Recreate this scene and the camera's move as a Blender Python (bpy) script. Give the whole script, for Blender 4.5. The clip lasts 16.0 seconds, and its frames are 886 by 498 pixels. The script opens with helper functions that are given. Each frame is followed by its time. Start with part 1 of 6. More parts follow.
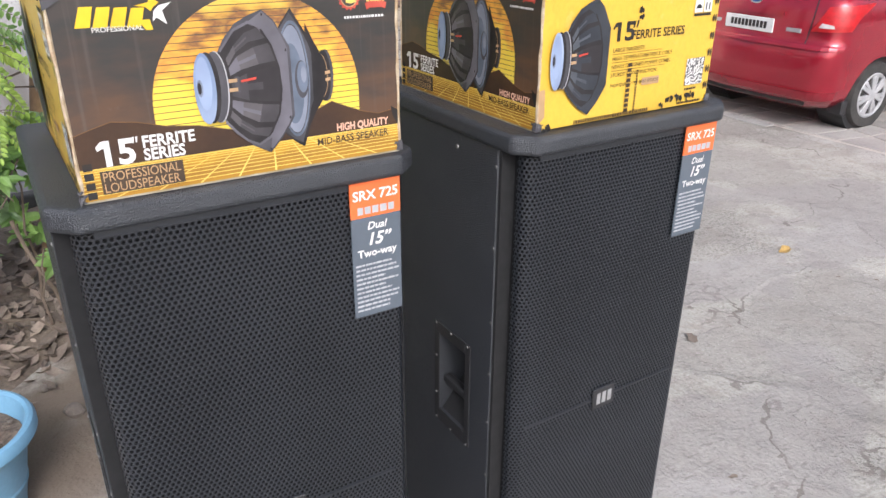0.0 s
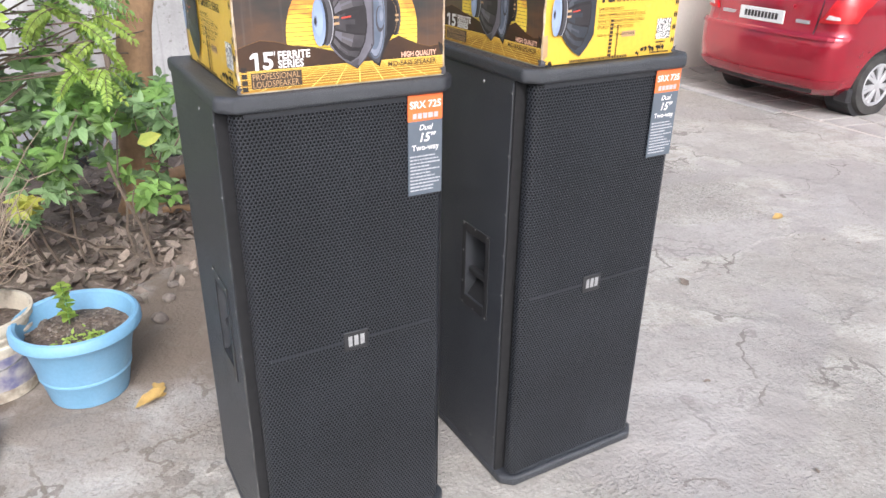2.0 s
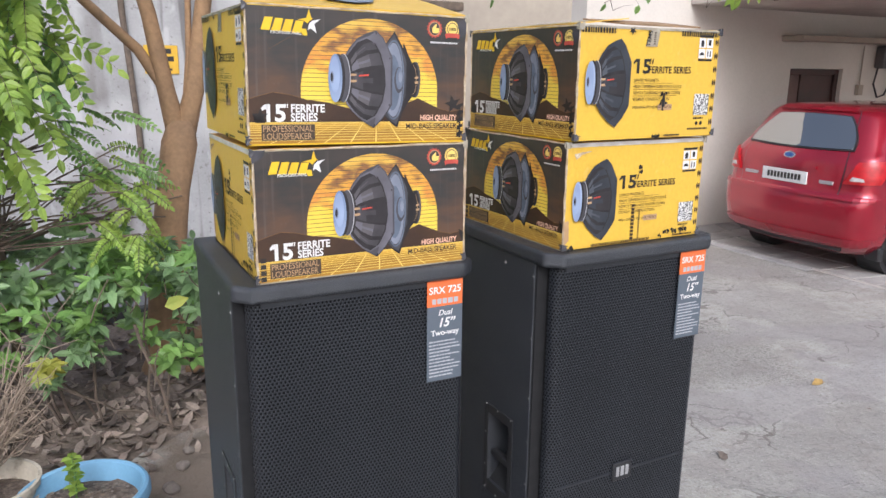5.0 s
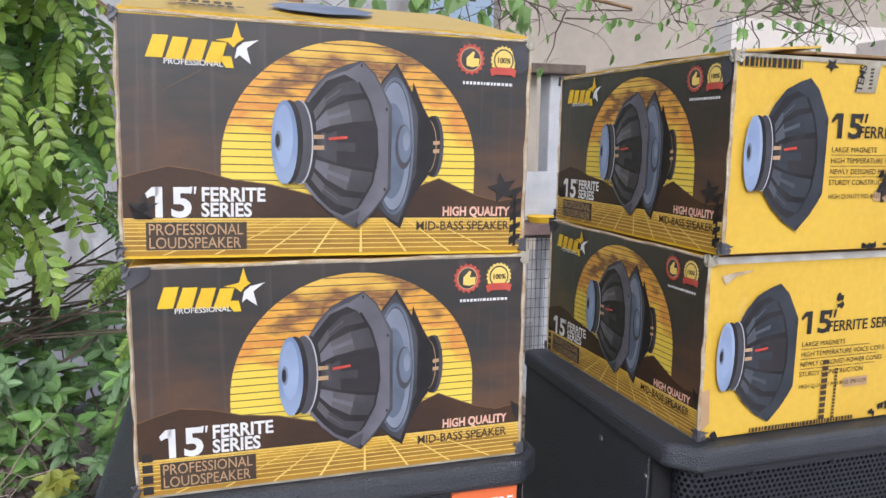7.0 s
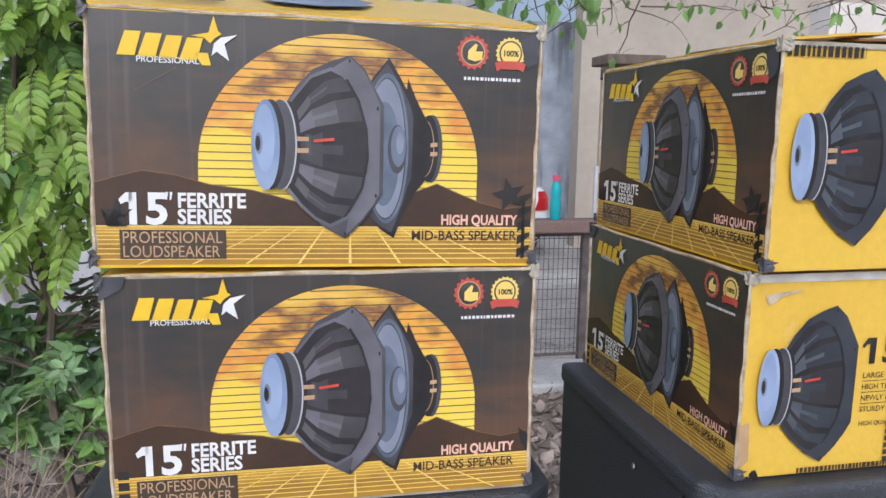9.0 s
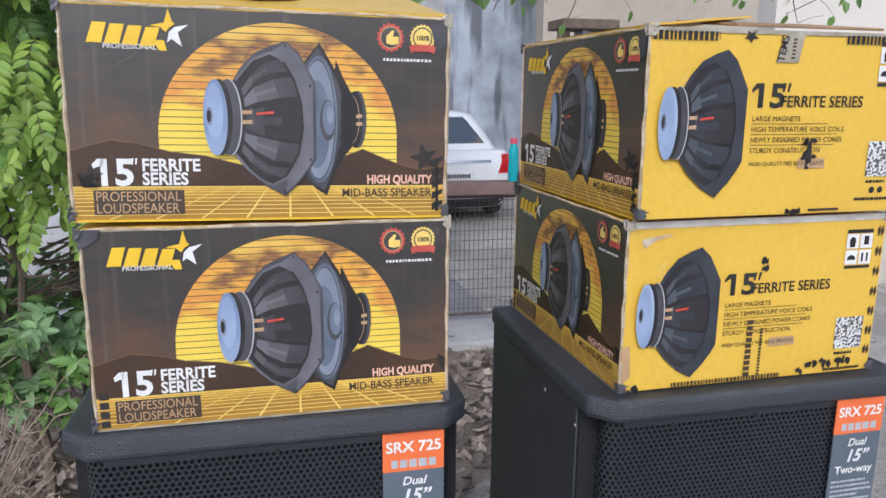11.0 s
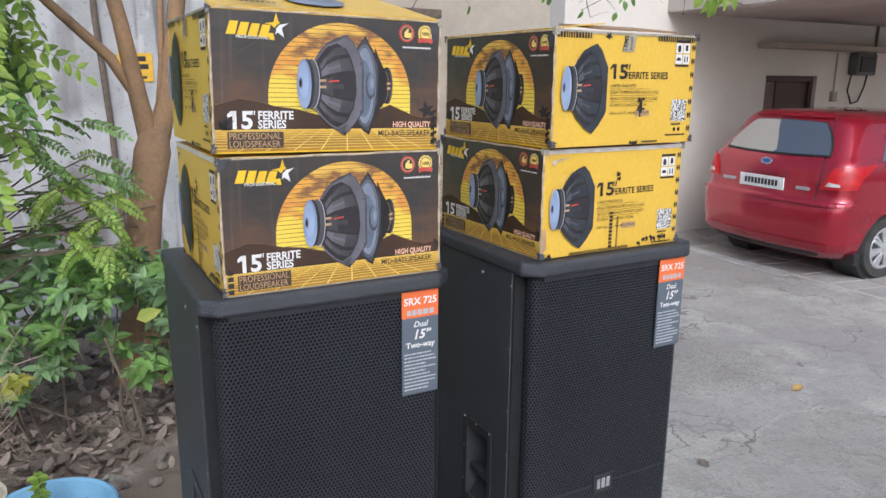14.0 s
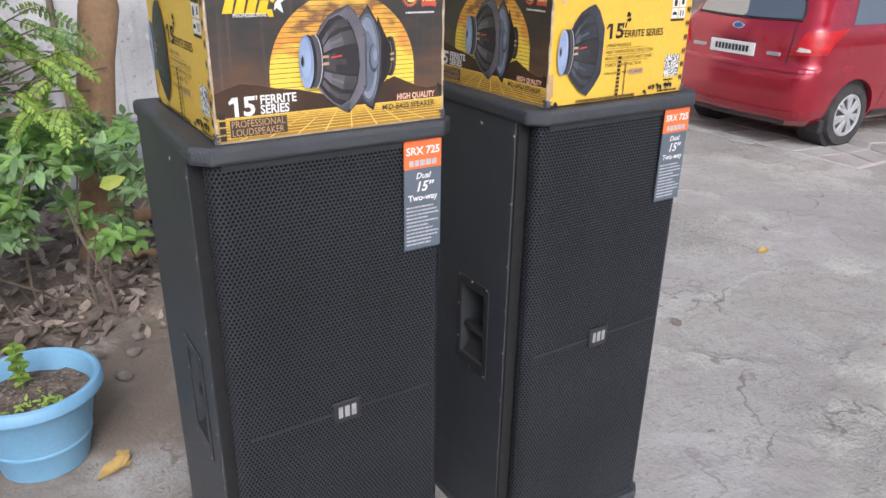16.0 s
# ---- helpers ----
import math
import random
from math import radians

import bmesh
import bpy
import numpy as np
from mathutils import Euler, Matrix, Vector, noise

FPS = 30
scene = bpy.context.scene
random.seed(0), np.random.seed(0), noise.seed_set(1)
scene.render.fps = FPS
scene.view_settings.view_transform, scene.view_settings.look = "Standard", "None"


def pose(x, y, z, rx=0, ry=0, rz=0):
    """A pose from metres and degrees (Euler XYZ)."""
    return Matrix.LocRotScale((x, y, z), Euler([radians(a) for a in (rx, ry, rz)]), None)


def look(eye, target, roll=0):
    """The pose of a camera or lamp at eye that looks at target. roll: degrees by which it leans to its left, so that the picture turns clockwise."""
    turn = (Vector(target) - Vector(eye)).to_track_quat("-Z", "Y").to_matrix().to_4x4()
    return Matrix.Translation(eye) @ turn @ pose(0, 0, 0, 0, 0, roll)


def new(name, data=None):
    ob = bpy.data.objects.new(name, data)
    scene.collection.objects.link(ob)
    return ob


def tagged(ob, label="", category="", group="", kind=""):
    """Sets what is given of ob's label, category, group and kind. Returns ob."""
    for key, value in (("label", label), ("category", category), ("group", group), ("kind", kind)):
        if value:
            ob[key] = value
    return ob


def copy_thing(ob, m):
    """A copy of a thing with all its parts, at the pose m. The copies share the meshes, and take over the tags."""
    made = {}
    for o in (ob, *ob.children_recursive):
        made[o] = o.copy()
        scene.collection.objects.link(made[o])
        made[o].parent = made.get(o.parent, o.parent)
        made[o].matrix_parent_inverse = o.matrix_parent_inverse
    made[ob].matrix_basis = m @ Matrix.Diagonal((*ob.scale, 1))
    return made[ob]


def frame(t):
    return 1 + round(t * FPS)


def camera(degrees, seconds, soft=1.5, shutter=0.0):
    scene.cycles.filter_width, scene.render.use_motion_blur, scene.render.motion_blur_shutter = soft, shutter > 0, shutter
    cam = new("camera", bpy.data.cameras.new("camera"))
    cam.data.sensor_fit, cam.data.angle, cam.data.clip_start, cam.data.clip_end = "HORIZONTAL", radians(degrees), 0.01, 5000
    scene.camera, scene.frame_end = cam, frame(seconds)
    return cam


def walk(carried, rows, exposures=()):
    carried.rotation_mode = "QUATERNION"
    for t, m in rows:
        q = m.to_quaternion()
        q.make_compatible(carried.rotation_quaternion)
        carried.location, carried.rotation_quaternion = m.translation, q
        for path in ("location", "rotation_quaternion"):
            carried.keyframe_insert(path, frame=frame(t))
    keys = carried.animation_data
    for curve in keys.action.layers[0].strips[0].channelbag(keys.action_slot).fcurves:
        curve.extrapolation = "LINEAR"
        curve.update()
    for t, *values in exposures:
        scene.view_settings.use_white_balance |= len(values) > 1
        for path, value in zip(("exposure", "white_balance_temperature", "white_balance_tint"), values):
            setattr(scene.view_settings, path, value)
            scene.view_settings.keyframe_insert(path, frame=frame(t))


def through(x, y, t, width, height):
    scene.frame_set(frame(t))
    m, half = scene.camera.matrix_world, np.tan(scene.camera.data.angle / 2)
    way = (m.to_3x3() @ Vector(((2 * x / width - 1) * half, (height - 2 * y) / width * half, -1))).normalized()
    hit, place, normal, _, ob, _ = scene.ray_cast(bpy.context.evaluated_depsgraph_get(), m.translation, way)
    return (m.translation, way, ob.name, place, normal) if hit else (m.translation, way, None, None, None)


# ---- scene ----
cam = camera(62.3, 16.0)
PATH = [
    (0, (0.03, -0.017, 1.61), (0.983, 1.532, 0.776), 0.3),
    (0.5, (-0.07, -0.139, 1.609), (0.884, 1.404, 0.767), 0.2),
    (1, (-0.216, -0.257, 1.605), (0.737, 1.28, 0.752), 0.4),
    (1.5, (-0.279, -0.346, 1.612), (0.652, 1.203, 0.756), 0.8),
    (2, (-0.258, -0.472, 1.609), (0.638, 1.103, 0.764), 0.9),
    (2.5, (-0.24, -0.591, 1.614), (0.623, 1.02, 0.803), 0.6),
    (3, (-0.246, -0.641, 1.615), (0.61, 1.004, 0.864), 0.4),
    (3.5, (-0.251, -0.657, 1.636), (0.618, 1.014, 0.963), 0.6),
    (4, (-0.251, -0.631, 1.663), (0.632, 1.062, 1.068), 0.9),
    (4.2, (-0.252, -0.603, 1.666), (0.641, 1.095, 1.102), 1.0),
    (6.3, (0.077, -0.074, 1.703), (0.808, 1.751, 1.336), 1.2),
    (6.5, (0.139, -0.028, 1.700), (0.812, 1.823, 1.350), 1.0),
    (7, (0.195, 0.138, 1.670), (0.772, 2.030, 1.374), 0.8),
    (7.5, (0.229, 0.208, 1.679), (0.727, 2.122, 1.381), 0.8),
    (8, (0.264, 0.202, 1.681), (0.695, 2.131, 1.373), 0.9),
    (10.3, (0.32, 0.127, 1.681), (0.654, 2.068, 1.332), 0.6),
    (10.5, (0.319, 0.096, 1.686), (0.681, 2.029, 1.321), 0.7),
    (11, (0.333, 0.025, 1.695), (0.768, 1.933, 1.279), 0.4),
    (11.5, (0.239, -0.066, 1.685), (0.84, 1.8, 1.29), -0.0),
    (12, (0.083, -0.177, 1.668), (0.802, 1.644, 1.259), 0.0),
    (12.5, (0.024, -0.315, 1.667), (0.787, 1.483, 1.238), 0.3),
    (13, (0.003, -0.45, 1.648), (0.805, 1.326, 1.198), 0.3),
    (13.5, (-0.063, -0.463, 1.661), (0.801, 1.285, 1.216), 0.3),
    (14, (-0.176, -0.393, 1.677), (0.755, 1.318, 1.223), 0.5),
    (14.5, (-0.228, -0.349, 1.674), (0.751, 1.321, 1.168), 0.6),
    (15, (-0.233, -0.32, 1.658), (0.756, 1.312, 1.059), 0.7),
    (15.5, (-0.228, -0.299, 1.613), (0.761, 1.297, 0.923), 0.8),
    (16, (-0.23, -0.287, 1.597), (0.756, 1.274, 0.827), 1.0),
]
walk(cam, [(t, look(eye, target, roll)) for t, eye, target, roll in PATH], [(0, 0.34, 5950, 12), (1.0, 0.46, 5950, 12), (1.5, 0.62, 5950, 12), (3.0, 0.66, 5950, 12), (3.5, 0.62, 5900, 12), (4.2, 0.33, 5850, 12), (6.5, -0.11, 5600, 12), (11, -0.22, 5480, 11), (13, -0.22, 5550, 10), (14.5, -0.08, 5650, 10), (15.0, -0.02, 5700, 11), (15.5, 0.42, 5700, 12), (16, 0.12, 5800, 12)])

# ---- world and light ----
world = bpy.data.worlds.new("world")
scene.world = world
world.use_nodes = True
wn = world.node_tree.nodes
sky = wn.new("ShaderNodeTexSky")
sky.sky_type = "NISHITA"
sky.sun_disc = False
sky.sun_elevation = radians(38)
sky.sun_rotation = radians(200)
sky.air_density, sky.dust_density = 1.0, 6.0
wn["Background"].inputs["Strength"].default_value = 0.17
haze = wn.new("ShaderNodeHueSaturation")  # thin high haze pales the blue
haze.inputs["Saturation"].default_value = 0.6
world.node_tree.links.new(sky.outputs[0], haze.inputs["Color"])
world.node_tree.links.new(haze.outputs[0], wn["Background"].inputs[0])
sun_data = bpy.data.lights.new("sun", "SUN")
sun_data.energy, sun_data.angle, sun_data.color = 1.2, radians(25), (1.0, 0.98, 0.95)
sun = new("sun", sun_data)
sun.matrix_world = look((-4, -9, 9), (0, 0, 0))


# ---- materials ----
def mat(name, a, b=None, scale=6.0, rough=0.6, metal=0.0, bump=0.0, bscale=None, fine=0.0, spec=0.5, coat=0.0, rand=0.0, island=False):
    """A surface that drifts between two colours, with fine grain and relief."""
    m = bpy.data.materials.new(name)
    m.use_nodes = True
    nt = m.node_tree
    N, L = nt.nodes, nt.links
    p = N["Principled BSDF"]
    p.inputs["Roughness"].default_value = rough
    p.inputs["Metallic"].default_value = metal
    p.inputs["Specular IOR Level"].default_value = spec
    p.inputs["Coat Weight"].default_value = coat
    p.inputs["Coat Roughness"].default_value = 0.06
    b = b or tuple(c * 0.85 for c in a)
    tc = N.new("ShaderNodeTexCoord")
    n1 = N.new("ShaderNodeTexNoise")
    n1.inputs["Scale"].default_value, n1.inputs["Detail"].default_value = scale, 6
    L.new(tc.outputs["Object"], n1.inputs["Vector"])
    ramp = N.new("ShaderNodeMapRange")
    ramp.inputs[1].default_value, ramp.inputs[2].default_value = 0.35, 0.65
    L.new(n1.outputs[0], ramp.inputs[0])
    mix = N.new("ShaderNodeMix")
    mix.data_type = "RGBA"
    mix.inputs[6].default_value, mix.inputs[7].default_value = (*a, 1), (*b, 1)
    L.new(ramp.outputs[0], mix.inputs[0])
    out = mix.outputs[2]
    n2 = N.new("ShaderNodeTexNoise")
    n2.inputs["Scale"].default_value, n2.inputs["Detail"].default_value = bscale or scale * 14, 4
    L.new(tc.outputs["Object"], n2.inputs["Vector"])
    if fine or rand:
        hs = N.new("ShaderNodeHueSaturation")
        mr = N.new("ShaderNodeMapRange")
        mr.inputs[1].default_value, mr.inputs[2].default_value = 0.3, 0.7
        mr.inputs[3].default_value, mr.inputs[4].default_value = 1 - fine, 1 + fine
        L.new(n2.outputs[0], mr.inputs[0])
        val = mr.outputs[0]
        if rand:
            src = N.new("ShaderNodeNewGeometry").outputs["Random Per Island"] if island else N.new("ShaderNodeObjectInfo").outputs["Random"]
            m2 = N.new("ShaderNodeMapRange")
            m2.inputs[3].default_value, m2.inputs[4].default_value = 1 - rand, 1 + rand
            L.new(src, m2.inputs[0])
            mu = N.new("ShaderNodeMath")
            mu.operation = "MULTIPLY"
            L.new(val, mu.inputs[0])
            L.new(m2.outputs[0], mu.inputs[1])
            val = mu.outputs[0]
        L.new(val, hs.inputs["Value"])
        L.new(out, hs.inputs["Color"])
        out = hs.outputs[0]
    L.new(out, p.inputs["Base Color"])
    if bump:
        bn = N.new("ShaderNodeBump")
        bn.inputs["Strength"].default_value = bump
        bn.inputs["Distance"].default_value = 0.01
        L.new(n2.outputs[0], bn.inputs["Height"])
        L.new(bn.outputs[0], p.inputs["Normal"])
    return m


def chain(m):
    """The nodes, links, surface node and the socket that feeds its colour."""
    nt = m.node_tree
    p = nt.nodes["Principled BSDF"]
    return nt.nodes, nt.links, p, p.inputs["Base Color"].links[0].from_socket


def darken(m, factor_socket, colour, amount=1.0):
    """Lay a colour over a material where a mask is 1."""
    N, L, p, src = chain(m)
    mx = N.new("ShaderNodeMix")
    mx.data_type = "RGBA"
    mx.inputs[7].default_value = (*colour, 1)
    sc = N.new("ShaderNodeMath")
    sc.operation = "MULTIPLY"
    sc.inputs[1].default_value = amount
    L.new(factor_socket, sc.inputs[0])
    L.new(sc.outputs[0], mx.inputs[0])
    L.new(src, mx.inputs[6])
    L.new(mx.outputs[2], p.inputs["Base Color"])


def noise_mask(m, scale, lo, hi, stretch=(1, 1, 1), detail=6, shift=(0, 0, 0)):
    N, L = m.node_tree.nodes, m.node_tree.links
    tc = N.new("ShaderNodeTexCoord")
    mp = N.new("ShaderNodeMapping")
    mp.inputs["Scale"].default_value = stretch
    mp.inputs["Location"].default_value = shift
    n = N.new("ShaderNodeTexNoise")
    n.inputs["Scale"].default_value, n.inputs["Detail"].default_value = scale, detail
    r = N.new("ShaderNodeMapRange")
    r.inputs[1].default_value, r.inputs[2].default_value = lo, hi
    L.new(tc.outputs["Object"], mp.inputs[0])
    L.new(mp.outputs[0], n.inputs["Vector"])
    L.new(n.outputs[0], r.inputs[0])
    return r.outputs[0]


def crack_mask(m, scale, width, warp=0.25, gate=None):
    """Thin wandering lines between cells."""
    N, L = m.node_tree.nodes, m.node_tree.links
    tc = N.new("ShaderNodeTexCoord")
    n = N.new("ShaderNodeTexNoise")
    n.inputs["Scale"].default_value, n.inputs["Detail"].default_value = 2.6, 8
    va = N.new("ShaderNodeVectorMath")
    va.operation = "MULTIPLY_ADD"
    va.inputs[1].default_value = (warp, warp, 0)
    L.new(tc.outputs["Object"], n.inputs["Vector"])
    L.new(n.outputs[1], va.inputs[0])
    L.new(tc.outputs["Object"], va.inputs[2])
    v = N.new("ShaderNodeTexVoronoi")
    v.feature = "DISTANCE_TO_EDGE"
    v.voronoi_dimensions = "2D"
    v.inputs["Scale"].default_value = scale
    L.new(va.outputs[0], v.inputs["Vector"])
    r = N.new("ShaderNodeMapRange")
    r.inputs[1].default_value, r.inputs[2].default_value = 0.0, width
    r.inputs[3].default_value, r.inputs[4].default_value = 1.0, 0.0
    L.new(v.outputs["Distance"], r.inputs[0])
    if gate is None:
        return r.outputs[0]
    mu = N.new("ShaderNodeMath")
    mu.operation = "MULTIPLY"
    L.new(r.outputs[0], mu.inputs[0])
    L.new(gate, mu.inputs[1])
    return mu.outputs[0]


def contour(m, scale, level, eps, detail=12, shift=(0, 0, 0), gate=None):
    """A thin ragged line where a noise passes one level."""
    N, L = m.node_tree.nodes, m.node_tree.links
    c = N.new("ShaderNodeMath")
    c.operation = "COMPARE"
    c.inputs[1].default_value, c.inputs[2].default_value = level, eps
    src = noise_mask(m, scale, 0.0, 1.0, detail=detail, shift=shift)
    L.new(src, c.inputs[0])
    if gate is None:
        return c.outputs[0]
    mu = N.new("ShaderNodeMath")
    mu.operation = "MULTIPLY"
    L.new(c.outputs[0], mu.inputs[0])
    L.new(gate, mu.inputs[1])
    return mu.outputs[0]


def relief(m, height, depth, strength=1.0):
    """Add a second layer of relief under the fine grain."""
    N, L, p, _ = chain(m)
    bn = N.new("ShaderNodeBump")
    bn.inputs["Strength"].default_value, bn.inputs["Distance"].default_value = strength, depth
    L.new(height, bn.inputs["Height"])
    L.new(p.inputs["Normal"].links[0].from_socket, bn.inputs["Normal"])
    L.new(bn.outputs[0], p.inputs["Normal"])


CONCRETE = mat("concrete", (0.425, 0.405, 0.365), (0.360, 0.342, 0.308), 1.6, 0.88, bump=0.55, bscale=70, fine=0.15)
darken(CONCRETE, noise_mask(CONCRETE, 0.55, 0.52, 0.60, shift=(3, 1, 0), detail=10), (0.245, 0.222, 0.21), 0.42)
darken(CONCRETE, noise_mask(CONCRETE, 9.0, 0.54, 0.70, detail=9), (0.25, 0.215, 0.175), 0.45)
darken(CONCRETE, noise_mask(CONCRETE, 1.1, 0.56, 0.62, (1, 1, 1), 14, (9, 3, 0)), (0.47, 0.455, 0.435), 0.55)
worn = noise_mask(CONCRETE, 0.85, 0.515, 0.545, detail=15, shift=(2, 5, 0))
gritty = noise_mask(CONCRETE, 0.62, 0.50, 0.58, detail=9, shift=(8, 1, 0))
darken(CONCRETE, worn, (0.27, 0.25, 0.228), 0.5)
darken(CONCRETE, contour(CONCRETE, 0.85, 0.515, 0.0038, 15, (2, 5, 0), noise_mask(CONCRETE, 1.7, 0.50, 0.56, shift=(4, 4, 0))), (0.15, 0.132, 0.115), 0.72)
darken(CONCRETE, contour(CONCRETE, 1.5, 0.545, 0.003, 14, (6, 2, 0), noise_mask(CONCRETE, 1.2, 0.54, 0.58, shift=(1, 9, 0))), (0.17, 0.152, 0.135), 0.55)
darken(CONCRETE, crack_mask(CONCRETE, 0.55, 0.005, 0.8, noise_mask(CONCRETE, 0.9, 0.48, 0.56, shift=(7, 0, 0))), (0.14, 0.128, 0.115), 0.55)
darken(CONCRETE, crack_mask(CONCRETE, 2.3, 0.009, 0.6, noise_mask(CONCRETE, 0.9, 0.55, 0.60, shift=(1, 4, 0))), (0.17, 0.155, 0.14), 0.5)
pebble = noise_mask(CONCRETE, 85, 0.52, 0.66, detail=3)
pebbly = CONCRETE.node_tree.nodes.new("ShaderNodeMath")
pebbly.operation = "MULTIPLY"
CONCRETE.node_tree.links.new(pebble, pebbly.inputs[0])
CONCRETE.node_tree.links.new(gritty, pebbly.inputs[1])
darken(CONCRETE, pebbly.outputs[0], (0.16, 0.14, 0.12), 0.8)
darken(CONCRETE, noise_mask(CONCRETE, 110, 0.63, 0.70, detail=2, shift=(3, 3, 0)), (0.56, 0.54, 0.51), 0.55)
darken(CONCRETE, noise_mask(CONCRETE, 60, 0.64, 0.70, detail=2, shift=(9, 6, 0)), (0.16, 0.145, 0.13), 0.5)
darken(CONCRETE, noise_mask(CONCRETE, 14, 0.62, 0.66, (1, 2.4, 1), 10, (2, 7, 0)), (0.21, 0.19, 0.17), 0.45)
darken(CONCRETE, noise_mask(CONCRETE, 2.4, 0.54, 0.60, (1, 1.5, 1), 13, (5, 8, 0)), (0.30, 0.275, 0.245), 0.45)
darken(CONCRETE, noise_mask(CONCRETE, 38, 0.58, 0.66, detail=6, shift=(1, 2, 0)), (0.24, 0.215, 0.19), 0.5)
darken(CONCRETE, noise_mask(CONCRETE, 0.7, 0.53, 0.555, (1, 1.4, 1), 14, (12, 6, 0)), (0.295, 0.272, 0.262), 0.5)
darken(CONCRETE, contour(CONCRETE, 0.7, 0.53, 0.0024, 15, (12, 6, 0), noise_mask(CONCRETE, 2.6, 0.48, 0.55, shift=(3, 3, 0))), (0.14, 0.122, 0.105), 0.7)
darken(CONCRETE, noise_mask(CONCRETE, 20, 0.62, 0.67, (1, 3.0, 1), 8, (4, 1, 0)), (0.19, 0.17, 0.15), 0.5)
relief(CONCRETE, worn, -0.008, 0.8)
relief(CONCRETE, noise_mask(CONCRETE, 6.0, 0.3, 0.7, detail=12), 0.017, 0.65)
relief(CONCRETE, pebbly.outputs[0], 0.006, 0.8)
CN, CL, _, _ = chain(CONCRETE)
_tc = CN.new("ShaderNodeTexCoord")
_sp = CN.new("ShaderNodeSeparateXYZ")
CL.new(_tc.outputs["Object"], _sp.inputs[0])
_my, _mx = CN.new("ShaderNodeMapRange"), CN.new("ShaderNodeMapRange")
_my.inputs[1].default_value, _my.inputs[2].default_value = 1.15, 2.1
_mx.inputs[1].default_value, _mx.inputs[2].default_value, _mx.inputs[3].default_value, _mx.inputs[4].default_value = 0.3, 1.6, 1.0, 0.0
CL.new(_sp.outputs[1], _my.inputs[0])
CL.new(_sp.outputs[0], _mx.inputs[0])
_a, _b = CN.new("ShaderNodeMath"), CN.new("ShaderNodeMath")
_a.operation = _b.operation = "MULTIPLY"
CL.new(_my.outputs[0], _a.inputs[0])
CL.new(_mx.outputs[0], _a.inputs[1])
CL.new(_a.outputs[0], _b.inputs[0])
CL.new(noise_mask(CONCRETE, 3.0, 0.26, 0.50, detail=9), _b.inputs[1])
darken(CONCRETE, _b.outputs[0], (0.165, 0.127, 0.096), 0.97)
SOIL = mat("soil", (0.135, 0.105, 0.082), (0.21, 0.165, 0.13), 3.5, 0.95, bump=0.9, bscale=45, fine=0.25)
PAVING = mat("grey_paving", (0.26, 0.255, 0.26), (0.20, 0.195, 0.20), 2.0, 0.8, bump=0.2, fine=0.08)
PAVESTONE = mat("paving_stone", (0.34, 0.32, 0.30), (0.27, 0.255, 0.24), 4, 0.8, bump=0.3, fine=0.1, rand=0.18)
PLASTER = mat("stained_plaster", (0.42, 0.415, 0.41), (0.29, 0.285, 0.28), 1.4, 0.9, bump=0.25, bscale=40, fine=0.06)
darken(PLASTER, noise_mask(PLASTER, 2.2, 0.52, 0.66, (1, 1, 0.18)), (0.16, 0.145, 0.135), 0.85)
darken(PLASTER, noise_mask(PLASTER, 5.0, 0.60, 0.66, (1, 1, 0.06), 5, (4, 0, 0)), (0.11, 0.10, 0.095), 0.7)
darken(PLASTER, noise_mask(PLASTER, 1.1, 0.52, 0.60, (1, 1, 0.8), 12, (1, 0, 6)), (0.50, 0.495, 0.49), 0.6)
darken(PLASTER, noise_mask(PLASTER, 26, 0.64, 0.69, detail=3), (0.20, 0.185, 0.175), 0.7)
darken(PLASTER, noise_mask(PLASTER, 6.0, 0.60, 0.68, (1, 1, 0.5)), (0.52, 0.515, 0.51), 0.6)
HOUSE = mat("cream_wall_paint", (0.68, 0.63, 0.56), (0.61, 0.56, 0.495), 1.0, 0.85, bump=0.1, bscale=50, fine=0.03)
SLAB = mat("porch_slab_paint", (0.50, 0.45, 0.41), (0.41, 0.37, 0.335), 1.5, 0.9, bump=0.1, fine=0.05)
CREAM = mat("pale_facade", (0.42, 0.365, 0.295), (0.35, 0.30, 0.245), 0.8, 0.9, bump=0.1, fine=0.04)
KERB = mat("kerb_concrete", (0.42, 0.40, 0.38), (0.30, 0.29, 0.28), 3, 0.9, bump=0.3, fine=0.1)
BLACKPIPE = mat("black_edging", (0.03, 0.03, 0.032), (0.05, 0.05, 0.05), 5, 0.6, bump=0.1, fine=0.1)
WOODRED = mat("dark_red_wood", (0.07, 0.026, 0.02), (0.045, 0.018, 0.014), 4, 0.45, bump=0.15, fine=0.12)
PLANK = mat("weathered_plank", (0.20, 0.13, 0.11), (0.14, 0.09, 0.08), 5, 0.75, bump=0.3, fine=0.15)
WIRE = mat("rusty_wire", (0.17, 0.14, 0.13), (0.10, 0.08, 0.075), 12, 0.6, metal=0.5)
CABPAINT = mat("textured_black_paint", (0.0235, 0.0265, 0.0330), (0.0340, 0.0375, 0.0450), 9, 0.42, bump=0.5, bscale=420, fine=0.2, spec=0.8)
darken(CABPAINT, noise_mask(CABPAINT, 22, 0.66, 0.76, (1, 1, 0.4)), (0.07, 0.07, 0.07), 0.35)
GRILLE = mat("grille_steel_paint", (0.0165, 0.0190, 0.0242), (0.0240, 0.0272, 0.034), 5, 0.28, bump=0.1, bscale=300, fine=0.1, spec=0.85)
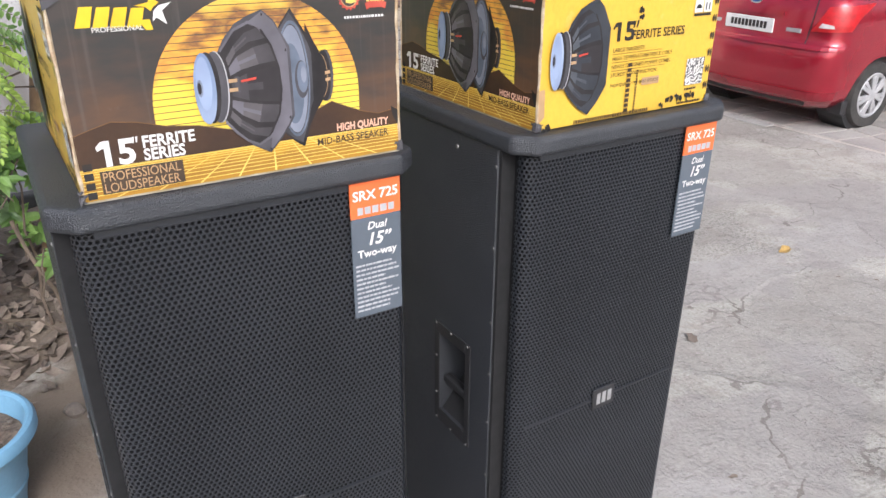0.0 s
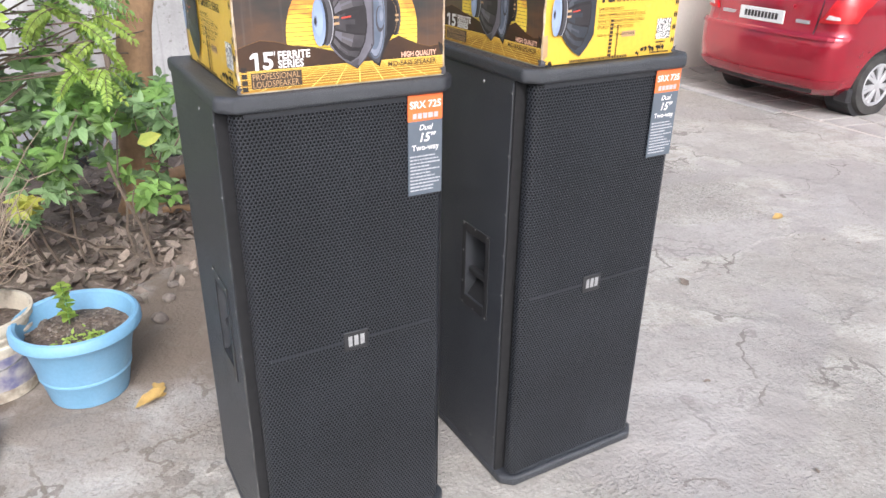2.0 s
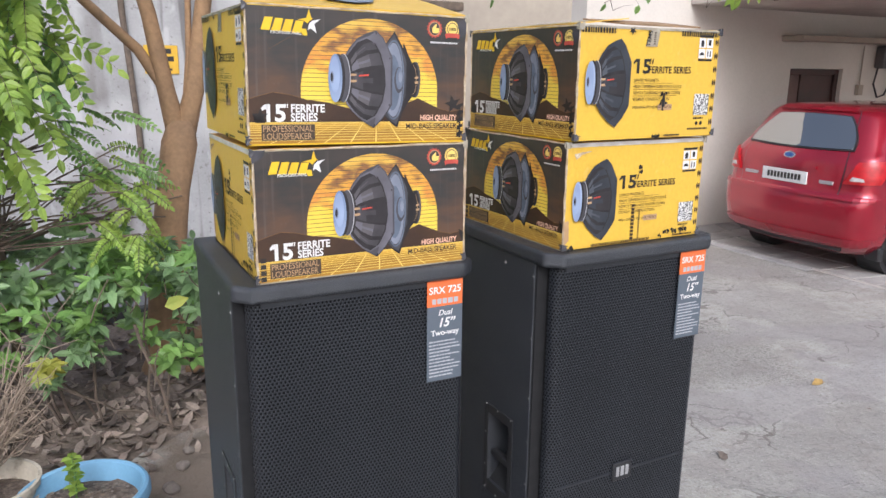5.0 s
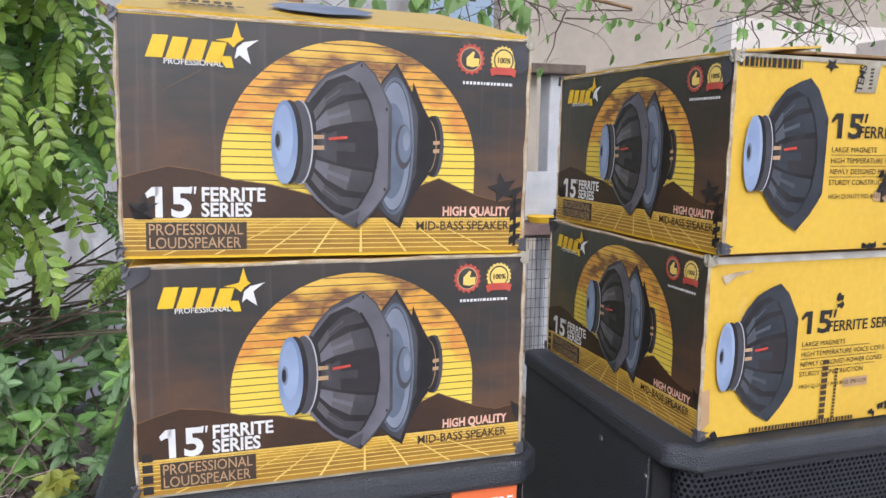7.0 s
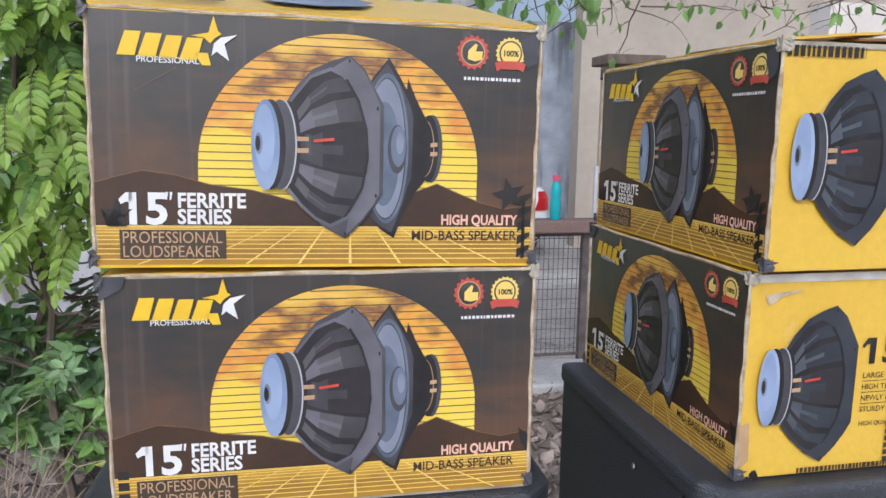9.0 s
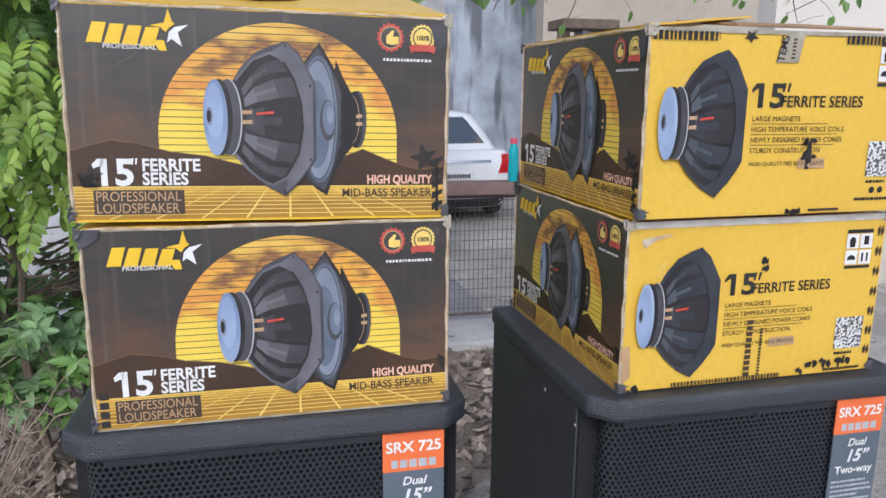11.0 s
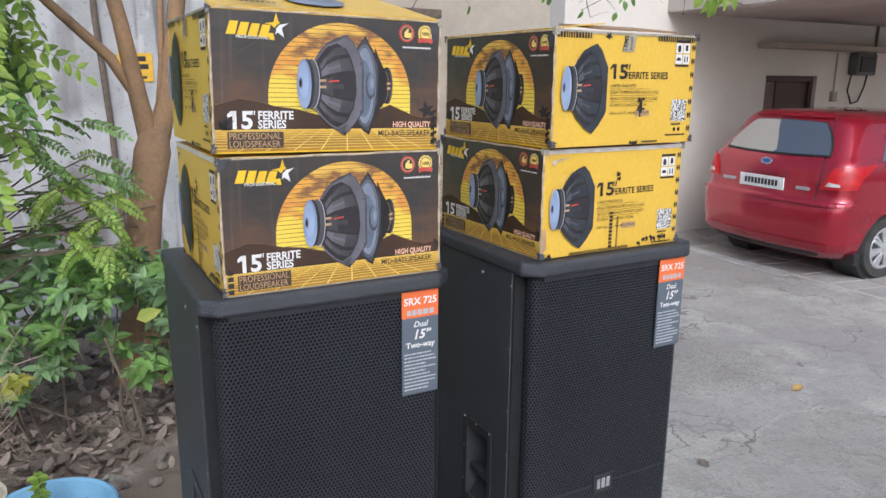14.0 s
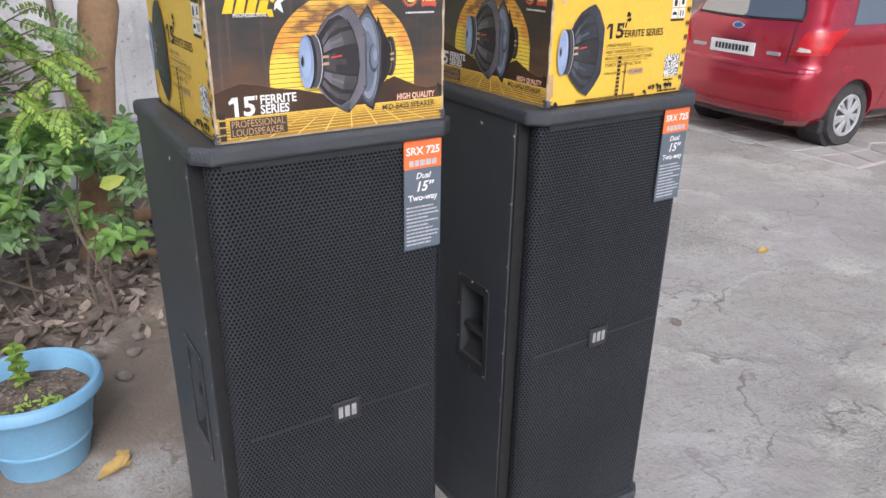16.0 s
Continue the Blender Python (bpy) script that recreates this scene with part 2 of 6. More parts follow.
FOAM = mat("black_foam", (0.008, 0.008, 0.009), (0.012, 0.012, 0.013), 60, 0.95)
PLASTIC = mat("black_plastic", (0.02, 0.02, 0.022), (0.028, 0.028, 0.03), 8, 0.4, bump=0.05)
STEEL = mat("worn_screw_steel", (0.35, 0.34, 0.33), (0.2, 0.2, 0.2), 30, 0.45, metal=0.8)
SILVER = mat("silver_print", (0.34, 0.34, 0.34), (0.22, 0.22, 0.22), 30, 0.4)
ORANGE = mat("orange_label", (0.78, 0.17, 0.045), (0.72, 0.15, 0.04), 20, 0.5, fine=0.03)
SLATE = mat("slate_label", (0.105, 0.125, 0.15), (0.09, 0.11, 0.135), 20, 0.5, fine=0.03)
WHITEINK = mat("white_ink", (0.75, 0.74, 0.72), (0.68, 0.67, 0.65), 40, 0.55)
GREYINK = mat("grey_ink", (0.45, 0.46, 0.48), (0.38, 0.39, 0.41), 40, 0.55)
BLACKINK = mat("black_ink", (0.018, 0.016, 0.015), (0.03, 0.026, 0.024), 40, 0.5)
YELLOW = mat("yellow_carton_print", (0.72, 0.465, 0.05), (0.68, 0.425, 0.045), 5, 0.38, bump=0.12, bscale=90, fine=0.04)
darken(YELLOW, noise_mask(YELLOW, 14, 0.66, 0.74, (1, 1, 1)), (0.74, 0.55, 0.22), 0.5)
darken(YELLOW, noise_mask(YELLOW, 5, 0.64, 0.74, (1, 1, 0.3), shift=(2, 5, 1)), (0.50, 0.27, 0.05), 0.6)
YELLOWINK = mat("yellow_ink", (0.78, 0.52, 0.02), (0.72, 0.45, 0.015), 30, 0.45)
GOLDINK = mat("gold_grid_ink", (0.62, 0.36, 0.03), (0.42, 0.22, 0.02), 12, 0.45)
PALEGOLD = mat("pale_gold_ink", (0.80, 0.61, 0.17), (0.75, 0.53, 0.12), 12, 0.45)
BROWN = mat("brown_carton_print", (0.036, 0.032, 0.030), (0.082, 0.046, 0.028), 6, 0.34, bump=0.10, bscale=60, fine=0.06)
darken(BROWN, noise_mask(BROWN, 9, 0.56, 0.68, (1, 1, 0.6), shift=(4, 4, 1)), (0.026, 0.027, 0.027), 0.85)
darken(BROWN, noise_mask(BROWN, 90, 0.6, 0.8, (1, 1, 0.03)), (0.12, 0.095, 0.075), 0.35)
MOUNTAIN = mat("brown_hill_ink", (0.070, 0.036, 0.018), (0.045, 0.025, 0.016), 10, 0.4, fine=0.06)
HILL_LINE = mat("tan_line_ink", (0.22, 0.12, 0.05), (0.16, 0.09, 0.04), 30, 0.45)
SUNINK = mat("sunset_ink", (0.78, 0.50, 0.02), (0.76, 0.46, 0.02), 6, 0.42)
PALEBOARD = mat("scuffed_paper_edge", (0.58, 0.49, 0.36), (0.36, 0.25, 0.14), 45, 0.8, bump=0.3, fine=0.15)
CARDBOARD = mat("brown_cardboard", (0.36, 0.23, 0.12), (0.28, 0.18, 0.10), 12, 0.8, bump=0.2, fine=0.1)
MOTTLED = mat("mottled_print", (0.70, 0.69, 0.66), (0.62, 0.61, 0.58), 40, 0.5)
darken(MOTTLED, noise_mask(MOTTLED, 210, 0.50, 0.53, detail=1), (0.03, 0.028, 0.03), 0.92)
WHITETAPE = mat("white_tape", (0.66, 0.64, 0.60), (0.50, 0.47, 0.42), 30, 0.3, bump=0.3, bscale=60)
TAPE = mat("clear_tape", (0.27, 0.23, 0.16), (0.45, 0.41, 0.33), 25, 0.15, bump=0.3, bscale=70)
SPK_DARK = mat("speaker_print_dark", (0.012, 0.011, 0.012), (0.034, 0.030, 0.031), 16, 0.4)
SPK_MID = mat("speaker_print_mid", (0.125, 0.115, 0.12), (0.085, 0.078, 0.083), 20, 0.4)
SPK_PLATE = mat("speaker_print_plate", (0.165, 0.155, 0.18), (0.105, 0.10, 0.115), 14, 0.4)
SPK_RIM = mat("speaker_print_rim", (0.045, 0.044, 0.050), (0.085, 0.082, 0.092), 20, 0.4)
SPK_BLUE = mat("speaker_print_blue", (0.17, 0.23, 0.36), (0.34, 0.41, 0.55), 9, 0.4)
SPK_SLATE = mat("speaker_print_slate", (0.030, 0.034, 0.042), (0.045, 0.050, 0.060), 18, 0.4)
SPK_BLUEGREY = mat("speaker_print_bluegrey", (0.085, 0.095, 0.110), (0.055, 0.062, 0.074), 18, 0.4)
SPK_SKY = mat("speaker_print_sky", (0.30, 0.37, 0.52), (0.22, 0.28, 0.42), 12, 0.4)
SPK_PALE = mat("speaker_print_pale", (0.27, 0.29, 0.35), (0.17, 0.19, 0.24), 14, 0.4)
SPK_DIM = mat("speaker_print_dim", (0.075, 0.069, 0.074), (0.045, 0.041, 0.045), 18, 0.4)
SPK_DEEP = mat("speaker_print_deep", (0.040, 0.036, 0.038), (0.026, 0.023, 0.025), 18, 0.4)
SPK_CONE = mat("speaker_print_cone", (0.20, 0.235, 0.31), (0.085, 0.105, 0.14), 12, 0.4)
REDINK = mat("red_ink", (0.45, 0.045, 0.03), (0.55, 0.08, 0.05), 40, 0.45)
REDBADGE = mat("red_badge_ink", (0.52, 0.09, 0.06), (0.45, 0.07, 0.05), 40, 0.45)
PINKINK = mat("pale_peach_ink", (0.78, 0.48, 0.36), (0.72, 0.42, 0.3), 40, 0.5)
PANELINK = mat("dark_panel_ink", (0.05, 0.032, 0.02), (0.065, 0.042, 0.026), 40, 0.45)
TANINK = mat("tan_ink", (0.50, 0.32, 0.17), (0.42, 0.27, 0.14), 40, 0.5)
CARRED = mat("metallic_red_paint", (0.37, 0.009, 0.028), (0.32, 0.007, 0.024), 3, 0.24, metal=0.45, coat=1.0)
CARWHITE = mat("white_car_paint", (0.72, 0.72, 0.72), (0.66, 0.66, 0.66), 3, 0.35, coat=0.6)
GLASS = mat("dark_car_glass", (0.02, 0.024, 0.027), (0.025, 0.03, 0.034), 3, 0.04, spec=1.0, coat=1.0)
TYRE = mat("tyre_rubber", (0.03, 0.029, 0.028), (0.05, 0.047, 0.044), 12, 0.85, bump=0.3, fine=0.1)
HUBCAP = mat("silver_hubcap", (0.46, 0.46, 0.47), (0.36, 0.36, 0.37), 12, 0.4, metal=0.3)
GLASS.node_tree.nodes["Principled BSDF"].inputs["IOR"].default_value = 2.5
LAMPRED = mat("red_lamp_lens", (0.50, 0.008, 0.012), (0.34, 0.005, 0.008), 20, 0.30)
LAMPCLEAR = mat("clear_lamp_lens", (0.62, 0.58, 0.56), (0.45, 0.40, 0.40), 30, 0.12, coat=1.0)
CHROME = mat("chrome", (0.7, 0.7, 0.72), (0.6, 0.6, 0.62), 10, 0.15, metal=1.0)
BLUEBADGE = mat("blue_badge", (0.03, 0.08, 0.25), (0.03, 0.1, 0.3), 20, 0.3)
PLATE = mat("number_plate_white", (0.74, 0.74, 0.73), (0.66, 0.66, 0.65), 20, 0.4)
POTBLUE = mat("blue_pot_plastic", (0.165, 0.34, 0.50), (0.19, 0.37, 0.54), 6, 0.5, bump=0.06, fine=0.04)
darken(POTBLUE, noise_mask(POTBLUE, 7, 0.58, 0.72), (0.25, 0.36, 0.45), 0.35)
BUCKET = mat("dirty_white_bucket", (0.62, 0.57, 0.47), (0.52, 0.46, 0.36), 7, 0.55, bump=0.1, fine=0.06)
darken(BUCKET, noise_mask(BUCKET, 16, 0.48, 0.60), (0.24, 0.19, 0.14), 0.75)
FADED = mat("faded_purple_print", (0.15, 0.15, 0.26), (0.42, 0.39, 0.38), 24, 0.6)
STONE = mat("dusty_stone", (0.24, 0.20, 0.17), (0.16, 0.135, 0.115), 20, 0.95, bump=0.5, fine=0.15)
BRICK = mat("brick", (0.205, 0.145, 0.13), (0.15, 0.112, 0.103), 14, 0.9, bump=0.4, fine=0.15)
BARK = mat("bark", (0.33, 0.20, 0.105), (0.25, 0.155, 0.085), 6, 0.85, bump=0.5, bscale=40, fine=0.12)
darken(BARK, noise_mask(BARK, 7, 0.58, 0.68, (1, 1, 0.35)), (0.15, 0.10, 0.065), 0.7)
TWIG = mat("grey_twig", (0.16, 0.12, 0.09), (0.11, 0.085, 0.065), 20, 0.9)
DRYTWIG = mat("dry_straw_twig", (0.34, 0.27, 0.20), (0.26, 0.20, 0.15), 20, 0.9)
DRYLEAF = mat("dry_leaf_litter", (0.29, 0.235, 0.19), (0.18, 0.14, 0.115), 8, 0.8, bump=0.2, fine=0.12, rand=0.55, island=True)


def leafy(name, a, b, rand=0.3, through=0.45):
    m = mat(name, a, b, 8, 0.45, bump=0.08, fine=0.06, rand=rand, island=True)
    N, L, p, src = chain(m)
    t = N.new("ShaderNodeBsdfTranslucent")
    mx = N.new("ShaderNodeMixShader")
    mx.inputs[0].default_value = through
    L.new(src, t.inputs[0])
    L.new(p.outputs[0], mx.inputs[1])
    L.new(t.outputs[0], mx.inputs[2])
    L.new(mx.outputs[0], N["Material Output"].inputs[0])
    return m


POTSOIL = mat("dark_potting_earth", (0.080, 0.059, 0.045), (0.175, 0.135, 0.105), 38, 0.98, bump=1.0, bscale=90, fine=0.3)
LEAF_LIME = leafy("lime_leaf", (0.36, 0.48, 0.085), (0.25, 0.39, 0.075))
LEAF_GREEN = leafy("green_leaf", (0.18, 0.32, 0.09), (0.25, 0.40, 0.11), 0.4)
LEAF_DEEP = leafy("deep_green_leaf", (0.20, 0.315, 0.145), (0.27, 0.40, 0.185), 0.45)
LEAF_YELLOW = leafy("yellow_leaf", (0.46, 0.42, 0.07), (0.34, 0.40, 0.08), 0.3)
YELLOWLEAF = mat("fallen_yellow_leaf", (0.58, 0.38, 0.12), (0.42, 0.27, 0.09), 30, 0.6, fine=0.1)
BOTTLE = mat("teal_bottle_plastic", (0.03, 0.36, 0.40), (0.03, 0.40, 0.44), 8, 0.25)
PINK = mat("pink_cap", (0.65, 0.10, 0.16), (0.6, 0.09, 0.15), 8, 0.4)
TRAY = mat("yellow_tray", (0.72, 0.45, 0.02), (0.65, 0.40, 0.02), 8, 0.45)
PALEPANEL = mat("pale_grey_panel", (0.52, 0.52, 0.52), (0.40, 0.41, 0.42), 5, 0.7, fine=0.05)
STREETWALL = mat("far_streaked_wall", (0.42, 0.45, 0.50), (0.24, 0.26, 0.29), 2, 0.9, fine=0.05)
darken(STREETWALL, noise_mask(STREETWALL, 3.0, 0.50, 0.60, (1, 1, 0.12)), (0.08, 0.08, 0.09), 0.8)
SIGN = mat("yellow_notice", (0.70, 0.42, 0.03), (0.6, 0.36, 0.03), 10, 0.6)
METER = mat("grey_meter_box", (0.10, 0.10, 0.10), (0.14, 0.135, 0.13), 8, 0.5)


# ---- building blocks ----
def part(name, bm, material, parent=None, label=""):
    """Link a bmesh (or a mesh) as one object under a thing or part."""
    if isinstance(bm, bmesh.types.BMesh):
        me = bpy.data.meshes.new(name)
        bm.to_mesh(me)
        bm.free()
    else:
        me = bm
    if material and not me.materials:
        me.materials.append(material)
    ob = new(name, me)
    if parent:
        ob.parent = parent
    if label:
        tagged(ob, label)
    return ob


def thing(name, m, label, category, group="", kind=""):
    ob = new(name)
    ob.empty_display_size = 0.05
    ob.matrix_basis = m
    return tagged(ob, label, category, group, kind)


def smooth(ob, angle=40):
    for f in ob.data.polygons:
        f.use_smooth = True
    ob.data.set_sharp_from_angle(angle=radians(angle))
    return ob


def box(x0, x1, y0, y1, z0, z1, bevel=0.0, seg=2, bm=None):
    """A block, its edges rounded; joined to bm where one is given."""
    b = bmesh.new()
    bmesh.ops.create_cube(b, size=1)
    for v in b.verts:
        v.co = Vector(((x0 + x1) / 2 + v.co.x * (x1 - x0), (y0 + y1) / 2 + v.co.y * (y1 - y0), (z0 + z1) / 2 + v.co.z * (z1 - z0)))
    if bevel:
        bmesh.ops.bevel(b, geom=b.edges[:], offset=bevel, segments=seg, affect="EDGES", profile=0.5)
    if bm is None:
        return b
    join(bm, b)
    return bm


def join(bm, b):
    me = bpy.data.meshes.new("tmp")
    b.to_mesh(me)
    b.free()
    bm.from_mesh(me)
    bpy.data.meshes.remove(me)


def lathe(profile, n=32, bm=None, m=Matrix()):
    """Turn a list of (radius, z) round z."""
    bm = bm or bmesh.new()
    rings = []
    for r, z in profile:
        rings.append([bm.verts.new(m @ Vector((r * math.cos(2 * math.pi * i / n), r * math.sin(2 * math.pi * i / n), z))) for i in range(n)])
    for a, b in zip(rings, rings[1:]):
        for i in range(n):
            bm.faces.new((a[i], a[(i + 1) % n], b[(i + 1) % n], b[i]))
    if profile[0][0] > 1e-6:
        bm.faces.new(rings[0][::-1])
    if profile[-1][0] > 1e-6:
        bm.faces.new(rings[-1])
    return bm


def tube(points, radii, n=8, bm=None):
    """A tapered round limb along points."""
    bm = bm or bmesh.new()
    rings = []
    for i, p in enumerate(points):
        a, b = Vector(points[max(0, i - 1)]), Vector(points[min(len(points) - 1, i + 1)])
        d = (b - a).normalized()
        s = d.cross(Vector((0.31, 0.95, 0.05)))
        s = s.normalized() if s.length > 1e-4 else Vector((1, 0, 0))
        t = d.cross(s)
        r = radii[i] if isinstance(radii, (list, tuple)) else radii
        rings.append([bm.verts.new(Vector(p) + r * (math.cos(2 * math.pi * k / n) * s + math.sin(2 * math.pi * k / n) * t)) for k in range(n)])
    for a, b in zip(rings, rings[1:]):
        for k in range(n):
            bm.faces.new((a[k], a[(k + 1) % n], b[(k + 1) % n], b[k]))
    bm.faces.new(rings[0][::-1])
    bm.faces.new(rings[-1])
    return bm


def carve(bm, cutters):
    """Cut closed shapes out of a closed bmesh, and give back a mesh."""
    me = bpy.data.meshes.new("base")
    bm.to_mesh(me)
    bm.free()
    ob = new("base", me)
    made = []
    for c in cutters:
        cm = bpy.data.meshes.new("cut")
        c.to_mesh(cm)
        c.free()
        co = new("cut", cm)
        md = ob.modifiers.new("cut", "BOOLEAN")
        md.operation, md.object, md.solver = "DIFFERENCE", co, "EXACT"
        made.append(co)
    out = bpy.data.meshes.new_from_object(ob.evaluated_get(bpy.context.evaluated_depsgraph_get()))
    for o in (ob, *made):
        bpy.data.objects.remove(o)
    return out


def sstep(a, b, x):
    t = min(1.0, max(0.0, (x - a) / (b - a)))
    return t * t * (3 - 2 * t)


def ground_z(x, y):
    return -0.10 * sstep(1.4, 3.4, x) * (1 - sstep(7.0, 9.0, y))


def text_mesh(body, size, align="LEFT", squeeze=1.0, slant=0.0, bold=0.0):
    """Letters as a flat mesh in the xy plane, baseline at 0."""
    cu = bpy.data.curves.new("letters", "FONT")
    cu.body, cu.size, cu.align_x, cu.shear, cu.offset = body, size, align, slant, bold
    cu.resolution_u = 3
    ob = new("letters", cu)
    me = bpy.data.meshes.new_from_object(ob.evaluated_get(bpy.context.evaluated_depsgraph_get()))
    bpy.data.objects.remove(ob)
    for v in me.vertices:
        v.co.x *= squeeze
    return me


# ---- ground ----
def steps(a, b, fine0, fine1, d):
    xs = list(np.arange(fine0, fine1 + 1e-6, d))
    k, x = d, fine1
    while x < b:
        k *= 1.6
        x += k
        xs.append(x)
    k, x = d, fine0
    while x > a:
        k *= 1.6
        x -= k
        xs.insert(0, x)
    return xs


gx, gy = steps(-300, 300, -4.0, 11.0, 0.15), steps(-300, 300, -4.0, 11.0, 0.15)
gv = [(x, y, ground_z(x, y) + 0.006 * noise.noise((x * 1.3, y * 1.3, 0)) * (1 if abs(x) < 30 and abs(y) < 30 else 0)) for y in gy for x in gx]
gw = len(gx)
gf = [(j * gw + i, j * gw + i + 1, (j + 1) * gw + i + 1, (j + 1) * gw + i) for j in range(len(gy) - 1) for i in range(gw - 1)]
gm = bpy.data.meshes.new("ground")
gm.from_pydata(gv, [], gf)
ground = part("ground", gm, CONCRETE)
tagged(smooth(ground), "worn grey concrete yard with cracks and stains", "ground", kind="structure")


def bed_edge(x):
    """Where the bare earth begins, along the yard."""
    return 2.62 + 0.16 * math.sin(x * 1.7 + 0.6) + 0.10 * math.sin(x * 4.3) + 0.05 * math.sin(x * 9.1 + 1) + 0.35 * sstep(0.6, 1.6, x)


def bed_z(x, y):
    lift = sstep(0.0, 0.28, y - bed_edge(x)) * (1 - sstep(4.60, 4.66, y)) * (1 - sstep(2.5, 2.9, x))
    return ground_z(x, y) - 0.03 + 0.075 * lift + (0.022 * noise.noise((x * 4, y * 4, 3)) + 0.012 * noise.noise((x * 13, y * 13, 8))) * lift


bxs, bys = np.arange(-5.0, 3.0, 0.05), np.arange(2.2, 4.72, 0.05)
sv = [(x, y, bed_z(x, y)) for y in bys for x in bxs]
sw = len(bxs)
sf = [(j * sw + i, j * sw + i + 1, (j + 1) * sw + i + 1, (j + 1) * sw + i) for j in range(len(bys) - 1) for i in range(sw - 1)]
sm = bpy.data.meshes.new("soil_bed")
sm.from_pydata(sv, [], sf)
tagged(smooth(part("soil_bed", sm, SOIL), 80), "bare brown earth planting bed scattered with dry leaves", "soil", kind="structure")

bm = bmesh.new()
random.seed(11)
for i in range(3400):
    x = random.uniform(-3.2, 2.6)
    y = bed_edge(x) + random.triangular(-0.15, 2.0, 0.35)
    if y > 4.6 or (y < bed_edge(x) and random.random() < 0.75):
        continue
    z = max(bed_z(x, y), ground_z(x, y)) + random.uniform(0.004, 0.022)
    s = random.uniform(0.018, 0.062)
    m = pose(x, y, z, random.uniform(-38, 38), random.uniform(-38, 38), random.uniform(0, 360))
    w, c = s * random.uniform(0.3, 0.55), s * random.uniform(0.05, 0.4)
    a, b1, b2, d1, d2, e = [bm.verts.new(m @ Vector(p)) for p in ((-s, 0, c), (-s * 0.3, w, c * 0.5), (-s * 0.3, -w, c * 0.7), (s * 0.4, w * 0.8, 0.3 * c), (s * 0.4, -w * 0.8, c * 0.2), (s, 0, c))]
    k1, k2 = bm.verts.new(m @ Vector((-s * 0.3, 0, 0))), bm.verts.new(m @ Vector((s * 0.4, 0, -c * 0.1)))
    for f in ((a, b2, k1), (a, k1, b1), (b1, k1, k2, d1), (k1, b2, d2, k2), (d1, k2, e), (k2, d2, e)):
        bm.faces.new(f)
tagged(part("dry_leaves", bm, DRYLEAF), "brown dry leaf litter on the bare earth", "leaf litter", kind="stuff")

# far paving behind the bed, its black edging and the low kerb
part_pave = part("pavement", box(-8.0, 1.9, 4.74, 7.1, -0.06, 0.02, 0.004), PAVING)
tagged(part_pave, "smooth grey paved strip behind the planting bed", "pavement", kind="structure")
tagged(part("kerb", box(-6.0, 1.15, 4.64, 4.74, -0.05, 0.11, 0.015), BLACKPIPE), "black painted edging kerb of the planting bed", "kerb", kind="structure")
tagged(part("kerb", box(1.15, 2.9, 4.45, 4.95, -0.15, 0.10, 0.02), KERB), "rough pale concrete kerb under the wire fence", "kerb", kind="structure")

# ---- walls and house ----
tagged(part("wall_north", box(-9.0, 1.95, 7.1, 7.35, -0.2, 3.2, 0.01), PLASTER), "grey plaster boundary wall with black rain stains", "wall", kind="structure")
wall_west = part("wall_west", box(-9.25, -9.0, -8.0, 7.35, -0.2, 3.2, 0.01), PLASTER)
tagged(wall_west, "grey plaster boundary wall", "wall", kind="structure")
hw = carve(box(4.6, 14.0, 5.85, 6.10, -0.3, 2.78), [box(7.72, 8.70, 5.7, 6.3, 0.75, 1.745)])
house_wall = part("wall_house", hw, HOUSE)
tagged(house_wall, "cream painted house wall beside the parked red car", "wall", kind="structure")
tagged(part("wall_porch_end", box(13.8, 14.0, -1.0, 5.85, -0.3, 3.0), HOUSE), "cream painted far wall of the car porch", "wall", kind="structure")
tagged(part("ceiling", box(6.0, 13.8, 2.4, 5.846, 2.40, 2.62, 0.01), SLAB), "dim plastered underside of the car porch roof slab", "porch roof", kind="structure")
tagged(part("ledge", box(7.5, 10.1, 5.55, 5.846, 2.06, 2.12, 0.006), CREAM), "pale concrete ledge over the window", "ledge", kind="structure")
tagged(part("backdrop_facade", box(4.15, 12.0, 10.4, 10.7, -0.2, 7.5), CREAM), "pale cream house front behind the yard", "facade", kind="structure")

tagged(part("threshold_strip", box(5.78, 5.90, 3.9, 5.846, -0.13, -0.088, 0.004), KERB), "pale concrete strip set in the yard beside the wall", "paving strip", kind="structure")
crazy = part("crazy_paving", box(5.90, 9.0, 2.9, 5.846, -0.14, -0.096), SLAB)
tagged(crazy, "irregular stone paving with dark joints under the parked car", "paving", kind="structure")
rp = random.Random(77)
nx, ny = 9, 9
node = {}
for i in range(nx + 1):
    for j in range(ny + 1):
        jx = rp.uniform(-0.12, 0.12) if 0 < i < nx else 0
        jy = rp.uniform(-0.12, 0.12) if 0 < j < ny else 0
        node[i, j] = Vector((5.91 + 3.08 * i / nx + jx, 2.91 + 2.92 * j / ny + jy, 0))
for i in range(nx):
    for j in range(ny):
        q = [node[i, j], node[i + 1, j], node[i + 1, j + 1], node[i, j + 1]]
        c = sum(q, Vector()) / 4
        b = bmesh.new()
        lo = [b.verts.new(c + (v - c) * 0.92 + Vector((0, 0, -0.10))) for v in q]
        hi = [b.verts.new(c + (v - c) * 0.90 + Vector((0, 0, -0.089 + rp.uniform(0, 0.002)))) for v in q]
        b.faces.new(hi)
        for k in range(4):
            b.faces.new((lo[k], lo[(k + 1) % 4], hi[(k + 1) % 4], hi[k]))
        part("paving_stone", b, PAVESTONE, crazy)

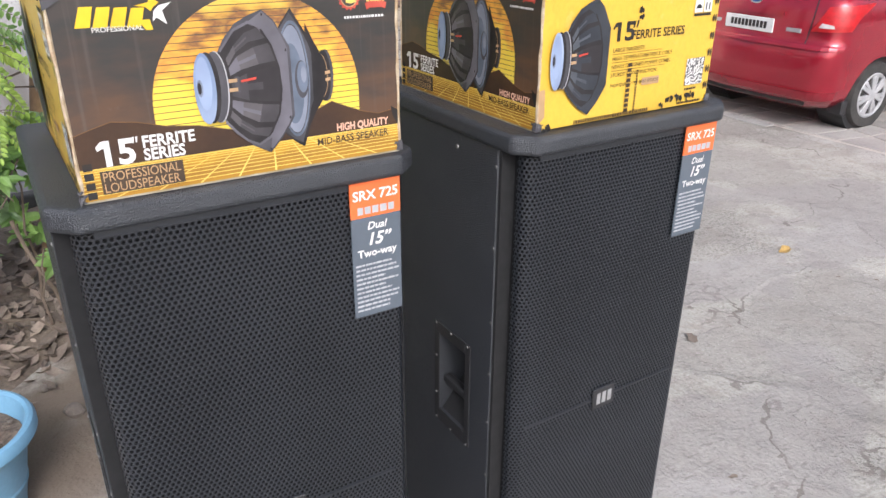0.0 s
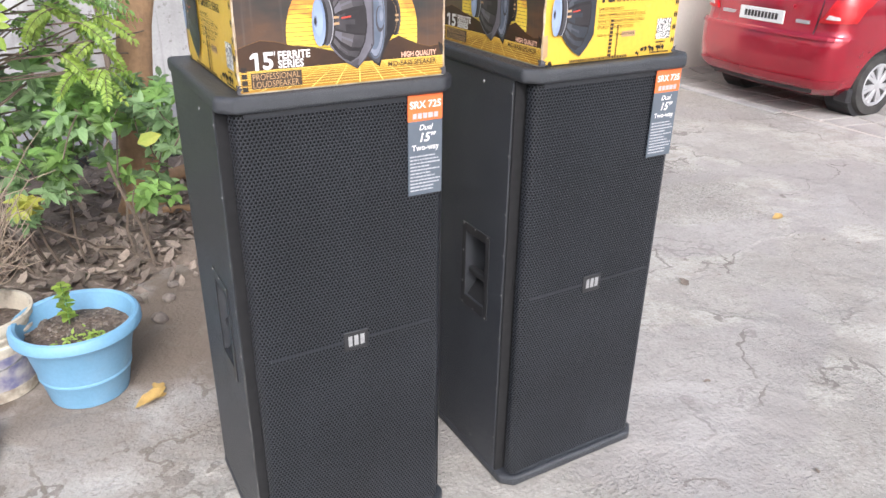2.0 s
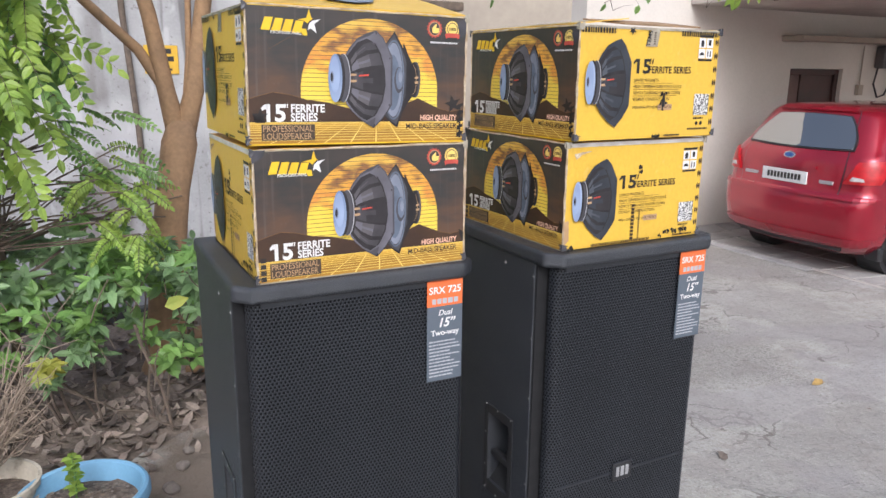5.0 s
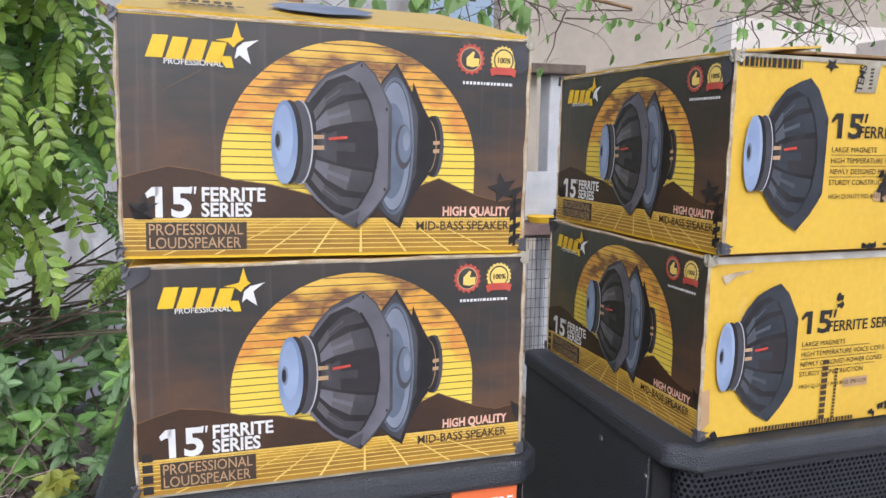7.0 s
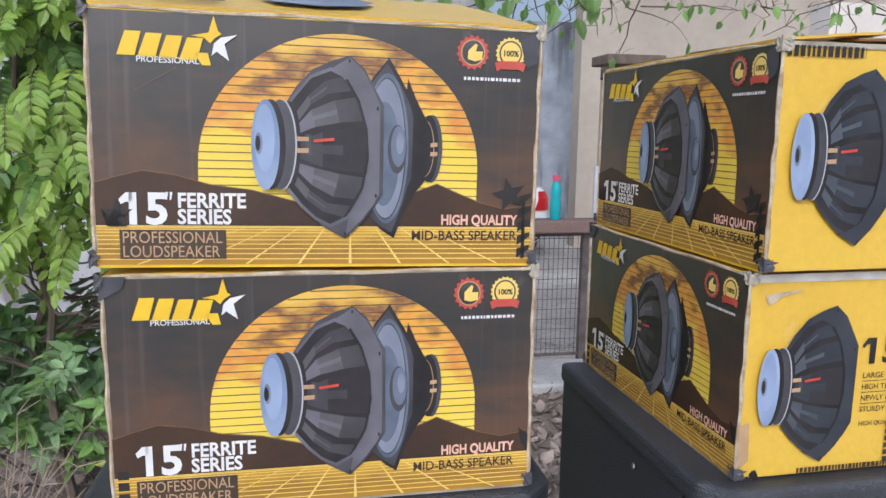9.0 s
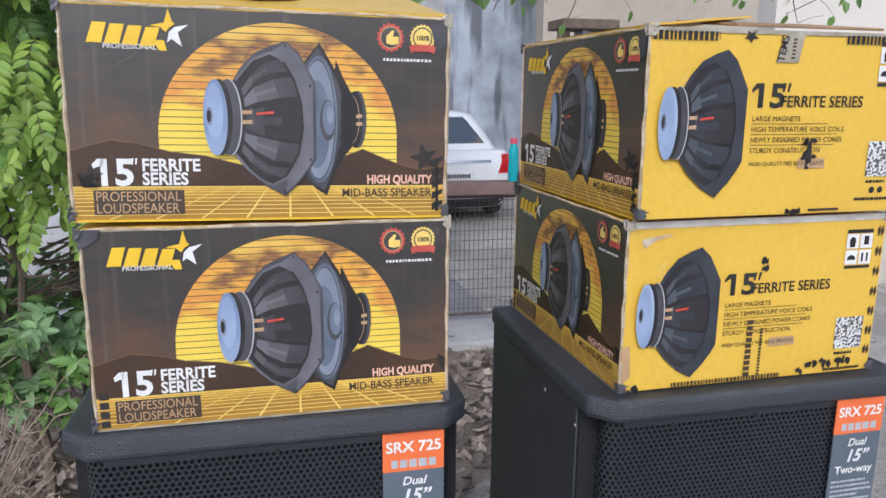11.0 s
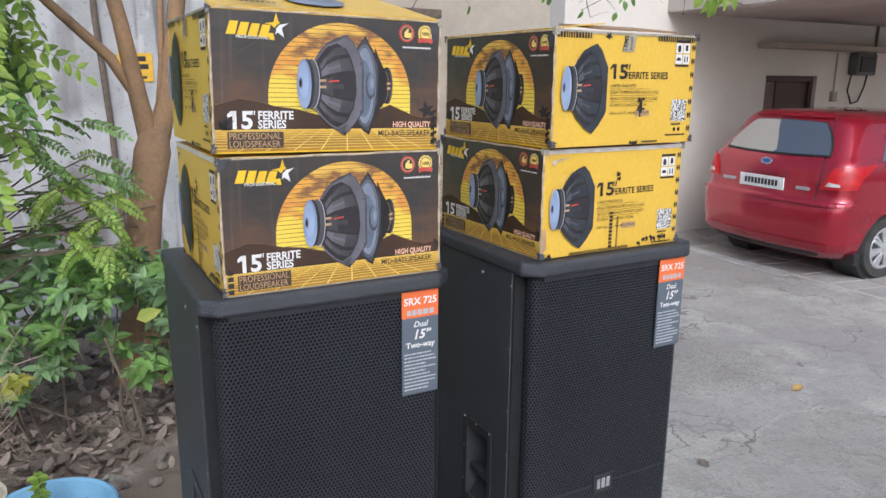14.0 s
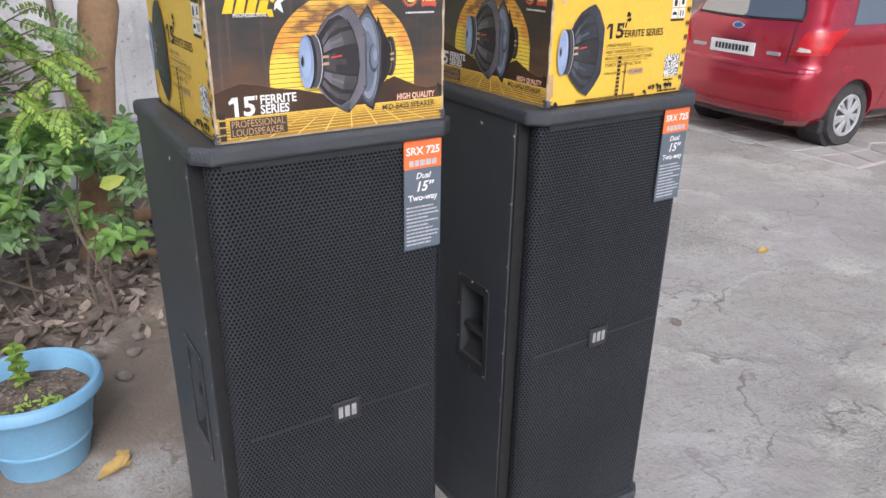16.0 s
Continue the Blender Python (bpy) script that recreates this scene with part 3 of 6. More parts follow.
win = thing("window_1", pose(7.72, 5.90, 0.75), "dark red wooden shuttered window in the cream wall", "window", kind="structure")
bm = bmesh.new()
for q in ((0.004, 0.07, 0, 0.12, 0.004, 0.99), (0.91, 0.976, 0, 0.12, 0.004, 0.99), (0.07, 0.91, 0, 0.12, 0.92, 0.99), (0.07, 0.91, 0, 0.12, 0.004, 0.07)):
    box(*q, 0.004, 1, bm)
part("window_frame", bm, WOODRED, win)
part("pane", box(0.07, 0.30, 0.05, 0.06, 0.07, 0.92), PLANK, win, "dull brown pane behind the open shutter")
part("shutter", box(0.30, 0.91, 0.03, 0.07, 0.07, 0.92, 0.006), WOODRED, win)

# wall clutter under the ledge: meter with a hanging cable, a switch box
mt = thing("electric_meter", pose(9.30, 5.846, 1.66), "dark grey electric meter box with a looping cable", "meter")
part("body", box(0, 0.42, -0.13, 0, 0.10, 0.38, 0.02), METER, mt)
part("front_cover", box(0.05, 0.37, -0.15, -0.128, 0.14, 0.34, 0.008), PLASTIC, mt)
part("cable", tube([(0.02, -0.05, 0.12), (-0.03, -0.05, -0.10), (0.08, -0.05, -0.27), (0.22, -0.05, -0.24), (0.32, -0.05, -0.05), (0.36, -0.05, 0.12)], 0.012, 6), BLACKPIPE, mt)
part("pipe", tube([(0.50, -0.03, 0.78), (0.50, -0.03, 0.36)], 0.018, 8), METER, mt)
sb = thing("switch_box", pose(8.98, 5.846, 1.42), "small pale switch box on the house wall", "switch box")
part("body", box(0, 0.10, -0.05, 0, 0, 0.13, 0.006), CREAM, sb)
part("pipe", tube([(0.05, -0.02, 0.13), (0.05, -0.02, 0.62)], 0.009, 6), CREAM, sb)
notice = thing("notice_board", pose(0.50, 7.095, 1.62), "small yellow notice with worn dark lettering on the wall", "sign")
part("board", box(0, 0.30, -0.012, 0, 0, 0.26, 0.003, 1), SIGN, notice)
for i, (w, zz) in enumerate(((0.20, 0.185), (0.22, 0.115), (0.20, 0.03))):
    part("lettering_bar", box(0.04, 0.04 + w, -0.015, -0.0125, zz, zz + (0.045 if i < 2 else 0.02)), BLACKINK, notice)
part("drain", tube([(0.42, 7.07, 0.03), (0.40, 7.07, 1.1), (0.34, 7.07, 2.2), (0.33, 7.07, 3.2)], 0.028, 10), TWIG)
tagged(bpy.data.objects["drain"], "thin rusty brown pole against the stained wall", "pipe")

# ---- loudspeaker cabinets ----
CW, CD, CH = 0.535, 0.498, 1.268


def slab(z0, z1, over):
    """Top or base board with clipped front corners and a soft rim."""
    b = bmesh.new()
    o = over
    pts = [(-o + 0.035, -0.004 - o), (CW + o - 0.035, -0.004 - o), (CW + o, 0.03 - o), (CW + o, CD), (-o, CD), (-o, 0.03 - o)]
    lo = [b.verts.new((x, y, z0)) for x, y in pts]
    hi = [b.verts.new((x, y, z1)) for x, y in pts]
    b.faces.new(lo[::-1])
    b.faces.new(hi)
    for i in range(6):
        b.faces.new((lo[i], lo[(i + 1) % 6], hi[(i + 1) % 6], hi[i]))
    bmesh.ops.bevel(b, geom=b.edges[:], offset=min(0.010, (z1 - z0) * 0.42), segments=3, affect="EDGES", profile=0.5)
    return b


def grille_mesh(z0, z1, pitch=0.0088, open_part=0.69):
    """A steel sheet full of six-sided holes, bent round both front corners."""
    r, x0, x1, yf, yb = 0.026, 0.024, CW - 0.024, 0.010, 0.038
    run = [(yb - yf - r), r * math.pi / 2, (x1 - x0 - 2 * r), r * math.pi / 2, (yb - yf - r)]
    total = sum(run)

    def bend(s):
        a = np.zeros((len(s), 2))
        for i, q in enumerate(s):
            q = min(max(q, 0), total)
            if q < run[0]:
                a[i] = x0, yb - q
            elif q < run[0] + run[1]:
                t = (q - run[0]) / r
                a[i] = x0 + r - r * math.cos(t), yf + r - r * math.sin(t)
            elif q < sum(run[:3]):
                a[i] = x0 + r + q - run[0] - run[1], yf
            elif q < sum(run[:4]):
                t = (q - sum(run[:3])) / r
                a[i] = x1 - r + r * math.sin(t), yf + r - r * math.cos(t)
            else:
                a[i] = x1, yf + r + q - sum(run[:4])
        return a

    rad = pitch / math.sqrt(3)
    rows, cols = int((z1 - z0) / (1.5 * rad)), int(total / pitch)
    ss, zz = [], []
    ang = [math.pi / 6 + k * math.pi / 3 for k in range(6)]
    for j in range(rows):
        for i in range(cols):
            cx, cz = (i + 0.5 * (j % 2) + 0.25) * pitch, z0 + (j + 0.7) * 1.5 * rad
            for f in (1.0, open_part, open_part * 0.94):
                for a in ang:
                    ss.append(cx + f * rad * math.cos(a))
                    zz.append(min(max(cz + f * rad * math.sin(a), z0), z1))
    xy = bend(ss)
    verts = np.column_stack([xy, zz])
    n = rows * cols
    deep = (np.arange(len(verts)) % 18) >= 12
    verts[deep, 1] += 0.0016
    base = (np.arange(n) * 18)[:, None, None]
    k = np.arange(6)
    quad = np.stack([k, (k + 1) % 6, 6 + (k + 1) % 6, 6 + k], axis=1)
    quad = np.concatenate([quad, quad + 6])[None]
    faces = (base + quad).reshape(-1, 4)
    me = bpy.data.meshes.new("grille")
    me.from_pydata(verts.tolist(), [], faces.tolist())
    return me


def cabinet(m):
    cab = thing("loudspeaker_cabinet", m, "tall black double-woofer loudspeaker cabinet standing on the concrete", "loudspeaker", "pair of loudspeaker cabinets")
    cut = [box(-0.1, 0.075, 0.155, 0.262, 0.555, 0.765), box(CW - 0.075, CW + 0.1, 0.155, 0.262, 0.555, 0.765)]
    body = carve(box(0.003, CW - 0.003, 0.066, CD - 0.002, 0.028, 1.238, 0.004, 1), cut)
    part("body", body, CABPAINT, cab)
    part("baffle", box(0.036, CW - 0.036, 0.018, 0.066, 0.03, 1.236), FOAM, cab, "black foam baffle behind the grille")
    # black strips over the panel edges put the slots' shade in as colour
    for gx0, gx1 in ((0.004, 0.034), (CW - 0.034, CW - 0.004)):
        part("groove", box(gx0, gx1, 0.058, 0.0655, 0.032, 1.232), FOAM, cab, "black strip standing in for shade in the groove beside the grille")
    part("top_board", slab(1.232, CH, 0.003), CABPAINT, cab)
    part("base_board", slab(0.0, 0.032, 0.0), CABPAINT, cab)
    gr = part("grille", grille_mesh(0.036, 1.230), GRILLE, cab, "black perforated steel grille")
    part("seam", box(0.056, CW - 0.056, 0.0082, 0.0115, 0.641, 0.646), GRILLE, gr)
    part("border", box(0.05, CW - 0.05, 0.0085, 0.0115, 1.219, 1.231, 0.001, 1), GRILLE, gr)
    part("border", box(0.05, CW - 0.05, 0.0085, 0.0115, 0.034, 0.046, 0.001, 1), GRILLE, gr)
    lg = part("logo_plate", box(0.235, 0.300, 0.0045, 0.009, 0.618, 0.672, 0.002, 1), PLASTIC, cab, "small black badge with silver marks")
    bm = bmesh.new()
    for x0, x1 in ((0.247, 0.257), (0.262, 0.273), (0.278, 0.289)):
        box(x0, x1, 0.0036, 0.0046, 0.632, 0.660, 0, 1, bm)
    part("logo_bars", bm, SILVER, lg)
    for side in (0, 1):
        sx = (lambda x: x) if side == 0 else (lambda x: CW - x)
        ex = sorted((sx(0.0), sx(0.0035)))
        bm = bmesh.new()
        for y0, y1, z0, z1 in ((0.138, 0.157, 0.525, 0.79), (0.260, 0.279, 0.525, 0.79), (0.157, 0.260, 0.762, 0.79), (0.157, 0.260, 0.525, 0.558)):
            box(*ex, y0, y1, z0, z1, 0.0012, 1, bm)
        h = part("handle_plate", bm, PLASTIC, cab, "black plastic recessed carrying handle")
        ex2 = sorted((sx(0.012), sx(0.034)))
        part("grip", box(*ex2, 0.155, 0.262, 0.628, 0.648, 0.006), PLASTIC, h)
        b = bmesh.new()
        q = [(0.012, 0.555), (0.07, 0.555), (0.07, 0.63)]
        fa = [b.verts.new((sx(x), 0.156, z)) for x, z in q]
        fb = [b.verts.new((sx(x), 0.261, z)) for x, z in q]
        b.faces.new(fa)
        b.faces.new(fb[::-1])
        for i in range(3):
            b.faces.new((fa[i], fb[i], fb[(i + 1) % 3], fa[(i + 1) % 3]))
        bmesh.ops.recalc_face_normals(b, faces=b.faces[:])
        part("scoop", b, PLASTIC, h)
        screws = [(0.147, 0.785), (0.21, 0.785), (0.270, 0.785), (0.147, 0.53), (0.21, 0.53), (0.270, 0.53), (0.270, 0.70), (0.270, 0.60), (0.073, 1.20), (0.073, 1.04), (0.073, 0.88), (0.073, 0.76), (0.073, 0.64), (0.073, 0.50), (0.073, 0.33), (0.073, 0.15), (0.20, 1.205), (0.20, 0.07)]
        for y, z in screws:
            big = 0.0055 if y == 0.20 else 0.0032
            x = sx(0.0028 if (y < 0.1 or y == 0.20) else 0.0)
            part("screw", lathe([(big, 0), (big * 0.8, 0.0015), (0, 0.0022)], 8, None, Matrix.Translation((x, y, z)) @ pose(0, 0, 0, 0, -90 if side == 0 else 90)), STEEL, cab)
    for x, z in ((0.12, 0.93), (0.30, 0.93), (0.30, 0.50), (0.13, 1.218), (0.27, 1.218), (0.42, 1.218)):
        part("screw", lathe([(0.0035, 0), (0.003, 0.0015), (0, 0.002)], 8, None, Matrix.Translation((x, 0.0075, z)) @ pose(0, 0, 0, 90)), PLASTIC, cab)
    # hanging sticker
    st = part("sticker", box(0.412, 0.500, 0.0035, 0.0065, 0.995, 1.172, 0.0008, 1), SLATE, cab, "orange and slate printed specification sticker")
    part("sticker_head", box(0.412, 0.500, 0.0032, 0.0065, 1.172, 1.232, 0.0008, 1), ORANGE, st)

    def wr(body, size, x, z, material, align="LEFT", **kw):
        me = text_mesh(body, size, align, **kw)
        me.transform(Matrix.Translation((x, 0.0028, z)) @ pose(0, 0, 0, 90))
        part("lettering", me, material, st)

    wr("SRX 725", 0.0225, 0.456, 1.202, WHITEINK, "CENTER", bold=0.0005)
    wr("Dual", 0.018, 0.456, 1.151, WHITEINK, "CENTER", slant=0.25, bold=0.0003)
    wr("15\u201d", 0.029, 0.458, 1.124, WHITEINK, "CENTER", slant=0.25, bold=0.0008)
    wr("Two-way", 0.0185, 0.456, 1.104, WHITEINK, "CENTER", bold=0.0004)
    bm = bmesh.new()
    random.seed(5)
    for i in range(9):
        x = 0.424
        while x < 0.490:
            w = random.uniform(0.005, 0.012)
            box(x, min(x + w, 0.491), 0.0027, 0.0033, 1.178, 1.190, 0, 1, bm) if i == 0 else None
            x += w + 0.003
    for i in range(11):
        z = 1.088 - i * 0.0082
        x, end = 0.417, random.uniform(0.468, 0.496)
        while x < end:
            w = random.uniform(0.004, 0.012)
            box(x, min(x + w, end), 0.0027, 0.0033, z, z + 0.0032, 0, 1, bm)
            x += w + 0.0016
    tagged(part("fine_print", bm, GREYINK, st), kind="stuff")
    return cab


cab_a = cabinet(pose(0.050, 0.957, 0.0))
cab_b = copy_thing(cab_a, pose(0.761, 0.922, 0.0, 0, 0, 0.6))

part("worn_edge", tube([(0.004 + 0.002 * math.sin(k * 1.7), 0.066 + 0.003 * math.sin(k * 0.9), 0.03 + 0.03 * k) for k in range(20)], [0.0022 + 0.0016 * abs(math.sin(k * 1.1)) for k in range(20)], 6), mat("scuffed_grey_edge", (0.09, 0.088, 0.085), (0.03, 0.03, 0.032), 30, 0.7), cab_a, "scuffed grey panel edge")

# ---- cartons ----
BW, BD, BH = 0.456, 0.435, 0.262


class Art:
    """Flat printed shapes on one face of a carton; u to the right, v up, in metres."""

    def __init__(self, parent, frame_m, w, h):
        self.parent, self.m, self.w, self.h, self.dv = parent, frame_m, w, h, 0.0

    def put(self, name, polys, material, level, label=""):
        if name in ("sun_stripes", "grid_lines", "worn_edges", "inch_marks", "rule_lines", "pictogram_fields", "edge_ticks", "woofer_bolts", "lead_terminals", "code_squares"):
            for p in polys:
                self.put(name[:-1], [p], material, level, label)
            return None
        b = bmesh.new()
        for p in polys:
            vs = [b.verts.new((u * self.w, (1 - v) * self.h, 0)) for u, v in p]
            f = b.faces.new(vs)
            f.normal_update()
            if f.normal.z < 0:
                f.normal_flip()
        bmesh.ops.triangulate(b, faces=b.faces[:])
        b.transform(self.m @ Matrix.Translation((0, 0, 0.00022 * level)))
        ob = part(name, b, material, self.parent, label)
        if name in ("address_line", "small_print", "bottom_print", "black_scuff", "overprint_bars", "overprint_top", "flap_print", "pictograms", "stamp"):
            tagged(ob, kind="stuff")
        return ob

    def text(self, body, size, u, v, material, level, align="LEFT", turn=0, span=0.0, **kw):
        me = text_mesh(body, size, align, **kw)
        if span:
            xs = [p.co.x for p in me.vertices]
            k = span * self.w / (max(xs) - min(xs))
            for p in me.vertices:
                p.co.x *= k
        me.transform(self.m @ Matrix.Translation((u * self.w, (1 - v - self.dv) * self.h, 0.00022 * level)) @ pose(0, 0, 0, 0, 0, turn))
        return part("lettering", me, material, self.parent)


def ell(cx, cy, rx, ry, n=28, a0=0, a1=360):
    return [(cx + rx * math.cos(radians(a0 + (a1 - a0) * i / (n if a1 - a0 == 360 else n - 1))), cy - ry * math.sin(radians(a0 + (a1 - a0) * i / (n if a1 - a0 == 360 else n - 1)))) for i in range(n)]


def rect(u0, v0, u1, v1):
    return [(u0, v0), (u1, v0), (u1, v1), (u0, v1)]


def star(cx, cy, r, asp, turn=0, inner=0.42):
    out = []
    for i in range(10):
        a = radians(90 + turn + 36 * i)
        q = r if i % 2 == 0 else r * inner
        out.append((cx + q * math.cos(a), cy - q * asp * math.sin(a)))
    return out


def bars(u0, u1, v, hgt, seed, lo=0.008, hi=0.03, gap=0.006):
    rnd = random.Random(seed)
    out, u = [], u0
    while u < u1:
        w = rnd.uniform(lo, hi)
        out.append(rect(u, v - hgt, min(u + w, u1), v))
        u += w + gap
    return out


def band(pts0, pts1):
    """Quads between two lines of points."""
    return [[a, b, d, c] for a, b, c, d in zip(pts0, pts0[1:], pts1, pts1[1:])]


def brown_face(box_ob, m, w, h, upper):
    art = Art(box_ob, m, w, h)
    asp = w / h
    X = lambda px: (px - 52) / 1090
    Y = lambda py: (py - 32) / 600
    P = lambda *pts: [(X(x), Y(y)) for x, y in pts]
    art.put("print_ground", [rect(0.004, 0.01, 0.996, 0.992)], BROWN, 1, "dark brown printed carton face with speaker picture")
    # sunset disc, cut off by the hills
    cx, cy, rx = X(639), Y(388), 346 / 1090
    ry = 0.535
    up = []
    n = 40
    for i in range(n):
        a0, a1 = math.pi * i / n, math.pi * (i + 1) / n
        u0, u1 = cx + rx * math.cos(a0), cx + rx * math.cos(a1)
        low = Y(470)
        up.append([(u0, cy - ry * math.sin(a0)), (u1, cy - ry * math.sin(a1)), (u1, low), (u0, low)])
    art.put("sun_print", up, SUNPRINT, 2, "yellow and orange striped sunset print")
    lines = []
    for k in range(20):
        y = 78 + 19.6 * k
        t = (Y(y) - cy) / ry
        half = rx * math.sqrt(max(0.0, 1 - min(0, t) ** 2)) if t < 0 else rx
        lines.append(rect(cx - half, Y(y), cx + half, Y(y + 2.3)))
    art.put("sun_stripes", lines, BROWN, 3)
    hill = [(45, 432), (100, 415), (165, 398), (240, 408), (320, 430), (420, 442), (540, 472), (620, 455), (700, 470), (800, 450), (880, 420), (940, 445), (995, 466), (1060, 482), (1135, 470)]
    art.put("hill_print", band(P(*hill), P(*[(x, 532) for x, y in hill])), MOUNTAIN, 4)
    art.put("hill_outline", band(P(*hill), P(*[(x, y + 2.5) for x, y in hill])), HILL_LINE, 5)
    art.put("floor_print", [rect(0.004, Y(530), 0.996, 0.988)], GOLDPRINT, 5, "golden grid floor print")
    grid = [rect(0.004, Y(530 + 80 * (k / 9) ** 1.5), 0.996, Y(530 + 80 * (k / 9) ** 1.5 + 1.6 + 0.1 * k)) for k in range(10)]
    for k in range(-9, 10):
        u0, u1 = X(660 + k * 62), X(660 + k * 128)
        if 0.0 < u1 < 1.0:
            grid.append([(u0 - 0.0012, Y(531)), (u0 + 0.0012, Y(531)), (u1 + 0.0035, 0.986), (u1 - 0.0035, 0.986)])
    art.put("grid_lines", grid, PALEGOLD, 6)
    # second woofer, seen from the front
    art.put("woofer_picture_back", [P((800, 165), (822, 215), (846, 258), (858, 300), (858, 372), (846, 416), (822, 446), (790, 500), (760, 500))], SPK_DARK, 7)
    art.put("woofer_magnet_back", [ell(X(864), Y(334), 27 / 1090, 84 / 600)], SPK_RIM, 8)
    art.put("woofer_magnet_shade", [ell(X(856), Y(334), 25 / 1090, 83 / 600)], SPK_DARK, 9)
    art.put("woofer_magnet_ring", band([(x - 0.0016, y) for x, y in ell(X(846), Y(334), 24 / 1090, 70 / 600, 14, -80, 80)], ell(X(846), Y(334), 24 / 1090, 70 / 600, 14, -80, 80)), TANINK, 10)
    art.put("woofer_plate_front", [P((752, 117), (789, 178), (814, 221), (826, 252), (824, 412), (813, 432), (800, 476), (770, 559), (740, 540), (706, 508), (690, 440), (690, 220), (712, 166))], SPK_DARK, 10)
    art.put("woofer_plate_face", [P((748, 130), (783, 184), (805, 226), (815, 258), (813, 408), (803, 430), (790, 474), (764, 545), (738, 530), (704, 500), (688, 440), (688, 220), (712, 174))], SPK_RIM, 11)
    art.put("woofer_surround", [ell(X(749), Y(338), 55 / 1090, 184 / 600, 40)], SPK_CONE, 12)
    art.put("woofer_groove", [ell(X(748), Y(338), 50 / 1090, 174 / 600, 40)], SPK_RIM, 13)
    art.put("woofer_cone", [ell(X(747), Y(338), 48 / 1090, 170 / 600, 40)], SPK_PALE, 14)
    art.put("woofer_cone_shade", [ell(X(742), Y(350), 40 / 1090, 128 / 600, 32)], SPK_CONE, 15)
    art.put("woofer_cap_shade", [ell(X(775), Y(337), 24 / 1090, 60 / 600)], SPK_RIM, 16)
    art.put("woofer_cap", [ell(X(778), Y(330), 19 / 1090, 50 / 600)], SPK_CONE, 17)
    art.put("woofer_cap_light", [ell(X(782), Y(322), 10 / 1090, 26 / 600)], SPK_PALE, 18)
    art.put("lead_terminals", [P((860, 320), (878, 318), (878, 328), (860, 330)), P((860, 342), (878, 341), (878, 351), (860, 352))], TANINK, 13)
    woofer(art, P)
    # lettering
    logo(art, P)
    art.text("PROFESSIONAL", 0.0085, X(160), Y(152), WHITEINK, 8, squeeze=1.02, bold=0.0001)
    art.text("15", 0.045, X(114), Y(525), WHITEINK, 8, squeeze=1.02, bold=0.0014)
    art.put("numeral_flag", [P((110, 468), (126, 452), (142, 452), (142, 474), (126, 474), (114, 480))], WHITEINK, 8)
    art.put("inch_marks", [P((217, 450), (223, 450), (220, 468), (216, 468)), P((227, 450), (233, 450), (230, 468), (226, 468))], WHITEINK, 8)
    art.text("FERRITE", 0.0215, X(243), Y(486), WHITEINK, 8, squeeze=0.89, bold=0.0006)
    art.text("SERIES", 0.0215, X(243), Y(525), WHITEINK, 8, squeeze=0.89, bold=0.0006)
    art.put("caption_panel", [P((109, 540), (356, 540), (356, 611), (109, 611))], PANELINK, 7)
    art.text("PROFESSIONAL", 0.0175, X(114), Y(572), TANINK, 8, squeeze=0.815)
    art.text("LOUDSPEAKER", 0.0175, X(114), Y(606), TANINK, 8, squeeze=0.815)
    art.text("HIGH QUALITY", 0.0155, X(1096), Y(524), PINKINK, 8, "RIGHT", squeeze=0.80, bold=0.0005)
    art.text("MID-BASS SPEAKER", 0.0155, X(1096), Y(564), PANELINK, 9, "RIGHT", squeeze=0.90, bold=0.0002)
    # round badges
    gear = []
    for i in range(32):
        r = 43 if i % 2 else 36
        a = radians(i * 360 / 32 + 4)
        gear.append((X(963 + r * math.cos(a)), Y(95 + r * math.sin(a))))
    art.put("gear_badge", [gear], REDBADGE, 7)
    art.put("badge_ring", [ell(X(963), Y(95), 31 / 1090, 31 / 585)], TANINK, 8)
    art.put("badge_centre", [ell(X(963), Y(95), 28 / 1090, 28 / 585)], BROWN, 9)
    art.put("thumb_mark", [P((950, 112), (950, 92), (968, 74), (974, 76), (970, 92), (988, 92), (986, 112), (968, 116))], PALEGOLD, 10)
    rose = []
    for i in range(40):
        r = 40 if i % 2 else 35
        a = radians(i * 9)
        rose.append((X(1061 + r * math.cos(a)), Y(93 + r * math.sin(a))))
    art.put("rosette_badge", [rose], PALEGOLD, 7)
    art.put("rosette_ring", [ell(X(1061), Y(93), 30 / 1090, 30 / 585)], BROWN, 8)
    art.put("rosette_centre", [ell(X(1061), Y(93), 26 / 1090, 26 / 585)], PALEGOLD, 9)
    art.put("ribbon", [P((1020, 118), (1036, 112), (1086, 112), (1102, 118), (1096, 138), (1084, 132), (1038, 132), (1026, 138))], REDBADGE, 10)
    art.text("100%", 0.0085, X(1061), Y(100), PANELINK, 10, "CENTER", squeeze=0.95, bold=0.0003)
    art.put("address_line", bars(X(942), X(1092), Y(162), 0.013, 3, 0.004, 0.010, 0.003), WHITEINK, 7)
    # black overprint from the tape and stamps, scuffed corner
    if upper:
        art.put("star_stamp", [[(X(105) + 0.035 * math.cos(radians(-90 + 72 * i * 2)), Y(503) + 0.06 * math.sin(radians(-90 + 72 * i * 2))) for i in range(5)]], BLACKINK, 11)
        art.put("star_stamp", [star(X(1072), Y(446), 0.044, asp, 14)], BLACKINK, 11)
        zig = [P((1098, 450 + 34 * k), (1132, 440 + 34 * k), (1132, 452 + 34 * k), (1098, 474 + 34 * k)) for k in range(5)]
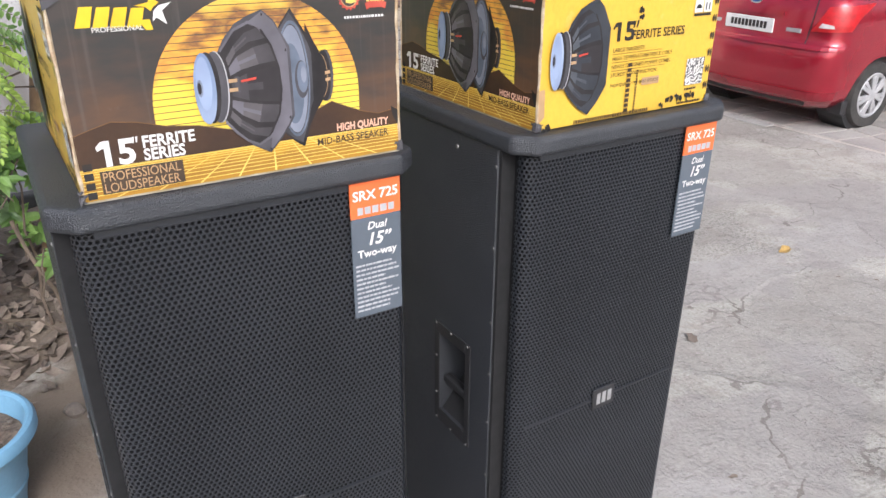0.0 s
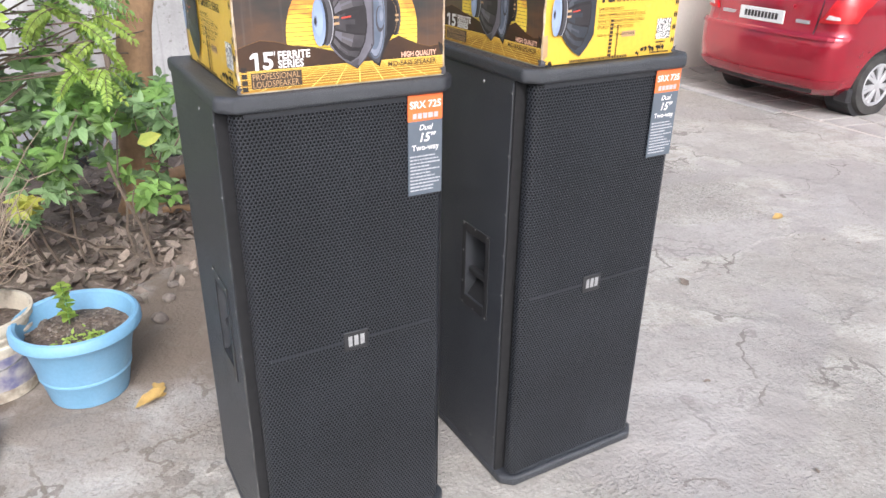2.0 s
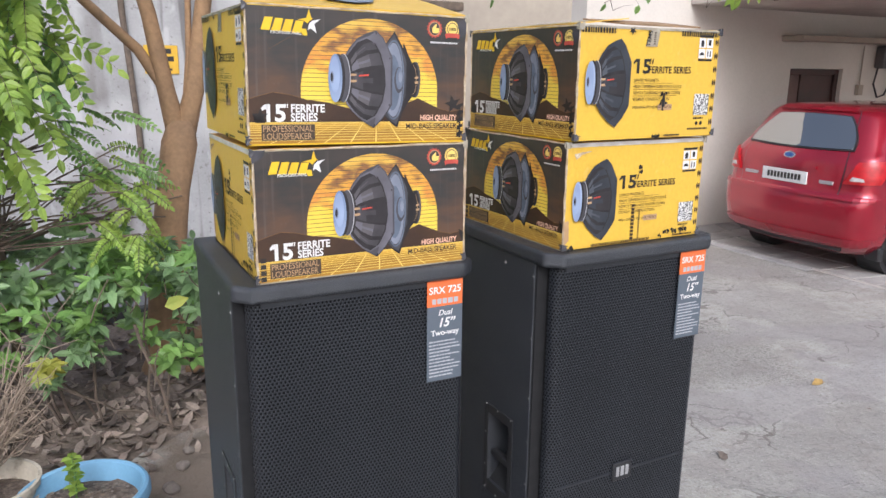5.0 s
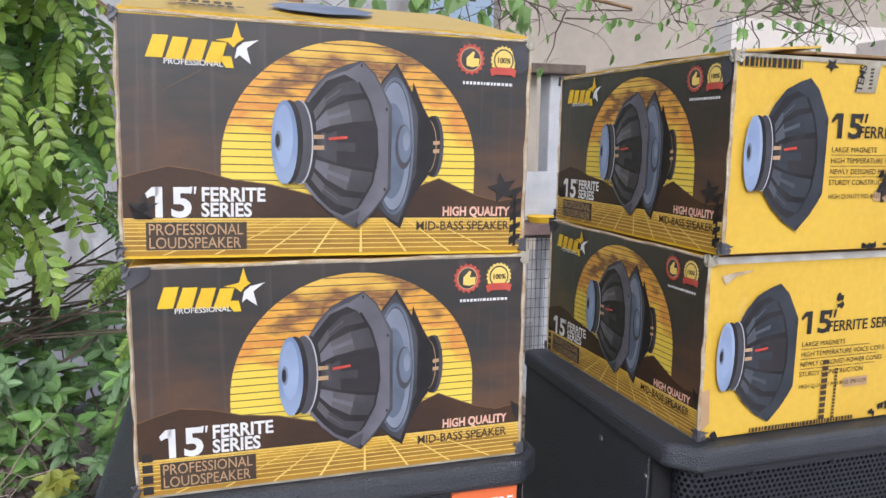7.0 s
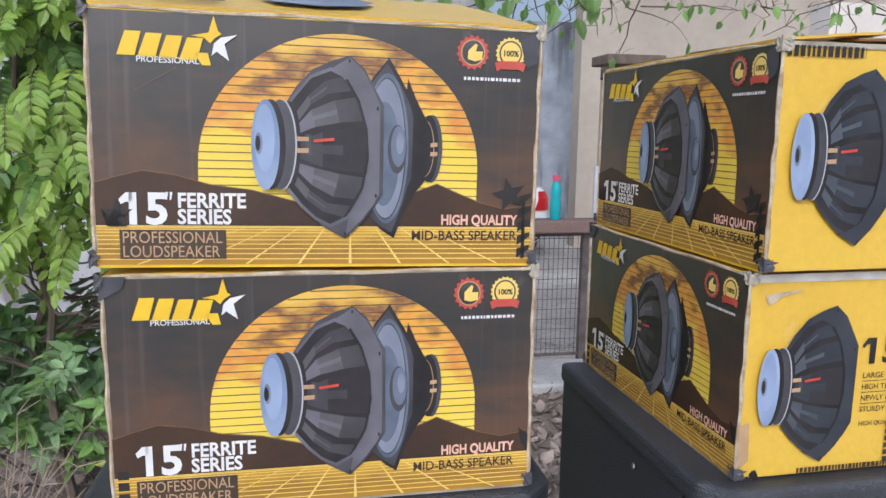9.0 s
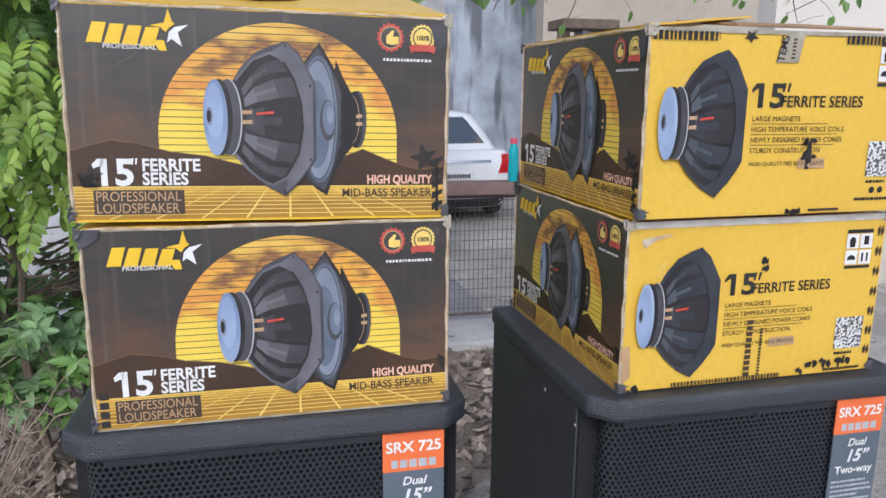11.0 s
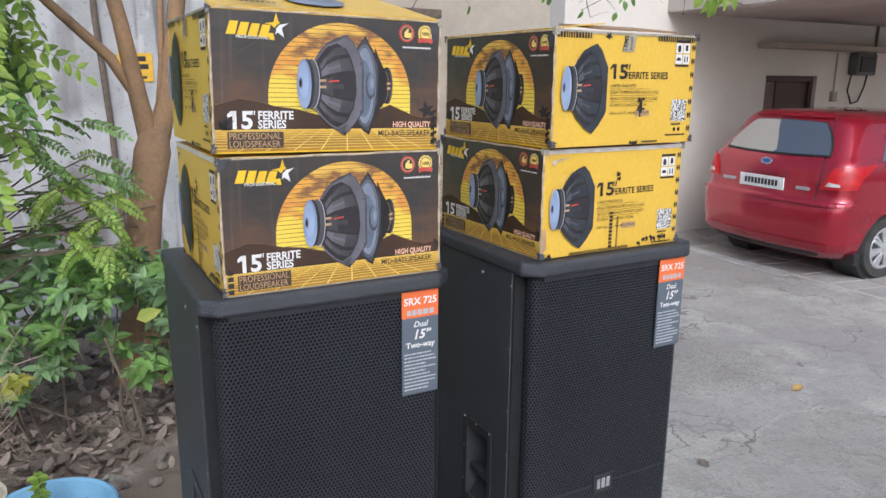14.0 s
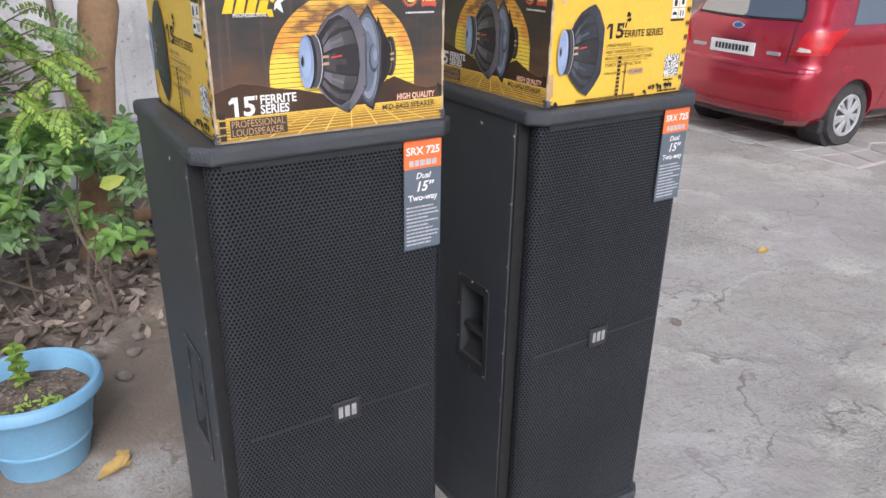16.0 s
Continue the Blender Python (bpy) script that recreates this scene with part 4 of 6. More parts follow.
        art.put("stamp", zig + [P((1108, 455), (1116, 452), (1120, 610), (1110, 612))], BLACKINK, 11)
        art.put("corner_tape", [P((1085, 65), (1136, 32), (1136, 110), (1105, 130))], SPK_RIM, 11, "torn grey tape")
        art.put("crease", band(P((100, 150), (130, 175), (155, 215), (200, 190), (250, 160)), P((101, 151), (131, 176), (155, 216), (201, 191), (251, 161))), HILL_LINE, 6)
    else:
        for k in range(4):
            art.put("edge_bar", [rect(0.012, 0.80 + 0.048 * k, 0.036, 0.836 + 0.048 * k)], BLACKINK, 8)
        art.put("corner_tape", [P((46, 32), (110, 32), (100, 60), (46, 90))], SPK_RIM, 11, "torn grey tape")
        art.put("star_stamp", [P((1108, 462), (1136, 480), (1136, 530), (1116, 500))], BLACKINK, 11)
    edge = [rect(0.0, 0.0, 1.0, 0.012), rect(0, 0.986, 1.0, 1.0)]
    art.put("worn_edges", edge, YELLOWINK if upper else TAPE, 2)


def logo(art, P):
    """The maker's mark, as plain slanted blocks with a star."""
    strokes = [P((x + 20, 84 + 3 * k), (x + 56, 84 + 3 * k), (x + 40, 138 + 2 * k), (x, 138 + 2 * k)) for k, x in enumerate((118, 164, 210, 256))] + [P((290, 126), (322, 126), (328, 154), (308, 154))]
    art.put("maker_mark", strokes, YELLOWINK, 8)
    art.put("maker_star", [P((336, 42), (346, 76), (354, 82), (338, 92), (328, 104), (314, 92), (284, 88), (324, 80))], YELLOWINK, 9)
    art.put("maker_star_shade", [P((390, 82), (360, 104), (370, 142), (342, 122), (330, 132), (336, 104), (352, 90))], WHITEINK, 9)


def woofer(art, P, yellow=False):
    """A woofer seen from behind, as the print shows it: frame, basket, ribs, magnet."""
    rim, plate = (SPK_SLATE, SPK_SLATE) if yellow else (SPK_RIM, SPK_PLATE)
    q = lambda cx, cy, rx, ry, **kw: P(*[(x, 2 * cy - y) for x, y in ell(cx, cy, rx, ry, **kw)])
    art.put("woofer_plate", [P((656, 117), (693, 149), (722, 200), (740, 232), (740, 450), (722, 478), (692, 516), (646, 559), (588, 528), (540, 474), (500, 428), (492, 400), (492, 260), (500, 236), (526, 194), (566, 152), (614, 130))], rim, 19)
    art.put("woofer_plate_light", [P((656, 121), (690, 152), (716, 200), (731, 234), (731, 448), (716, 476), (688, 512), (646, 553), (654, 512), (690, 446), (708, 360), (705, 286), (671, 204), (640, 164), (612, 148))], plate, 20)
    art.put("woofer_rim", [P((609, 146), (640, 158), (672, 200), (706, 286), (710, 362), (694, 440), (656, 510), (610, 532), (572, 514), (536, 482), (506, 446), (500, 400), (500, 260), (512, 222), (560, 166))], plate, 21)
    art.put("woofer_basket", [P((609, 155), (636, 167), (668, 207), (700, 290), (703, 360), (687, 438), (650, 503), (609, 523), (574, 506), (540, 474), (512, 440), (505, 400), (505, 262), (518, 226), (562, 174))], SPK_DARK, 22)
    ribs = (([(520, 262), (556, 214), (594, 180), (634, 168)], [(524, 286), (560, 236), (604, 208), (662, 200)]),
            ([(522, 292), (562, 248), (618, 224), (674, 214)], [(524, 308), (572, 288), (632, 276), (694, 270)]),
            ([(530, 322), (590, 300), (640, 292), (698, 288)], [(530, 362), (590, 384), (640, 392), (700, 398)]),
            ([(522, 372), (570, 386), (632, 400), (694, 408)], [(524, 390), (564, 428), (616, 456), (678, 462)]),
            ([(520, 398), (558, 440), (602, 472), (664, 478)], [(516, 420), (550, 462), (590, 492), (640, 506)]))
    tones = ((SPK_MID, SPK_DIM, SPK_DIM), (SPK_PLATE, SPK_MID, SPK_DIM), (SPK_DIM, SPK_DEEP, SPK_DEEP), (SPK_PLATE, SPK_MID, SPK_DIM), (SPK_MID, SPK_DIM, SPK_DIM))
    if yellow:
        tones = ((SPK_BLUEGREY, SPK_SLATE, SPK_SLATE),) * 2 + ((SPK_SLATE, SPK_DEEP, SPK_DEEP),) + ((SPK_BLUEGREY, SPK_SLATE, SPK_SLATE),) * 2
    for (top, low), tone in zip(ribs, tones):
        for i in range(3):
            art.put("woofer_rib", [P(top[i], top[i + 1], low[i + 1], low[i])], tone[i], 23)
        mid = [((a + c) / 2, b * 0.62 + d * 0.38) for (a, b), (c, d) in zip(top, low)]
        mid2 = [((a + c) / 2, b * 0.38 + d * 0.62) for (a, b), (c, d) in zip(top, low)]
        art.put("rib_sheen", band(P(*mid[:3]), P(*mid2[:3])), tone[0], 24)
    art.put("woofer_rim_line", band(P((650, 172), (680, 222), (700, 290), (704, 360), (690, 436), (656, 496)), P((644, 174), (673, 224), (694, 290), (697, 360), (684, 434), (650, 492))), SPK_DARK, 25)
    art.put("woofer_hub", [q(511, 333, 26, 104)], SPK_DARK, 26)
    art.put("woofer_magnet_rim", [q(492, 333, 36, 108)], GREYINK, 27)
    art.put("woofer_magnet_side", [q(488, 333, 36, 107)], SPK_RIM, 28)
    art.put("woofer_magnet_dark", [q(466, 333, 35, 107)], SPK_DARK, 29)
    art.put("woofer_magnet", [q(453, 334, 34, 107)], SPK_BLUE, 30)
    art.put("woofer_magnet_light", [q(451, 318, 24, 80)], SPK_SKY, 31)
    art.put("woofer_vent_ring", [q(437, 330, 9, 26)], SPK_CONE, 32)
    art.put("woofer_vent", [q(435, 330, 6, 18)], SPK_DARK, 33)
    art.put("lead_terminals", [P((528, 312), (556, 312), (556, 322), (528, 323)), P((528, 340), (556, 339), (556, 350), (528, 351))], TANINK, 30)
    art.put("terminal_board", [P((548, 306), (562, 306), (562, 354), (548, 354))], SPK_RIM, 29)
    art.put("woofer_lead", [P((568, 318), (618, 313), (618, 320), (568, 325))], REDINK, 30)
    art.put("woofer_bolts", [q(654, 130, 3, 5, n=8), q(724, 240, 3, 5, n=8), q(722, 452, 3, 5, n=8), q(646, 546, 3, 5, n=8)], SPK_DARK, 30)


def yellow_face(box_ob, m, w, h, upper):
    art = Art(box_ob, m, w, h)
    art.put("print_ground", [rect(0.004, 0.01, 0.996, 0.99)], YELLOW, 1, "bright yellow printed carton face")
    # the woofer of the brown face, moved and narrowed
    dv = -0.025 if upper else 0.025
    art.dv = dv

    def P(*pts):
        return [(0.038 + (x - 419) * 0.308 / 321, 0.13 + dv + (y - 117) * 0.776 / 442) for x, y in pts]

    woofer(art, P, True)
    R = lambda u0, v0, u1, v1: rect(u0, v0 + dv, u1, v1 + dv)
    M = lambda pts: [(u, v + dv) for u, v in pts]
    art.text("15", 0.046, 0.368, 0.424, BLACKINK, 8, bold=0.0012, span=0.098)
    art.put("numeral_flag", [M([(0.364, 0.335), (0.380, 0.300), (0.392, 0.300), (0.392, 0.326), (0.380, 0.332), (0.368, 0.350)])], BLACKINK, 8)
    art.put("inch_marks", [M([(0.480, 0.298), (0.490, 0.298), (0.484, 0.345), (0.476, 0.345)]), M([(0.498, 0.298), (0.508, 0.298), (0.502, 0.345), (0.494, 0.345)])], BLACKINK, 8)
    art.text("FERRITE SERIES", 0.0228, 0.474, 0.424, BLACKINK, 8, bold=0.0003, span=0.312)
    for i, (t, w) in enumerate((("LARGE MAGNETS", 0.178), ("HIGH TEMPERATURE VOICE COILS", 0.350), ("NEWLY DESIGNED POWER CONES", 0.346), ("STURDY CONSTRUCTION", 0.266))):
        art.text(t, 0.0102, 0.374, 0.500 + 0.0570 * i, BLACKINK, 8, span=w)
    art.put("rule_lines", [R(0.374, 0.513 + 0.057 * i, (0.66, 0.70, 0.69)[i], 0.516 + 0.057 * i) for i in range(3)], PANELINK, 8)
    art.put("stain_patch", [R(0.56, 0.705, 0.665, 0.760)], TANINK, 8)
    art.text("HIGH QUALITY MID BASS SPEAKER", 0.0088, 0.376, 0.742, BLACKINK, 9, span=0.284)
    art.put("pictogram_fields", [R(0.838, 0.070, 0.945, 0.092), R(0.838, 0.290, 0.945, 0.308)], BLACKINK, 8)
    art.put("pictogram_fields", [R(0.838, 0.098, 0.888, 0.185), R(0.895, 0.098, 0.945, 0.185), R(0.838, 0.197, 0.888, 0.283), R(0.895, 0.197, 0.945, 0.283)], WHITEINK, 8)
    art.put("pictograms", [M(ell(0.863, 0.142, 0.013, 0.028, 12)), R(0.852, 0.16, 0.874, 0.176), R(0.910, 0.112, 0.930, 0.165), M(ell(0.863, 0.255, 0.018, 0.03, 12, 0, 180)), R(0.905, 0.215, 0.913, 0.268), R(0.925, 0.215, 0.933, 0.268)], BLACKINK, 9)
    art.put("code_patch", [R(0.834, 0.615, 0.950, 0.815)], MOTTLED, 8, "pale square printed patch with dark mottling")
    art.put("small_print", [M(p) for p in bars(0.840, 0.915, 0.852, 0.016, 8, 0.008, 0.014, 0.003) + [ell(0.868, 0.893, 0.011, 0.019, 14), ell(0.902, 0.893, 0.011, 0.019, 14)] + bars(0.80, 0.955, 0.952, 0.016, 9, 0.006, 0.014, 0.002)], BLACKINK, 8)
    ticks = []
    for k in range(7):
        v = 0.10 + 0.125 * k
        for d in (0, 0.014):
            ticks.append([(0.962 + d, v), (0.971 + d, v - 0.025), (0.976 + d, v + 0.015), (0.967 + d, v + 0.045)])
    art.put("edge_ticks", ticks, PANELINK, 8)
    rnd = random.Random(4)

    def torn(u, v, du, dv2, n, seed):
        """Ragged black scraps of old tape print round a point."""
        r = random.Random(seed)
        out = []
        for _ in range(n):
            a, b = u + r.uniform(-du, du), v + r.uniform(-dv2, dv2)
            out.append([(a + r.uniform(0.004, 0.016) * math.cos(t), b + r.uniform(0.008, 0.030) * math.sin(t)) for t in (0.2, 1.5, 2.6, 3.9, 5.2)])
        return out

    if upper:
        art.put("overprint_top", bars(0.01, 0.235, 0.062, 0.046, 12, 0.007, 0.016, 0.006) + bars(0.70, 0.975, 0.062, 0.046, 13, 0.007, 0.016, 0.006) + [star(0.345, 0.035, 0.028, 1.3, 180)], BLACKINK, 10)
        art.put("tape_strip", [[(0.475, 0.012), (0.540, 0.008), (0.525, 0.165), (0.440, 0.165)]], TAPE, 9, "wrinkled clear tape strip")
        art.text("TEMS", 0.0155, 0.468, 0.190, BLACKINK, 10, turn=80, bold=0.0004)
        art.put("overprint_bars", [[(0.500 - 0.03 * v, v), (0.514 - 0.03 * v, v), (0.512 - 0.03 * v, v + 0.011), (0.498 - 0.03 * v, v + 0.011)] for v in (0.04, 0.058, 0.076, 0.096, 0.115, 0.135)], PANELINK, 10)
        art.put("black_scuff", torn(0.60, 0.655, 0.022, 0.085, 9, 4) + [[(0.592, 0.60), (0.606, 0.57), (0.612, 0.70), (0.588, 0.72)]] + torn(0.56, 0.985, 0.03, 0.010, 6, 9) + [rect(0.62, 0.965, 0.74, 0.978)], BLACKINK, 10)
        art.put("tape_gloss", [rect(0.01, 0.0, 0.99, 0.022)], TAPE, 9, "clear tape along the edge")
    else:
        art.put("overprint_bars", [rect(0.468, 0.962 - 0.036 * k - 0.026, 0.492, 0.962 - 0.036 * k) for k in range(10)] + [rect(0.522, 0.960 - 0.020 * k - 0.013, 0.533, 0.960 - 0.020 * k) for k in range(15)], PANELINK, 10)
        blot = []
        for k in range(6):
            blot += torn(0.71 + 0.037 * k, 0.95 - 0.009 * k, 0.022, 0.030, 3, 40 + k)
        art.put("black_scuff", blot + torn(0.515, 0.30, 0.012, 0.05, 4, 3) + torn(0.04, 0.982, 0.035, 0.010, 6, 6), BLACKINK, 10)
        art.put("bottom_print", bars(0.19, 0.62, 0.985, 0.026, 21, 0.005, 0.012, 0.004), PANELINK, 9)
        art.put("side_stain", [[(0.0, 0.72), (0.028, 0.71), (0.034, 0.90), (0.0, 0.95)]], TANINK, 9)
        art.put("peeled_print", [[(0.045, 0.10), (0.09, 0.085), (0.16, 0.075), (0.155, 0.085), (0.10, 0.105), (0.06, 0.15)]], PALEBOARD, 9)
        art.put("white_tape", [rect(0.01, 0.0, 0.99, 0.038)], WHITETAPE, 9, "dull white tape along the edge")


def graded(name, stops, axis, lo, hi, rough=0.42):
    """A printed gradient between colours, with blotches."""
    m = mat(name, stops[0][1], None, 10, rough)
    N, L, p, src = chain(m)
    tc = N.new("ShaderNodeTexCoord")
    sep = N.new("ShaderNodeSeparateXYZ")
    L.new(tc.outputs["Object"], sep.inputs[0])
    n = N.new("ShaderNodeTexNoise")
    n.inputs["Scale"].default_value, n.inputs["Detail"].default_value = 14, 5
    mp = N.new("ShaderNodeMapping")
    mp.inputs["Scale"].default_value = (1, 1, 2.6)
    L.new(tc.outputs["Object"], mp.inputs[0])
    L.new(mp.outputs[0], n.inputs["Vector"])
    mr = N.new("ShaderNodeMapRange")
    mr.inputs[1].default_value, mr.inputs[2].default_value = lo, hi
    L.new(sep.outputs[axis], mr.inputs[0])
    ad = N.new("ShaderNodeMath")
    ad.operation = "MULTIPLY_ADD"
    ad.inputs[1].default_value = 1.0
    L.new(n.outputs[0], ad.inputs[0])
    L.new(mr.outputs[0], ad.inputs[2])
    sb2 = N.new("ShaderNodeMath")
    sb2.operation = "SUBTRACT"
    sb2.inputs[1].default_value = 0.5
    L.new(ad.outputs[0], sb2.inputs[0])
    cr = N.new("ShaderNodeValToRGB")
    cr.color_ramp.elements[0].position, cr.color_ramp.elements[0].color = stops[0][0], (*stops[0][1], 1)
    cr.color_ramp.elements[1].position, cr.color_ramp.elements[1].color = stops[-1][0], (*stops[-1][1], 1)
    for pos, c in stops[1:-1]:
        e = cr.color_ramp.elements.new(pos)
        e.color = (*c, 1)
    L.new(sb2.outputs[0], cr.inputs[0])
    L.new(cr.outputs[0], p.inputs["Base Color"])
    return m


BROWN = graded("brown_carton_face", [(0.0, (0.115, 0.058, 0.030)), (0.30, (0.10, 0.056, 0.034)), (0.5, (0.060, 0.042, 0.033)), (0.72, (0.034, 0.033, 0.031)), (1.0, (0.050, 0.041, 0.036))], 2, 0.02, 0.27, 0.30)
darken(BROWN, noise_mask(BROWN, 90, 0.58, 0.75, (1, 1, 0.03)), (0.13, 0.11, 0.095), 0.4)
darken(BROWN, noise_mask(BROWN, 22, 0.66, 0.70, (1, 1, 1), 9), (0.16, 0.13, 0.11), 0.25)
for _m in (BROWN, YELLOW):
    _p = _m.node_tree.nodes["Principled BSDF"]
    _p.inputs["Coat Weight"].default_value, _p.inputs["Coat Roughness"].default_value = 0.5, 0.32
SUNPRINT = graded("sunset_print", [(0.0, (0.78, 0.60, 0.08)), (0.45, (0.76, 0.54, 0.06)), (0.58, (0.62, 0.25, 0.05)), (0.70, (0.70, 0.36, 0.05)), (0.82, (0.22, 0.10, 0.045)), (0.92, (0.62, 0.36, 0.06)), (1.0, (0.72, 0.46, 0.08))], 2, 0.06, 0.25)
GOLDPRINT = graded("golden_floor_print", [(0.0, (0.42, 0.22, 0.02)), (0.5, (0.30, 0.15, 0.018)), (1.0, (0.62, 0.36, 0.03))], 2, 0.0, 0.045)


def carton(upper, lift=1.0, inner=True):
    c = thing("carton", Matrix(), "yellow and brown printed speaker carton with " + ("lifted top flaps" if upper else "taped crushed edges"), "cardboard box", "four stacked cartons")
    body = box(0, BW, 0, BD, 0.001, BH, 0.003, 2)
    bmesh.ops.subdivide_edges(body, edges=[e for e in body.edges if e.calc_length() > 0.1], cuts=6, use_grid_fill=True)
    for v in body.verts:
        n = noise.noise(v.co * 9 + Vector((3 if upper else 8, 0, 0)))
        if v.co.z > BH - 0.002:
            v.co.z += 0.003 * n
    part("body", body, YELLOW, c)
    front = Matrix(((1, 0, 0, 0), (0, 0, -1, -0.0002), (0, 1, 0, 0), (0, 0, 0, 1)))
    left = Matrix(((0, 0, -1, -0.0002), (-1, 0, 0, BD), (0, 1, 0, 0), (0, 0, 0, 1)))
    right = Matrix(((0, 0, 1, BW + 0.0002), (1, 0, 0, 0), (0, 1, 0, 0), (0, 0, 0, 1)))
    brown_face(c, front, BW, BH, upper)
    yellow_face(c, left, BD, BH, upper)
    yellow_face(c, right, BD, BH, upper)
    if upper:
        b = bmesh.new()
        fl = [(0.002, 0.002, BH + 0.001), (0.454, 0.002, BH + 0.001), (0.40, 0.19, BH + 0.0519 * lift), (0.005, 0.21, BH + 0.0573 * lift)]
        lo = [b.verts.new(q) for q in fl]
        hi = [b.verts.new(Vector(q) + Vector((0, -0.0008, 0.003))) for q in fl]
        b.faces.new(lo[::-1])
        b.faces.new(hi)
        for i in range(4):
            b.faces.new((lo[i], lo[(i + 1) % 4], hi[(i + 1) % 4], hi[i]))
        bmesh.ops.subdivide_edges(b, edges=b.edges[:], cuts=5, use_grid_fill=True)
        for v in b.verts:
            v.co.z += 0.0012 * noise.noise(v.co * 14) * min(1, v.co.y / 0.05)
        flap = part("flap", b, YELLOW, c, "yellow top flap lifted off the carton")
        fm = Matrix.Translation((0.0, 0.0, BH + 0.0056)) @ pose(0, 0, 0, 15 * lift)
        fa = Art(flap, fm, 0.40, 0.20)
        fa.put("flap_picture", [[(0.55 + 0.16 * math.cos(radians(a)), 0.55 - 0.30 * math.sin(radians(a))) for a in range(0, 360, 45)]], SPK_PALE, 14)
        fa.put("flap_print", [rect(0.12 + 0.03 * k, 0.62, 0.14 + 0.03 * k, 0.76) for k in range(6)] + [rect(0.15 + 0.025 * k, 0.82, 0.168 + 0.025 * k, 0.88) for k in range(7)], PANELINK, 14)
        if inner:
            part("flap", box(0.30, 0.452, 0.13, 0.37, BH + 0.004, BH + 0.008, 0.001, 1), CARDBOARD, c, "bent brown inner flap").matrix_basis = Matrix.Translation((0.452, 0, BH)) @ pose(0, 0, 0, 0, 7) @ Matrix.Translation((-0.452, 0, -BH))
    rnd = random.Random(31 if upper else 32)
    for x, y in ((0, 0), (BW, 0), (BW, BD)):
        for top in (0, 1):
            b = bmesh.new()
            bmesh.ops.create_grid(b, x_segments=8, y_segments=6, size=1)
            zc = BH - 0.004 if top else 0.010
            for v in b.verts:
                u, w = v.co.x, v.co.y
                du = max(0.0, u) * (0.010 + 0.010 * noise.noise(Vector((w * 2, x * 5, top * 3 + y * 9))))
                dv = max(0.0, -u) * (0.012 + 0.012 * noise.noise(Vector((w * 2 + 4, x * 5, top * 3 + y * 9))))
                px = x + (-0.0042 if x == 0 else 0.0042) + ((du - 0.004 * (du > 0)) if x == 0 else -du)
                py = y + (-0.0042 if y == 0 else 0.0042) + (dv if y == 0 else -dv)
                pz = zc + w * 0.008 + 0.005 * noise.noise(Vector((u * 2 + x * 9, w * 2 + y * 7, top * 5)))
                off = 0.0022 * noise.noise(Vector((u * 3, w * 3, x * 11 + top)))
                v.co = Vector((px + off, py - off, min(pz, BH + 0.006)))
            part("corner_tape", b, SPK_RIM if rnd.random() < 0.6 else TAPE, c, "crumpled torn tape on the corner")
    # split edges: raw board, tape
    for x in (0.0, BW):
        part("worn_edge", tube([(x + 0.0006 * math.sin(k * 1.9), 0.0006 * math.cos(k * 2.7), 0.002 + k * (BH - 0.004) / 12) for k in range(13)], [0.0014 + 0.0017 * abs(math.sin(k * 2.3)) for k in range(13)], 6), PALEBOARD, c, "frayed brown board edge")
    part("worn_edge", tube([(k * BW / 14, 0.0005 * math.sin(k * 2.1), BH - 0.001 + 0.001 * math.sin(k * 1.3)) for k in range(15)], [0.0013 + 0.0013 * abs(math.sin(k * 1.7)) for k in range(15)], 6), PALEBOARD, c, "frayed brown board edge")
    return c


carton_a = carton(False)
carton_b = carton(True, 1.0, False)
carton_d = carton(True, 0.42)
carton_a.matrix_basis = pose(0.098, 0.966, 1.269, 0, 0, 0.3)
carton_b.matrix_basis = pose(0.094, 0.968, 1.5400, 0, 0.9, 0.2) @ Matrix.Diagonal((1, 1, 0.975, 1))
carton_c = copy_thing(carton_a, pose(0.7944, 1.3979, 1.2685, 0, 0, -88.6) @ Matrix.Diagonal((1, 1, 0.967, 1)))
carton_d.matrix_basis = pose(0.7952, 1.3793, 1.5265, 0, 0, -88.2) @ Matrix.Diagonal((1, 1, 0.972, 1))

